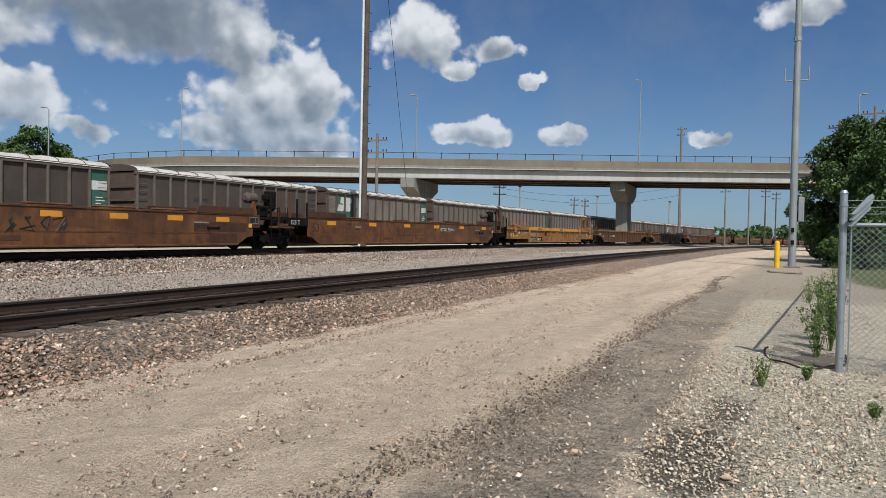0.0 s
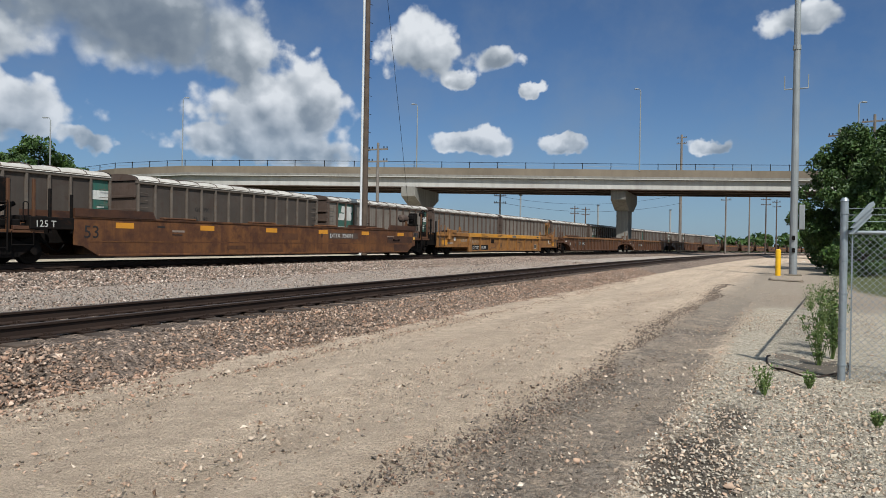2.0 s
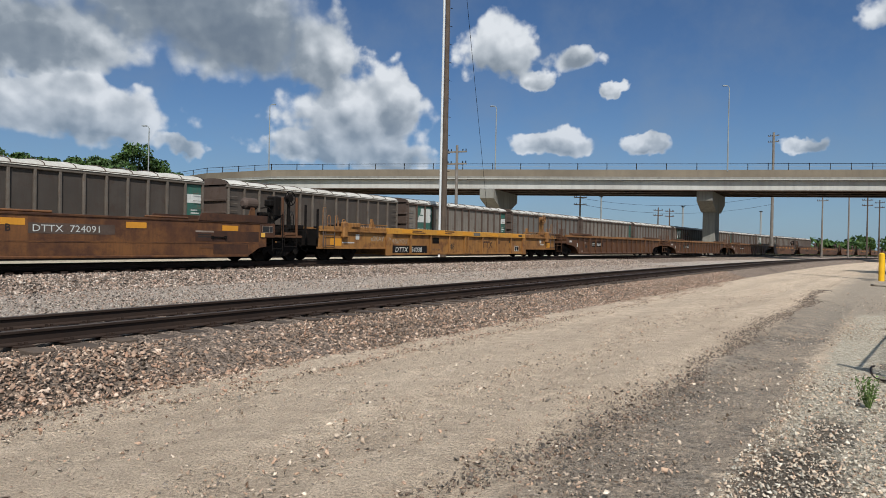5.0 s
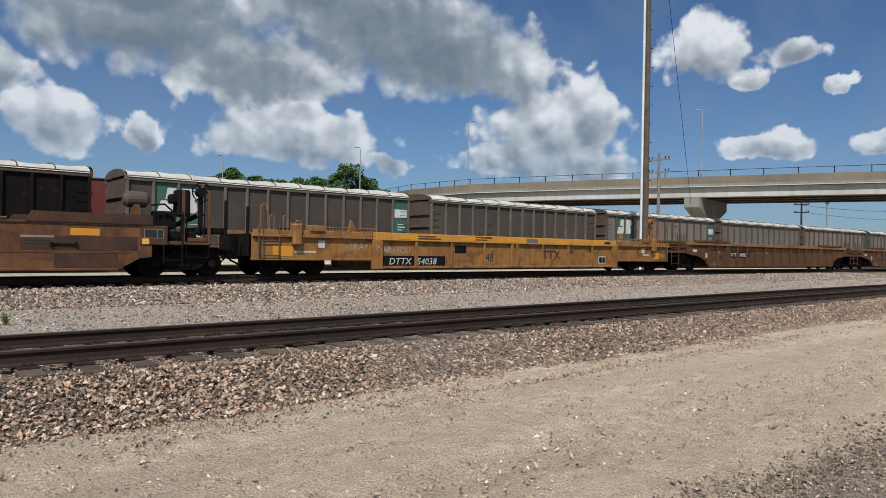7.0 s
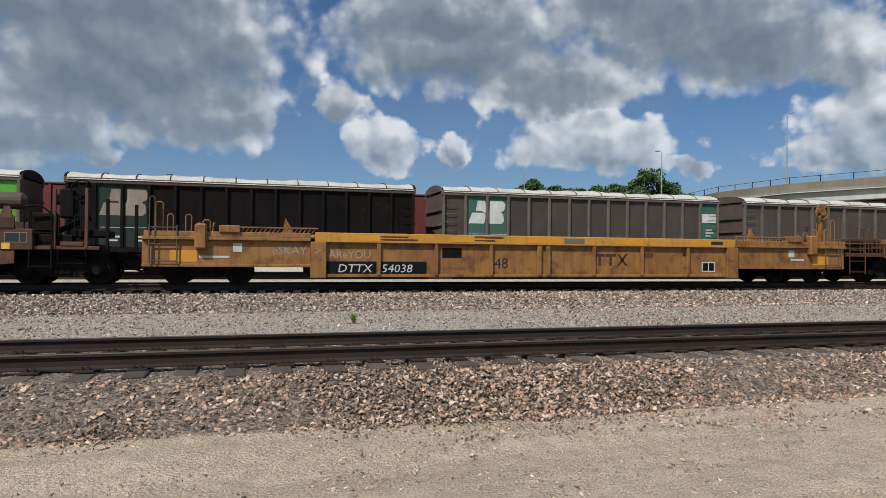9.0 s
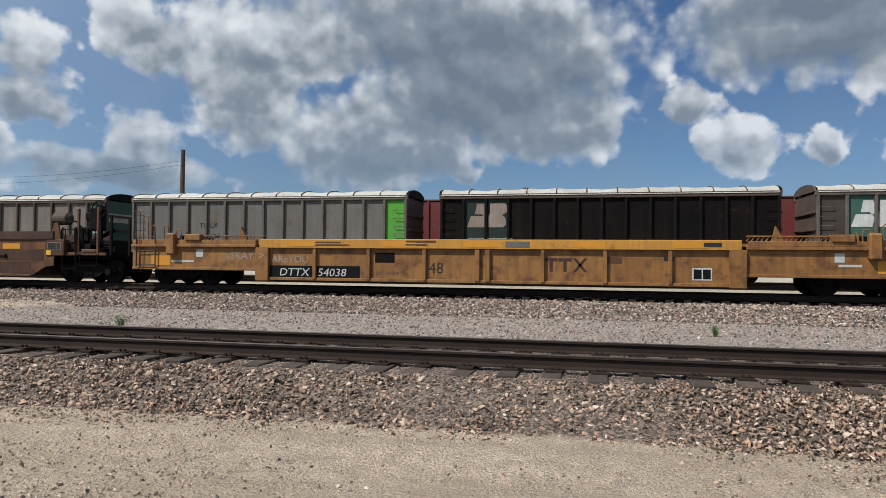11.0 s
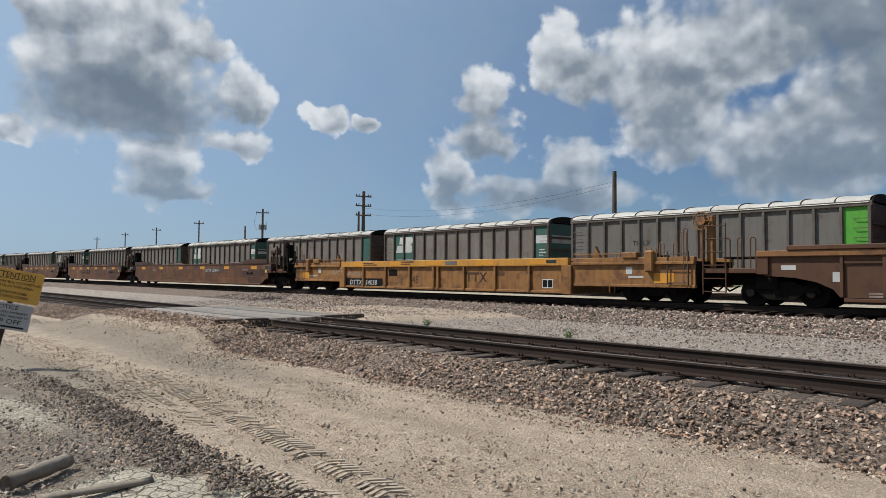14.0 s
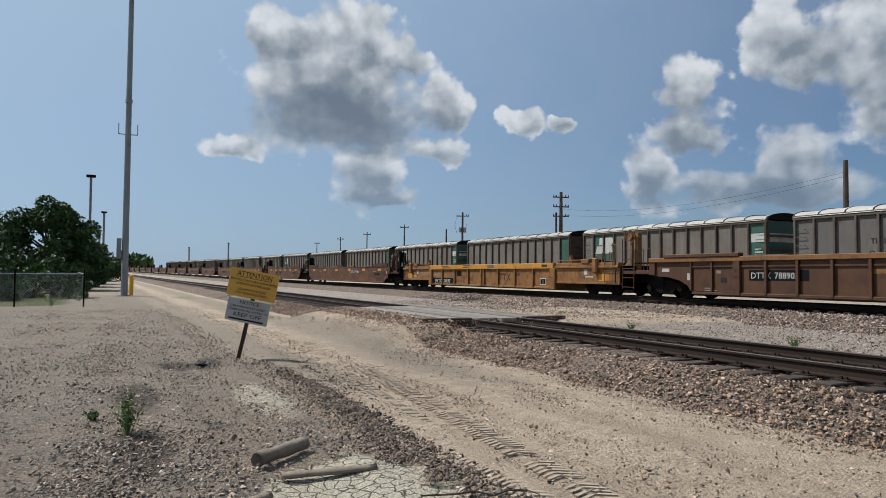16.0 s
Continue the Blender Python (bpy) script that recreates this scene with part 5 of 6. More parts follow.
# (object, place of its middle from the yellow car's left end)
TRAIN = [(yellow, YELLOW_LEN / 2), (brown_b, -3.2 - BROWN_LEN / 2), (ribbed, 27.1 + RIB_LEN / 2)]
x = -3.2 - BROWN_LEN - 4.0
for k in range(15):
    ob = brown if k == 0 else copy_thing(brown, pose(0, 0, 0))
    TRAIN.append((ob, x - 8.2))
    x -= 20.4
x = 27.1 + RIB_LEN + 3.4
for k in range(2):
    TRAIN.append((copy_thing(ribbed, pose(0, 0, 0)), x + RIB_LEN / 2))
    x += RIB_LEN + 3.4
for k in range(9):
    TRAIN.append((copy_thing(brown, pose(0, 0, 0)), x + 8.2))
    x += 20.4


def lead(t):
    """Where the yellow car's left end is at t seconds."""
    return 54.480 + -6.3150 * t + 0.00524 * t * t + -0.001204 * t ** 3


# ------------------------------------------------------------------ parked gondolas
def gondola(label, length, side, logo="", green_end=False, patch_key=None, number=None, dark=False, rib_key="gon_rib", bays=14):
    """A high-sided gondola with a canvas-covered load. Origin: middle, on the rail tops."""
    car = thing("gondola", label, "freight car", group="parked gondolas")
    h = length / 2
    S, RB = M[side], M["gon_black"] if dark else M[rib_key]
    if dark:
        RB = M["dark_steel"]
    for s in (-1, 1):
        part("side_sheet", B((-h, h, min(s * 1.46, s * 1.42), max(s * 1.46, s * 1.42), 1.15, 3.80)), S, car)
        part("top_chord", B((-h - 0.05, h + 0.05, min(s * 1.57, s * 1.38), max(s * 1.57, s * 1.38), 3.72, 3.94), bevel=0.02), RB if not dark else M["gon_end"], car)
        part("side_sill", B((-h, h, min(s * 1.55, s * 1.38), max(s * 1.55, s * 1.38), 0.95, 1.18), bevel=0.015), RB, car)
        rib = mesh_of(B((-0.06, 0.06, -0.07, 0.07, 1.15, 3.73), bevel=0.015), "rib", RB)
        n = bays
        for k in range(n + 1):
            x = -h + 0.06 + (length - 0.12) * k / n
            part("rib", rib, None, car, at=pose(x, s * 1.5, 0))
    for e in (-1, 1):
        a = e * h
        part("end_sheet", B((min(a, a - e * 0.04), max(a, a - e * 0.04), -1.42, 1.42, 1.15, 3.85)), M["green"] if (green_end and e > 0) else M["gon_end"], car)
        for z in (1.6, 2.3, 3.0):
            part("end_brace", B((min(a, a + e * 0.09), max(a, a + e * 0.09), -1.42, 1.42, z, z + 0.12), bevel=0.01), M["gon_end"], car)
        bm = bmesh.new()
        prism(bm, [(-1.5, 3.9)] + [(1.5 * math.cos(math.pi - math.pi * k / 10), 3.92 + 0.36 * math.sin(math.pi * k / 10)) for k in range(11)] + [(1.5, 3.9)], min(a, a + e * 0.07), max(a, a + e * 0.07))
        # the outline is drawn across the car
        bm.transform(Matrix(((0, 1, 0, 0), (1, 0, 0, 0), (0, 0, 1, 0), (0, 0, 0, 1))))
        bmesh.ops.recalc_face_normals(bm, faces=bm.faces)
        part("end_hoop", bm, M["dark_steel"] if (e > 0 or dark) else M["gon_end"], car)
        coupler(car, a, e)
        truck(car, a - e * 2.3)
        iron = mesh_of(tube([(0, 0.08, 0), (0, 0, 0), (-e * 0.5, 0, 0), (-e * 0.5, 0.08, 0)], 0.014, 5), "grab_iron", RB)
        for k in range(6):
            part("grab_iron", iron, None, car, at=pose(a - e * 0.12, -1.56, 1.35 + 0.38 * k))
        part("platform", B((min(a, a + e * 0.5), max(a, a + e * 0.5), -1.3, 1.3, 1.05, 1.12), (min(a + e * 0.1, a + e * 0.4), max(a + e * 0.1, a + e * 0.4), -0.9, -0.3, 1.12, 1.8), bevel=0.01), M["dark_steel"], car)
    part("floor", B((-h, h, -1.4, 1.4, 1.0, 1.1), (-h, h, -0.3, 0.3, 0.65, 1.0)), M["dark_steel"], car)
    # canvas over bows: one arched sheet that sags a little between them
    bm = bmesh.new()
    nx, ny = 48, 10
    ph = random.uniform(0, 6)
    grid = []
    for i in range(nx + 1):
        x = -h + 0.05 + (length - 0.1) * i / nx
        sag = 0.045 * (0.5 - 0.5 * math.cos(i / nx * 11 * 6.283)) + 0.03 * math.sin(i * 0.35 + ph)
        grid.append([bm.verts.new((x, 1.53 * math.cos(math.pi - math.pi * j / ny), 3.93 + (0.33 - sag) * math.sin(math.pi * j / ny))) for j in range(ny + 1)])
    for i in range(nx):
        for j in range(ny):
            bm.faces.new((grid[i][j], grid[i + 1][j], grid[i + 1][j + 1], grid[i][j + 1]))
    lip = [bm.verts.new((v.co.x, -1.60, 3.86)) for v in (g[0] for g in grid)]
    for i in range(nx):
        bm.faces.new((lip[i], lip[i + 1], grid[i + 1][0], grid[i][0]))
    bmesh.ops.recalc_face_normals(bm, faces=bm.faces)
    part("cover", bm, M["cover"], car, "dusty off-white canvas cover", smooth=True)
    bow = mesh_of(tube([(0, 1.56 * math.cos(math.pi - math.pi * k / 10), 3.93 + 0.345 * math.sin(math.pi * k / 10)) for k in range(11)], 0.022, 5), "bow", M["gon_end"])
    for k in range(1, 11):
        part("bow", bow, None, car, at=pose(-h + length * k / 11, 0, 0))
    w = (length - 0.12) / bays

    def bay(k, key, z0=1.18, z1=3.71, span=1, d=0.008):
        part("panel", B((-h + 0.13 + w * k, -h - 0.01 + w * (k + span), -1.46 - d, -1.46, z0, z1)), M[key], car)
    if logo:
        k = 1
        lx = -h + 0.06 + w * k
        for j in (0, 1):
            bay(k + j, "green_dark" if dark else "green")
        lm = M["faded_white"] if dark else M["white"]
        # the owner's emblem as plain white shapes
        bm = bmesh.new()
        prism(bm, [(0.22, 0.0), (1.08, 0.0), (1.22, 0.45), (0.42, 0.45)], -0.004, 0)
        prism(bm, [(0.62, 0.52), (0.98, 0.52), (1.24, 0.30), (1.24, 0.62), (1.12, 0.95), (0.72, 0.95)], -0.004, 0)
        prism(bm, [(1.30, 0.0), (2.05, 0.0), (2.18, 0.12), (2.14, 0.40), (1.98, 0.48), (2.2, 0.58), (2.26, 0.82), (2.12, 0.95), (1.38, 0.95), (1.38, 0.56), (1.30, 0.42)], -0.004, 0)
        for f in list(bm.verts):
            f.co.z *= 1.12
            f.co.x *= 0.9
        part("emblem", bm, lm, car, at=pose(lx - 0.05, -1.475, 2.45))
        label_plates(car, lx, 0, -1.475, [(0.45, 1.55, 0.5, 0.07, "white"), (0.45, 1.4, 0.4, 0.07, "white"), (1.5, 1.55, 0.6, 0.07, "white"), (1.6, 1.4, 0.5, 0.07, "white"), (0.2, 1.95, 2.0, 0.02, "white")])
    if green_end:
        bay(bays - 1, "green")
        part("panel", B((h - w + 0.06, h - 0.10, -1.475, -1.468, 2.75, 3.2)), M["white"], car)
        label_plates(car, h - w, 0, -1.475, [(0.3, 2.35, 0.4, 0.06, "white"), (0.3, 2.2, 0.5, 0.06, "white"), (0.3, 2.05, 0.3, 0.06, "white")])
        part("end_panel", B((h + 0.002, h + 0.012, -1.3, 1.3, 2.75, 3.2)), M["white"], car)
    if patch_key:
        bay(bays - 1, patch_key, span=1)
    if number:
        a, b, c, d = number
        x = -h + 0.06 + w * 3
        K = M["ink"]
        lettering(a, 0.34, K, car, on_side(x + 0.62, -1.472, 2.45)), lettering(b, 0.34, K, car, on_side(x + w + 0.18, -1.472, 2.45))
        lettering(c, 0.34, K, car, on_side(x + 0.5, -1.472, 1.9)), lettering(d, 0.34, K, car, on_side(x + w + 0.18, -1.472, 1.9))
    return car


def park(car, left, length):
    car.matrix_basis = on_track(GON_Y, left + length / 2, GON_Z)
    return car


GREY = "weathered grey-brown gondola under a dusty canvas cover"
park(gondola("sooty black gondola with a faded emblem under a dusty canvas cover", 14.25, "gon_black", "BN", dark=True), -6.88, 14.25)
park(gondola(GREY + ", green emblem panel", 14.9, "gon_grey", "BN", True), 8.7, 14.9)
park(gondola(GREY + ", black lettering", 15.2, "gon_grey", "", False, None, ("GG", "PX", "16", "92")), 25.2, 15.2)
park(gondola("light grey covered gondola with a lime-green end panel", 14.3, "gon_light", "", False, "lime", ("TI", "LX", "42", "674")), -22.75, 14.3)
park(gondola(GREY + ", green end", 14.9, "gon_beige", "BN2", True, rib_key="gon_end"), -39.2, 14.9)
plain_a = park(gondola(GREY + ", green end", 15.4, "gon_beige", "", False, "green", rib_key="gon_end"), -56.2, 15.4)
plain_b = park(gondola(GREY + ", green emblem panel", 15.0, "gon_beige", "BN2", True, rib_key="gon_end"), 41.7, 15.0)
plain_c = park(gondola(GREY, 15.0, "gon_light", "", False, None, rib_key="gon_end"), 57.9, 15.0)
for k in range(14):
    src = (plain_b, plain_a, plain_c)[k % 3]
    copy_thing(src, on_track(GON_Y, -73.4 - 17.1 * k + 7.6, GON_Z))
for k in range(8):
    src = (plain_b, plain_a, plain_c)[(k + 1) % 3]
    copy_thing(src, on_track(GON_Y, 74.1 + 16.2 * k + 7.5, GON_Z))


def red_boxcar():
    car = thing("boxcar", "dull red boxcar parked behind the gondolas", "freight car", on_track(BACK_Y, -1.5, GON_Z))
    part("body", B((-11, 11, -1.45, 1.45, 1.0, 4.1), bevel=0.05), M["red_car"], car)
    part("roof", B((-11.05, 11.05, -1.5, 1.5, 4.1, 4.2), bevel=0.03), M["gon_end"], car)
    rib = mesh_of(B((-0.05, 0.05, -1.52, -1.44, 1.0, 4.1)), "rib", M["red_car"])
    for k in range(19):
        part("rib", rib, None, car, at=pose(-10.8 + 1.2 * k, 0, 0))
    for x in (-8, 8):
        truck(car, x)


red_boxcar()
stack = tagged(new("vent_stack", mesh_of(R(((0, 0, 0), (0, 0, 5.0), 0.13), ((0, 0, 5.0), (0, 0, 5.12), 0.17), n=14), "vent_stack", M["wood_pole"])), "dark steel vent stack behind the gondolas", "chimney")
stack.matrix_basis = pose(-3.95, 39.5, 0.72)


# ------------------------------------------------------------------ bridge
BRIDGE = 1.47


def bridge():
    br = thing("overpass", "concrete road overpass with steel girders on hammerhead piers", "bridge", Matrix.Translation((0, 0, EYE_Z * (1 - BRIDGE))) @ Matrix.Scale(BRIDGE, 4), kind="structure")
    line = [(108.5, -70.0, 10.0), (93.1, -35.0, 9.95), (77.7, 0.0, 9.8), (71.7, 13.7, 9.75), (62.4, 34.9, 9.75), (57.5, 46.5, 9.75), (52.9, 57.5, 9.7), (51.0, 66.0, 9.5), (51.0, 76.0, 9.0), (53.0, 92.0, 8.0), (58.0, 115.0, 6.3), (66.0, 140.0, 4.3)]
    pts = []
    for i in range(len(line) - 1):
        n = 4
        for k in range(n):
            pts.append(Vector(line[i]).lerp(Vector(line[i + 1]), k / n))
    pts.append(Vector(line[-1]))

    def run(section, name, material, label=""):
        bm = bmesh.new()
        last = None
        for i, p in enumerate(pts):
            d = (pts[min(i + 1, len(pts) - 1)] - pts[max(i - 1, 0)])
            d.z = 0
            d.normalize()
            out = Vector((-d.y, d.x, 0))
            if out.dot(-p) < 0:
                out = -out
            ring = [bm.verts.new(p + out * a + Vector((0, 0, b))) for a, b in section]
            if last:
                for j in range(len(ring)):
                    q = (j + 1) % len(ring)
                    bm.faces.new((last[j], last[q], ring[q], ring[j]))
            last = ring
        bmesh.ops.recalc_face_normals(bm, faces=bm.faces)
        return part(name, bm, material, br, label)
    # heights below the parapet's top; 0 across is the near face
    run([(0, 0), (-0.3, 0), (-0.3, -0.75), (0, -0.75)], "parapet", M["concrete"], "tan concrete parapet")
    run([(0.06, -0.72), (-0.4, -0.72), (-0.4, -0.95), (0.06, -0.95)], "ledge", M["pier"])
    run([(0.10, -0.95), (-0.35, -0.95), (-0.35, -1.02), (0.10, -1.02)], "drip_edge", M["girder"], "pale drip edge under the parapet")
    # deck, flanges and inner girders: the shade below is put into their dark colour
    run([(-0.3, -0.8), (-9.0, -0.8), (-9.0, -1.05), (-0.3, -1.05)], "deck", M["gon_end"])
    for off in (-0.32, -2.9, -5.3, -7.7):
        run([(off, -1.05), (off - 0.35, -1.05), (off - 0.35, -1.98), (off, -1.98)], "girder", M["girder"] if off > -1 else M["gon_end"], "off-white girder" if off > -1 else "inner girder with shade in its dark colour")
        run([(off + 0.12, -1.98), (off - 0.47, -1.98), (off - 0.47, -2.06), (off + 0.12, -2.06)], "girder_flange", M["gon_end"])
    run([(-8.7, 0), (-9.0, 0), (-9.0, -0.8), (-8.7, -0.8)], "parapet", M["concrete"])
    # railing
    run([(-0.12, 0.62), (-0.15, 0.62), (-0.15, 0.58), (-0.12, 0.58)], "rail", M["dark_steel"])
    run([(-0.12, 0.32), (-0.15, 0.32), (-0.15, 0.30), (-0.12, 0.30)], "rail", M["mast"])
    post = mesh_of(B((-0.03, 0.03, -0.03, 0.03, 0, 0.66)), "post", M["dark_steel"])
    for i in range(len(pts) - 1):
        L = (pts[i + 1] - pts[i]).length
        for k in range(max(1, round(L / 2.4))):
            p = pts[i].lerp(pts[i + 1], k / max(1, round(L / 2.4)))
            part("post", post, None, br, at=Matrix.Translation(p + Vector((0.13, 0.06, 0))))

    def pier(px, py, top, yaw):
        bm = bmesh.new()
        prism(bm, [(-4.2, top - 0.0), (4.2, top), (4.2, top - 0.95), (1.6, top - 1.95), (-1.6, top - 1.95), (-4.2, top - 0.95)], -0.75, 0.75)
        cap = part("pier_cap", bm, M["pier"], br, "tapered concrete pier cap", at=pose(px, py, 0, 0, 0, yaw))
        part("pier_column", B((-1.35, 1.35, -0.62, 0.62, -1, top - 1.9), bevel=0.06), M["pier"], br, at=pose(px, py, 0, 0, 0, yaw))
    n = math.degrees(math.atan2(0.39, 0.92))
    pier(76.0, 16.1, 7.72, 3)
    pier(66.2, 36.1, 7.72, 10)
    pier(55.0 + 4.5, 64.0 + 0.8, 7.5, n - 10)


bridge()


def street_lamp(x, y, z, head, way, arm=0.45):
    """A slender bridge lamp; way: the compass in which its arm reaches."""
    p = thing("street_lamp", "slender grey steel lamp post on the overpass", "lamp", pose(x, y, z, 0, 0, way), "overpass lamps")
    h = head - z
    part("pole", R(((0, 0, 0), (0, 0, h - 0.25), 0.11, 0.07)), M["mast"], p)
    part("arm", R(((0, 0, h - 0.3), (arm * 0.4, 0, h), 0.05), ((arm * 0.4, 0, h), (arm, 0, h + 0.02), 0.045), n=6), M["mast"], p)
    part("lamp_head", B((arm - 0.1, arm + 0.5, -0.13, 0.13, h - 0.06, h + 0.09), bevel=0.03), M["mast"], p)


def polar(az, d):
    a = radians(az)
    return d * math.cos(a), d * math.sin(a)


for az, d, el, zb, way in ((10.85, 73.0, 12.63, 9.6, 120), (29.0, 72.0, 11.6, 9.6, 120), (47.55, 78.5, 11.06, 9.5, 300), (56.5, 98.0, 8.71, 7.6, 120), (67.4, 118.0, 7.55, 6.0, 120), (76.5, 150.0, 5.9, 4.0, 120), (-4.3, 95.0, 10.66, 8.0, 300)):
    on_deck = zb > 9
    if on_deck:
        d, zb = d * BRIDGE, EYE_Z + (zb - EYE_Z) * BRIDGE
    px, py = polar(az, d)
    street_lamp(px, py, zb if on_deck else 0, EYE_Z + d * math.tan(radians(el)), way)


# ------------------------------------------------------------------ poles
def utility_pole(x, y, top, wood="wood_pole", arms=1, gear=False, r=0.16):
    p = thing("utility_pole", "dark wooden utility pole with crossarms" if wood == "wood_pole" else "weathered grey utility pole with crossarms", "utility pole", pose(x, y, grade(x) - 0.3, 0, 0, random.uniform(-25, 25) + math.degrees(math.atan2(y, x)) + 90), "utility poles")
    h = top - grade(x) + 0.3
    part("pole", R(((0, 0, 0), (0, 0, h), r * 1.15, r * 0.75), n=10), M[wood], p)
    for k in range(arms):
        z = h - 0.7 - 1.15 * k
        a = part("crossarm", B((-1.0, 1.0, -0.07, 0.07, z, z + 0.14)), M[wood], p)
        bm = bmesh.new()
        for s in (-0.92, -0.6, 0.6, 0.92):
            rod(bm, (s, 0, z + 0.14), (s, 0, z + 0.34), 0.05, n=6)
        part("insulators", bm, M["dark_steel"], p)
    if gear:
        part("transformer", R(((0.38, 0, h - 3.3), (0.38, 0, h - 2.5), 0.24), ((-0.38, 0, h - 3.3), (-0.38, 0, h - 2.5), 0.24), n=12), M["mast"], p)
        rod_wire = R(((0.9, 0, h - 0.7), (1.3, 0, h - 2.2), 0.02), ((1.3, 0, h - 2.2), (0.9, 0, h - 3.4), 0.02), ((-0.7, 0, h - 1.8), (-0.4, 0, h - 3.6), 0.02), n=5)
        part("jumper_wire", rod_wire, M["dark_steel"], p)
    return p


def pole_at(az, el, d, **kw):
    px, py = polar(az, d)
    return utility_pole(px, py, EYE_Z + d * math.tan(radians(el)), **kw)


pole_at(7.67, 9.03, 146, arms=2, r=0.27, wood="grey_wood")
pole_at(32.2, 8.4, 66, wood="grey_wood", arms=2)
pole_at(123.26, 8.22, 54, arms=0, r=0.2)
pole_at(143.86, 6.57, 84, arms=3, gear=False, r=0.24)
pole_at(144.25, 4.9, 84, arms=0)
pole_at(151.97, 4.91, 112, arms=1, gear=True, r=0.2)
pole_at(156.82, 3.83, 145, arms=1)
pole_at(153.32, 3.49, 118, arms=0)
pole_at(159.91, 3.17, 178, arms=1)
pole_at(162.09, 2.71, 210, arms=1)
pole_at(164.0, 2.3, 245, arms=1)
pole_at(22.0, 4.57, 112, wood="grey_wood", arms=2)
pole_at(15.87, 3.48, 160, arms=2)
pole_at(15.0, 3.39, 165, arms=2)
pole_at(4.35, 4.16, 150, arms=1, wood="grey_wood")
pole_at(2.68, 4.14, 160, arms=0, wood="grey_wood")
pole_at(1.54, 4.13, 170, arms=2)
pole_at(0.81, 3.91, 190, arms=2)
pole_at(-3.12, 8.9, 75, arms=1, wood="grey_wood")
pole_at(-5.25, 9.72, 75, arms=2, wood="grey_wood")


def light_mast(x, y, top, label, wood=False, ins=None, r=0.24, box_side=1):
    m = thing("light_mast", label, "mast", pose(x, y, grade(x) + lay(y, x)))
    h = top - grade(x)
    part("pole", R(((0, 0, 0), (0, 0, h), r, r * 0.62), n=14), M["wood_pole" if wood else "mast"], m)
    if wood:
        part("conduit", R(((-0.20, 0.21, 0), (-0.17, 0.18, h), 0.085), n=10), M["conduit"], m, "white conduit pipe strapped to the pole")
        step = mesh_of(R(((-0.05, -0.1, 0), (0.32, -0.2, 0), 0.02), n=5), "step", M["dark_steel"])
        for k in range(20):
            ob = new("step", step)
            ob.parent, ob.matrix_basis = m, pose(0, 0, 1 + k * 1.3)
    else:
        part("base_plate", B((-0.45, 0.45, -0.45, 0.45, -0.2, 0.06), bevel=0.03), M["concrete"], m, "concrete footing")
        part("control_box", B((0.05 - 0.2, 0.2, box_side * 0.25, box_side * 0.55, 2.6, 4.0), bevel=0.03), M["mast"], m, "grey control box")
        for z in (1.3, 2.0):
            part("hand_hole", B((-0.27, -0.2, -0.08, 0.08, z, z + 0.25)), M["dark_steel"], m)
        if ins:
            z = ins - grade(x)
            bm = R(((0, -0.62, z), (0, 0.62, z), 0.035), ((0, -0.6, z), (0, -0.6, z + 0.75), 0.03), ((0, 0.6, z), (0, 0.6, z + 0.75), 0.03), ((0, 0, z + 2.2), (0, 0, z + 2.45), r * 1.02), n=8)
            part("bracket", bm, M["mast"], m)
    part("lamp_ring", R(((0, 0, h), (0, 0, h + 0.3), 0.8), n=12), M["mast"], m)
    return m


light_mast(41.38, 27.08, 30.0, "tall dark timber light mast with a white conduit, between two trains", True, r=0.215)
light_mast(44.0, -0.15, 30.0, "tall grey steel light mast on a concrete footing", ins=EYE_Z + 44 * math.tan(radians(11.9)), r=0.21, box_side=-1)
light_mast(-52.5, 1.55, 30.0, "tall grey steel light mast beside a yellow bollard", ins=EYE_Z + 52.5 * math.tan(radians(10.0)), r=0.225, box_side=-1)
for az, el, d in ((-179.2, 6.82, 90), (179.9, 4.18, 140), (-179.8, 2.81, 200), (170.96, 2.07, 330), (173.9, 1.65, 380), (14.0, 3.58, 260), (8.4, 3.2, 280), (20.3, 4.36, 230)):
    px, py = polar(az, d)
    m = thing("yard_lamp", "distant slender yard lamp mast", "lamp", pose(px, py, grade(px)), "yard lamps")
    top = EYE_Z + d * math.tan(radians(el)) - grade(px)
    part("pole", R(((0, 0, 0), (0, 0, top), 0.0022 * d * 0.45 + 0.05), n=8), M["mast"], m)
    part("lamp_head", B((-0.5, 0.5, -0.5, 0.5, top - 0.25, top), bevel=0.05), M["dark_steel"], m)


def bollard(x, y, label):
    b = thing("bollard", label, "bollard", pose(x, y, grade(x) + lay(y, x)))
    part("sleeve", R(((0, 0, -0.1), (0, 0, 1.42), 0.14), ((0, 0, 1.42), (0, 0, 1.48), 0.14, 0.08), n=16), M["bollard"], b)


bollard(42.8, 0.60, "yellow plastic-sleeved steel bollard")
bollard(-54.2, 2.05, "yellow steel bollard beside the mast")


def sagging_wire(name, a, b, sag, r, label):
    cu = bpy.data.curves.new(name, "CURVE")
    cu.dimensions, cu.bevel_depth, cu.bevel_resolution = "3D", r, 1
    s = cu.splines.new("POLY")
    n = 24
    s.points.add(n)
    a, b = Vector(a), Vector(b)
    for k in range(n + 1):
        p = a.lerp(b, k / n)
        p.z -= sag * 4 * (k / n) * (1 - k / n)
        s.points[k].co = (*p, 1)
    cu.materials.append(M["dark_steel"])
    return tagged(new(name, cu), label, "cable")


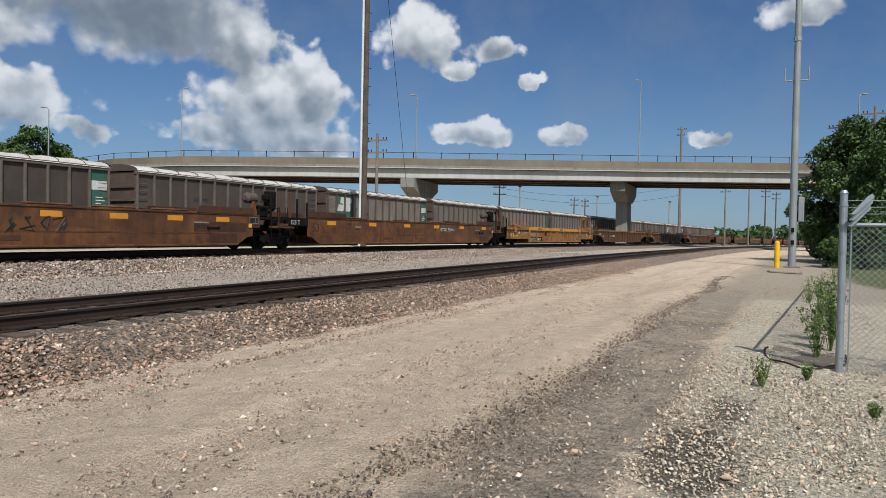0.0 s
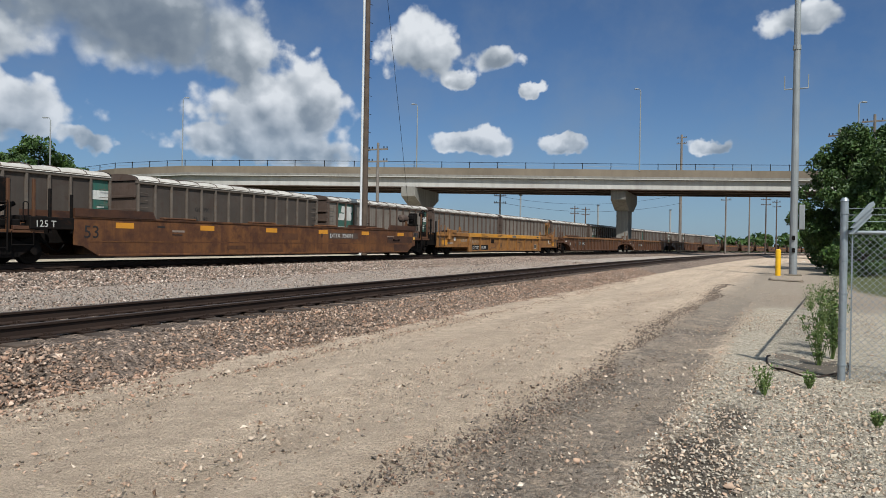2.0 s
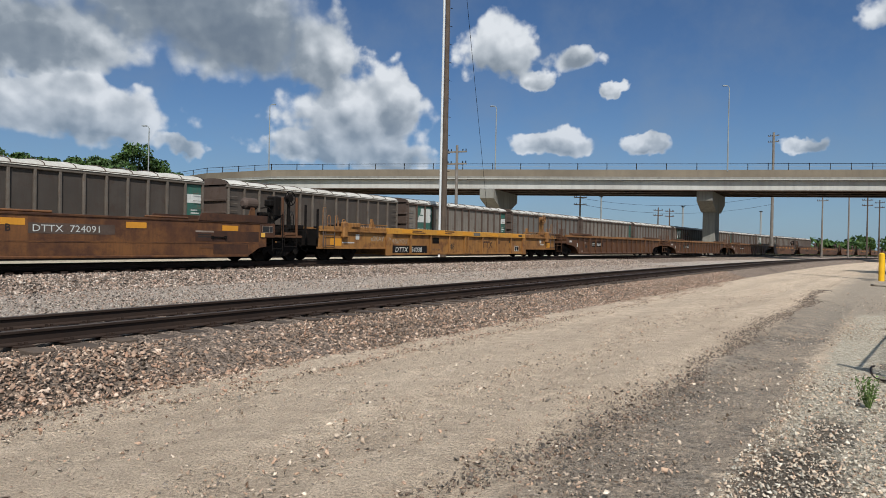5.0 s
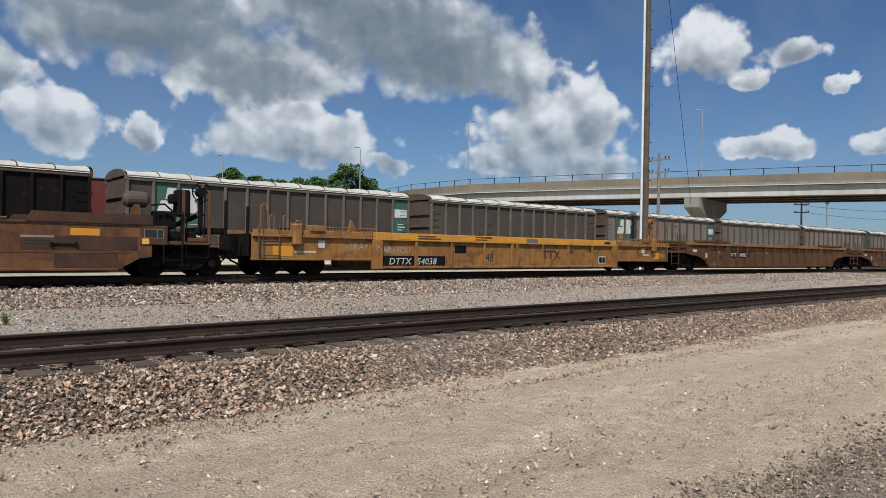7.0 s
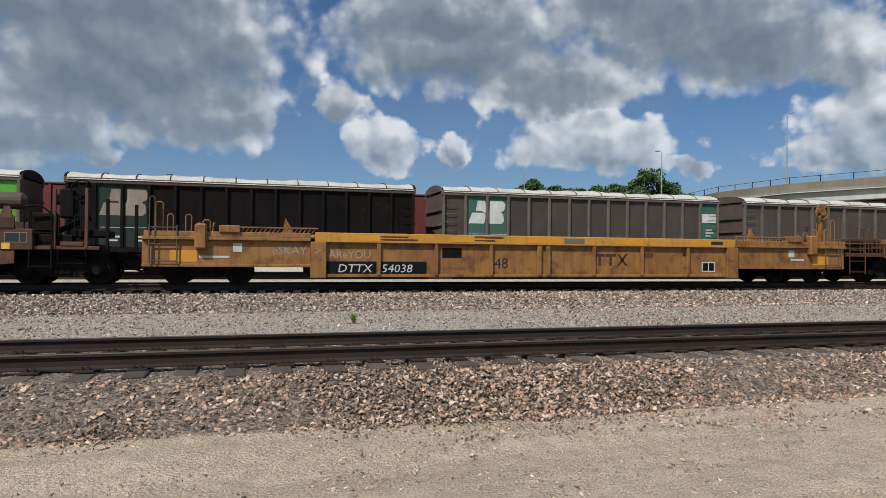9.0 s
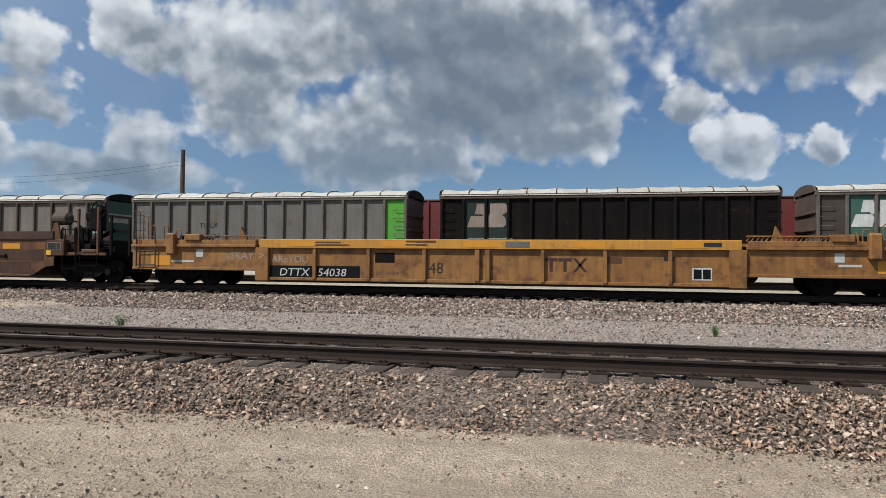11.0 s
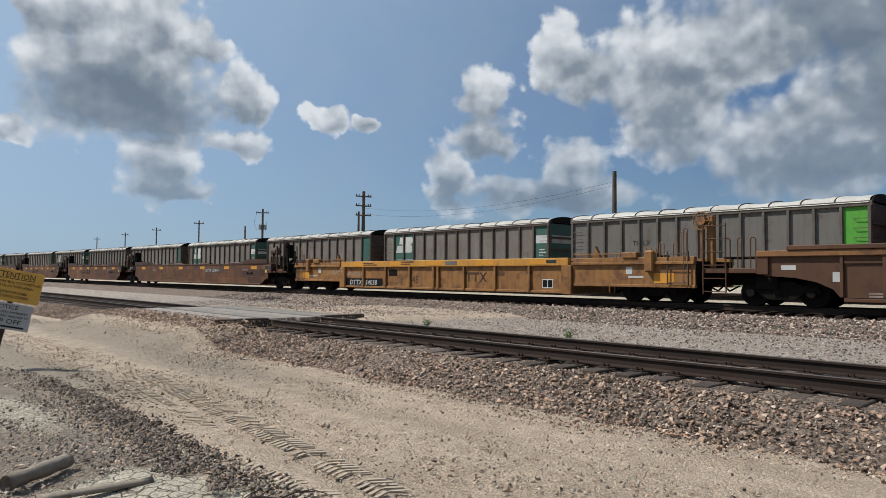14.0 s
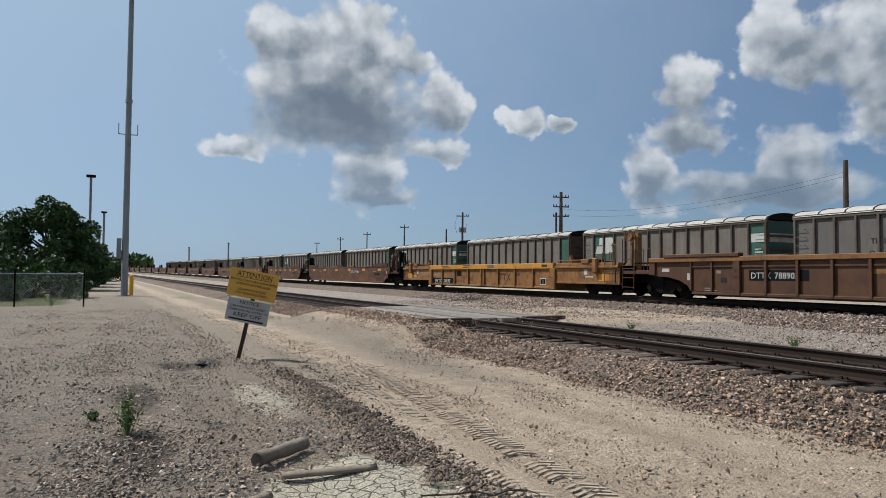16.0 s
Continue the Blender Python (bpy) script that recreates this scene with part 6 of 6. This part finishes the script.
sagging_wire("guy_wire", (41.5, 26.9, 29.0), (69.8, 39.0, 1.0), 0.0, 0.018, "thin guy wire running down from the mast")
p1, p2 = polar(123.26, 54), polar(143.86, 84)
for k in range(2):
    sagging_wire("power_line", (p1[0], p1[1], EYE_Z + 54 * math.tan(radians(7.4 - 0.3 * k))), (p2[0], p2[1], EYE_Z + 84 * math.tan(radians(5.2 - 0.5 * k))), 1.1, 0.008, "thin sagging power line between the poles")
p1, p2 = polar(22, 112), polar(7.67, 128)
for k in range(2):
    sagging_wire("power_line", (p1[0], p1[1], EYE_Z + 112 * math.tan(radians(4.2 - 0.5 * k))), (p2[0], p2[1], EYE_Z + 128 * math.tan(radians(4.4 - 0.7 * k))), 1.5, 0.02, "thin sagging power line under the overpass")


# ------------------------------------------------------------------ trees and weeds
def leaf_mesh(name, spots, size, seed, material):
    """Many small folded leaves; spots: (centre, radius, count)."""
    rng = np.random.default_rng(seed)
    cs = []
    for (c, r, n) in spots:
        d = rng.normal(size=(n, 3))
        d /= np.linalg.norm(d, axis=1)[:, None]
        rad = r * rng.uniform(0.55, 1.08, n) ** 0.7
        cs.append(np.asarray(c) + d * rad[:, None] * np.array([1, 1, 0.8]))
    c = np.concatenate(cs)
    n = len(c)
    a = rng.normal(size=(n, 3))
    a /= np.linalg.norm(a, axis=1)[:, None]
    b = np.cross(a, rng.normal(size=(n, 3)))
    b /= np.linalg.norm(b, axis=1)[:, None]
    up = np.cross(a, b)
    s = size * rng.uniform(0.6, 1.3, n)[:, None]
    v = np.stack([c - a * s, c + b * s * 0.55 + up * s * 0.15, c + a * s, c - b * s * 0.55 + up * s * 0.15], 1)
    idx = np.arange(n * 4).reshape(n, 4)
    tri = np.concatenate([idx[:, [0, 1, 2]], idx[:, [0, 2, 3]]], 1).ravel()
    me = bpy.data.meshes.new(name)
    me.vertices.add(n * 4), me.loops.add(len(tri)), me.polygons.add(len(tri) // 3)
    me.vertices.foreach_set("co", v.ravel().astype(np.float32))
    me.loops.foreach_set("vertex_index", tri.astype(np.int32))
    me.polygons.foreach_set("loop_start", np.arange(0, len(tri), 3, dtype=np.int32))
    me.update(calc_edges=True)
    me.materials.append(material)
    return me


def tree(x, y, height, width, seed, label, n_clumps=60, leaves=220, size=0.16, low=0.12, group="trees"):
    rng = random.Random(seed)
    t = thing("tree", label, "tree", pose(x, y, grade(x) - 0.2), group)
    bm = bmesh.new()
    rod(bm, (0, 0, 0), (0.1, 0.05, height * 0.5), width * 0.035 + 0.1, width * 0.018 + 0.04, n=9)
    spots = []
    for k in range(n_clumps):
        a = rng.uniform(0, 6.283)
        u = rng.uniform(low, 1.0)
        prof = math.sin(math.pi * min(1.0, 0.16 + 0.84 * u) ** 0.8) ** 0.6
        r = width / 2 * prof * math.sqrt(rng.uniform(0.25, 1.0))
        c = (r * math.cos(a), r * math.sin(a), height * (0.05 + 0.9 * u) + rng.uniform(-0.05, 0.05) * height)
        spots.append((c, width * rng.uniform(0.07, 0.15), leaves))
        if k % 4 == 0:
            rod(bm, (0.05, 0.02, height * min(0.48, 0.15 + 0.4 * u)), c, width * 0.012 + 0.02, 0.02, n=5)
    part("trunk", bm, M["bark"], t)
    part("crown", leaf_mesh("crown", spots, size, seed, M["leaf"]), None, t, "dense green leaves")
    return t


tree(57, -4.2, 10.2, 7.6, 21, "large dense green tree behind the fence", 120, 420, 0.13, 0.0)
tree(52, -7.2, 9.6, 8.0, 22, "dense green tree behind the fence", 120, 400, 0.13, 0.0)
tree(50, -12.5, 9.4, 9.0, 23, "dense green tree behind the fence", 80, 220, 0.18, 0.0)
tree(46, -3.8, 3.6, 4.0, 24, "low green bush at the foot of the trees", 40, 200, 0.13, 0.0)
tree(70, -9, 13.0, 10.0, 25, "tall green tree behind the overpass", 70, 200, 0.22, 0.1)
tree(-70, -4.2, 8.2, 8.8, 31, "broad dark green tree beside the road", 90, 240, 0.18, 0.0)
tree(-84, -2.6, 6.4, 7.0, 32, "dark green tree further along the road", 60, 200, 0.2, 0.0)
tree(-100, -2.5, 6.0, 9.0, 33, "dark green tree further along the road", 50, 180, 0.22, 0.0)
tree(-62, -10.0, 4.6, 9.0, 34, "low green bushes behind the fence", 60, 200, 0.15, 0.0)
tree(-50, -2.6, 2.6, 4.0, 35, "light green bush by the fence", 36, 180, 0.12, 0.0)
tree(-46, -5.5, 1.7, 4.0, 36, "pale green bush by the fence", 30, 160, 0.10, 0.0)
tree(-125, -3.0, 6.0, 12.0, 37, "dark green tree far along the road", 50, 160, 0.26, 0.0)
for k, (az, d, hh, w) in enumerate(((57.6, 120, 16.2, 13), (55.8, 124, 14.2, 11), (59.6, 124, 14.8, 12), (61.5, 122, 14.0, 11), (63.3, 124, 14.2, 11), (65.0, 122, 14.3, 11), (66.8, 122, 15.0, 11), (54.6, 128, 13.0, 9), (-9, 110, 14, 16))):
    px, py = polar(az, d)
    tree(px, py, hh, w, 50 + k, "round dark green tree beyond the yard", 60, 230, 0.27, 0.15)


def far_woods():
    """A low wooded ridge round the horizon, as one sheet of crowns."""
    spots = []
    rng = random.Random(9)
    for az0, az1, d, hh, n in ((-14, 6, 900, 22, 90), (6, 60, 1500, 9, 60), (60, 176, 1600, 6, 90), (176, 200, 500, 7, 60)):
        for k in range(n):
            a = radians(rng.uniform(az0, az1))
            r = d * rng.uniform(0.9, 1.1)
            u = rng.random()
            spots.append(((r * math.cos(a), r * math.sin(a), hh * u * (1.0 if az0 != -14 else 0.4 + 0.6 * math.sin(math.pi * (math.degrees(a) + 14) / 20))), d * 0.011, 60))
    me = leaf_mesh("far_woods", spots, 3.2, 77, M["leaf"])
    tagged(new("far_woods", me), "hazy line of woods along the horizon", "trees", kind="stuff")


far_woods()


def weed(x, y, h, w, seed, n=120):
    t = thing("weed", "scraggy green weed growing in the gravel", "plant", pose(x, y, grade(x) + lay(y, x)), "weeds")
    rng = random.Random(seed)
    bm = bmesh.new()
    spots = []
    for k in range(16):
        a = rng.uniform(0, 6.283)
        tip = (w / 2 * math.cos(a) * rng.random(), w / 2 * math.sin(a) * rng.random(), h * rng.uniform(0.5, 1))
        rod(bm, (0.1 * tip[0], 0.1 * tip[1], -0.02), tip, 0.005, 0.003, n=4)
        for j in range(3):
            f = 0.4 + 0.3 * j
            spots.append(((tip[0] * f, tip[1] * f, tip[2] * f), w * 0.13, max(5, n // 22)))
    tagged(part("stem", bm, M["weed"], t), kind="stuff")
    tagged(part("leaves", leaf_mesh("leaves", spots, 0.014 + 0.014 * h, seed, M["weed"]), None, t), kind="stuff")


for k, (x, y, h, w, n) in enumerate(((8.55, 0.35, 0.32, 0.5, 160), (11.6, 0.05, 1.25, 0.8, 700), (12.6, 0.2, 1.0, 0.9, 600), (10.9, 0.25, 0.6, 0.6, 300), (14.5, -0.1, 1.1, 1.0, 500), (16.5, 0.0, 0.9, 1.1, 400), (10.3, -0.9, 0.7, 0.5, 200), (10.8, -1.5, 0.5, 0.6, 200), (9.2, -0.1, 0.2, 0.2, 60), (7.6, -0.6, 0.15, 0.2, 50), (5.0, -0.95, 0.18, 0.25, 60),
                                     (12.2, -1.2, 0.8, 0.9, 300), (20, -0.4, 0.8, 1.2, 300), (24, -0.8, 0.8, 1.4, 300), (-7.9, 0.42, 0.42, 0.5, 220), (-8.8, 0.1, 0.1, 0.2, 40), (2.2, 14.2, 0.2, 0.3, 30), (-9.5, 12.6, 0.22, 0.35, 30), (-14, 12.4, 0.2, 0.3, 30), (30, -1.5, 0.9, 1.6, 300), (34, -2.2, 1.0, 1.8, 300), (-38, -2.0, 0.9, 1.8, 300), (-40, -4.6, 1.0, 2.2, 300), (-44, -1.0, 0.7, 1.5, 250))):
    weed(x, y - 0.5 if 10 < x < 18 else y, h * (0.8 if n > 250 else 1.0), w * (0.55 if n > 250 else 0.8), 200 + k, int(n * (0.45 if n > 250 else 0.8)))


# ------------------------------------------------------------------ fences
def chain_link(a, b, z0, z1, step=0.075, r=0.0026):
    """Woven wire between two points: slanting wires both ways, as one mesh of thin three-sided rods."""
    a, b = Vector(a), Vector(b)
    L = (b - a).length
    d = (b - a) / L
    out = Vector((-d.y, d.x, 0))
    h = z1 - z0
    vs, fs = [], []

    def wire_seg(p, q):
        k = len(vs)
        t = (q - p).normalized()
        n1 = out * r
        n2 = t.cross(out) * r
        for e in (p, q):
            vs.extend((e + n1, e - 0.5 * n1 + n2 * 0.87, e - 0.5 * n1 - n2 * 0.87))
        for j in range(3):
            m = (j + 1) % 3
            fs.append((k + j, k + m, k + 3 + m, k + 3 + j))
    k = -int(h / step) - 1
    while k * step < L:
        for s in (1, -1):
            u0, u1 = k * step, k * step + h
            lo, hi = max(0, u0), min(L, u1)
            if hi > lo:
                za, zb = lo - u0, hi - u0
                if s < 0:
                    za, zb = h - za, h - zb
                wire_seg(a + d * lo + Vector((0, 0, z0 + za)), a + d * hi + Vector((0, 0, z0 + zb)))
        k += 1
    me = bpy.data.meshes.new("mesh_panel")
    me.from_pydata([tuple(v) for v in vs], [], fs)
    me.materials.append(M["galv"])
    return me


def corner_fence():
    z = grade(9.9)
    f = thing("chain_link_fence", "galvanised chain-link fence with a stout corner post and barbed-wire arms", "fence", pose(9.93, -0.46, z))
    bm = R(((0, 0, -0.3), (0, 0, 2.18), 0.043), n=16)
    rod(bm, (0, 0, 2.18), (0, 0, 2.22), 0.05, 0.03, n=16)
    for k in (0.18, 0.62, 1.05, 1.45, 1.80, 2.02):
        rod(bm, (0, 0, k), (0, 0, k + 0.022), 0.05, n=16)
    part("corner_post", bm, M["galv"], f, "round galvanised corner post with tension bands", smooth=False)
    part("tension_bar", B((0.04, 0.055, -0.1, -0.085, 0.02, 1.8)), M["galv"], f)
    part("top_rail", R(((0, 0, 1.80), (0.35, -6.5, 1.80), 0.022), n=12), M["galv"], f)
    part("top_rail", R(((0, 0, 1.80), (14.0, -0.9, 1.80), 0.022), n=12), M["galv"], f)
    part("mesh_panel", chain_link((0, -0.05, 0), (0.35, -6.5, 0), 0.03, 1.83), None, f, "woven diamond wire mesh")
    part("mesh_panel", chain_link((0.05, 0, 0), (9.0, -0.6, 0), 0.03, 1.83, step=0.1), None, f, "woven diamond wire mesh")
    for k in range(1, 6):
        part("line_post", R(((2.8 * k, -0.18 * k, -0.2), (2.8 * k, -0.18 * k, 1.85), 0.03), n=10), M["galv"], f)
    for k in range(3):
        bm = bmesh.new()
        s = 0.07 * k
        prism(bm, [(0.02, 1.78 + s), (0.07, 1.78 + s), (0.27, 2.0 + s * 0.9), (0.25, 2.04 + s * 0.9), (0.2, 2.01 + s * 0.9)], -0.1 - 0.04 * k, -0.075 - 0.04 * k)
        part("barbed_wire_arm", bm, M["galv"], f, at=pose(0, 0, 0, 0, 0, -75))
        part("barbed_wire", R(((0, 0, 1.93 + 0.08 * k), (0.35, -6.5, 1.93 + 0.09 * k), 0.004), n=4), M["galv"], f)
    # a fallen length of mesh that lies in a curl
    cu = bpy.data.curves.new("loose_wire", "CURVE")
    cu.dimensions, cu.bevel_depth = "3D", 0.012
    s = cu.splines.new("POLY")
    s.points.add(20)
    for k in range(21):
        a = 1.2 + 3.6 * k / 20
        s.points[k].co = (1.1 + 1.15 * math.cos(a), 0.35 + 0.5 * math.sin(a), 0.03 + 0.02 * math.sin(k), 1)
    cu.materials.append(M["rail"])
    w = new("loose_wire", cu)
    w.parent = f
    part("apron", B((0.25, 2.6, -0.05, 0.75, -0.02, 0.02)), M["concrete"], f, "rough grey slab at the foot of the post")


corner_fence()


def road_fence():
    z = grade(-36.5)
    f = thing("chain_link_fence", "low rusty wire fence in front of bushes", "fence", pose(-37.0, 0, z))
    for y in (-0.6, -3.4, -6.2, -9.0):
        part("post", R(((0, y, -0.2), (0, y, 1.75), 0.035), n=10), M["dark_steel"], f)
    part("top_rail", R(((0, -0.6, 1.55), (0, -9.0, 1.55), 0.022), n=8), M["galv"], f)
    part("top_rail", R(((0, -0.6, 1.55), (-12, -1.2, 1.55), 0.022), n=8), M["galv"], f)
    part("mesh_panel", chain_link((0, -0.6, 0), (0, -9.0, 0), 0.03, 1.5, step=0.12, r=0.002), None, f)


road_fence()


# ------------------------------------------------------------------ sign, logs, rubbish
def warning_sign():
    x, y = -13.75, 2.5
    s = thing("warning_sign", "leaning steel post with a yellow attention sign above a white notice", "sign", pose(x, y, grade(x) - 0.02) @ pose(0, 0, 0, 0, 0, 68) @ pose(0, 0, 0, 3, 13, 0))
    post = B((-0.035, 0.035, 0.0, 0.03, -0.2, 1.45), (-0.035, -0.028, -0.015, 0.03, -0.2, 1.45), (0.028, 0.035, -0.015, 0.03, -0.2, 1.45))
    part("post", post, M["wood_pole"], s, "dark perforated steel channel post")
    bm = bmesh.new()
    for k in range(24):
        box(bm, -0.008, 0.008, -0.003, 0.0, 0.05 + k * 0.055, 0.07 + k * 0.055)
    part("post_holes", bm, M["ink"], s)
    a = part("panel", B((-0.46, 0.46, -0.024, -0.018, 1.20, 1.73), bevel=0.002), M["sign_yellow"], s, "yellow sign plate with black words", at=pose(0, 0, 0, 0, -2, 0))
    lines = (("ATTENTION", 0.135, 1.595, 0.66), ("REMOTE CONTROL LOCOMOTIVES", 0.062, 1.50, 0.86), ("OPERATE IN THIS AREA", 0.062, 1.43, 0.66), ("LOCOMOTIVE CABS", 0.062, 1.33, 0.52), ("MAY BE UNOCCUPIED", 0.062, 1.26, 0.58))
    for text, size, z, width in lines:
        ob = lettering(text, size, M["ink"], a, on_side(-width / 2, -0.026, z))
        ob.data.transform(Matrix.Diagonal((width / max(0.01, ob.dimensions.x), 1, 1, 1)))
    part("underline", B((-0.33, 0.33, -0.027, -0.024, 1.575, 1.583)), M["ink"], a)
    b = part("panel", B((-0.40, 0.40, -0.024, -0.018, 0.73, 1.17), bevel=0.002), M["sign_white"], s, "white notice plate with black words", at=pose(0, 0, 0, 0, -2, 0))
    for text, size, z, width in (("NOTICE", 0.095, 1.075, 0.36), ("THIS IS PRIVATE PROPERTY", 0.055, 1.0, 0.70), ("TRESPASSERS ARE WARNED TO", 0.055, 0.935, 0.74), ("KEEP OFF", 0.11, 0.83, 0.52)):
        ob = lettering(text, size, M["ink"], b, on_side(-width / 2, -0.026, z))
        ob.data.transform(Matrix.Diagonal((width / max(0.01, ob.dimensions.x), 1, 1, 1)))
    part("bar", B((-0.33, 0.33, -0.027, -0.024, 0.765, 0.795)), M["ink"], b)


warning_sign()


def fallen_log(x, y, rz, length, r, label, square=False):
    bm = bmesh.new()
    n = 14
    rings = []
    rng = random.Random(int(length * 100))
    for k in range(9):
        u = -length / 2 + length * k / 8
        rr = r * (1 + 0.06 * math.sin(k * 1.7))
        rings.append([bm.verts.new((u, rr * math.cos(6.283 * j / n) * (1 + rng.uniform(-0.06, 0.06)), rr * (0.6 if square else 1) * math.sin(6.283 * j / n) * (1 + rng.uniform(-0.06, 0.06)))) for j in range(n)])
    for k in range(8):
        for j in range(n):
            bm.faces.new((rings[k][j], rings[k][(j + 1) % n], rings[k + 1][(j + 1) % n], rings[k + 1][j]))
    for ring, sgn in ((rings[0], 1), (rings[-1], -1)):
        c = [bm.verts.new((v.co.x + sgn * 0.05, v.co.y * 0.6, v.co.z * 0.6)) for v in ring]
        for j in range(n):
            bm.faces.new((ring[j], ring[(j + 1) % n], c[(j + 1) % n], c[j]))
        bm.faces.new(c)
    bmesh.ops.recalc_face_normals(bm, faces=bm.faces)
    ob = tagged(new("log", mesh_of(bm, "log", M["log"], True)), label, "log")
    ob.matrix_basis = pose(x, y, grade(x) + lay(y, x) + r * (0.45 if square else 0.8), 0, 0, rz)
    return ob


fallen_log(-6.45, 1.62, 128, 0.66, 0.06, "short weathered hollow log lying on the gravel")
fallen_log(-5.75, 1.85, 84, 0.78, 0.045, "grey weathered timber half sunk in the ground", True)
fallen_log(-5.3, 1.15, 120, 0.3, 0.04, "broken end of a weathered stick", True)
fallen_log(36.0, 0.2, 60, 1.6, 0.1, "dark timber lying by the mast", True)
rubbish = thing("rubbish", "torn black plastic rubbish in a hollow", "rubbish", pose(-13.3, 1.75, grade(-13.3) - 0.02))
for k in range(7):
    bm = bmesh.new()
    bmesh.ops.create_icosphere(bm, subdivisions=2, radius=random.uniform(0.035, 0.08), matrix=Matrix.Diagonal((1.5, 1, 0.45, 1)))
    for v in bm.verts:
        v.co *= random.uniform(0.7, 1.25)
    part("scrap", bm, M["rubbish"], rubbish, at=pose(random.uniform(-0.3, 0.3), random.uniform(-0.18, 0.18), random.uniform(0.0, 0.05), random.uniform(-30, 30), random.uniform(-30, 30), random.uniform(0, 180)))


def twig(x, y, rz, length, seed):
    """A dry branch with a few side shoots, lying on the ground."""
    r = random.Random(seed)
    t = thing("twig", "thin dry brown twig lying on the gravel", "twig", pose(x, y, grade(x) + lay(y, x) + 0.03, 0, 0, rz))
    pts = [(length * k / 6, r.uniform(-0.05, 0.05) * length, 0.02 + r.uniform(0, 0.03)) for k in range(7)]
    part("stem", tube(pts, 0.007, 5), M["wood_pole"], t)
    for k in (2, 3, 5):
        a = Vector(pts[k])
        way = r.choice((-1, 1))
        part("shoot", tube([a, a + Vector((0.12, 0.09 * way, 0.03)) * length, a + Vector((0.22, 0.20 * way, 0.01)) * length], 0.004, 4), M["wood_pole"], t)


twig(-4.75, 2.2, 75, 0.8, 1)
twig(-4.4, 2.75, 20, 0.6, 2)
twig(-4.6, 1.5, 95, 0.6, 3)


# pressed tyre marks: low slanting ridges of dust in two rows
def tyre_marks():
    bm = bmesh.new()
    for x0, y0, x1, y1 in ((-11.4, 4.25, -4.2, 3.45), (-11.2, 3.75, -4.3, 3.0)):
        d = Vector((x1 - x0, y1 - y0, 0))
        n = int(d.length / 0.085)
        yaw = math.degrees(math.atan2(d.y, d.x))
        for k in range(n):
            if random.random() < 0.25:
                continue
            p = Vector((x0, y0, 0)) + d * (k / n)
            for s in (-1, 1):
                m = pose(p.x, p.y, grade(p.x) + lay(p.y, p.x) + 0.004, 0, 0, yaw + s * 62)
                bmesh.ops.create_cube(bm, size=1, matrix=Matrix.Translation(Vector((-d.y, d.x, 0)).normalized() * s * 0.085) @ m @ Matrix.Diagonal((0.15, 0.034, random.uniform(0.006, 0.014), 1)))
    tagged(new("tyre_marks", mesh_of(bm, "tyre_marks", M["dust"])), "chevron tyre marks pressed into the dusty road", "tyre marks", kind="stuff")


tyre_marks()


# ------------------------------------------------------------------ what moves
def motions():
    times = [float(k) for k in range(17)]
    for car, place in TRAIN:
        walk(car, [(t, on_track(TRAIN_Y, lead(t) + place, TRAIN_Z)) for t in times])
    for w, dx in SPINNING:
        rows = []
        for k in range(241):
            t = k / 15.0
            rows.append((t, pose(dx, 0, 0.42, 0, math.degrees((lead(t) - lead(0)) / 0.42), 0)))
        walk(w, rows)


motions()
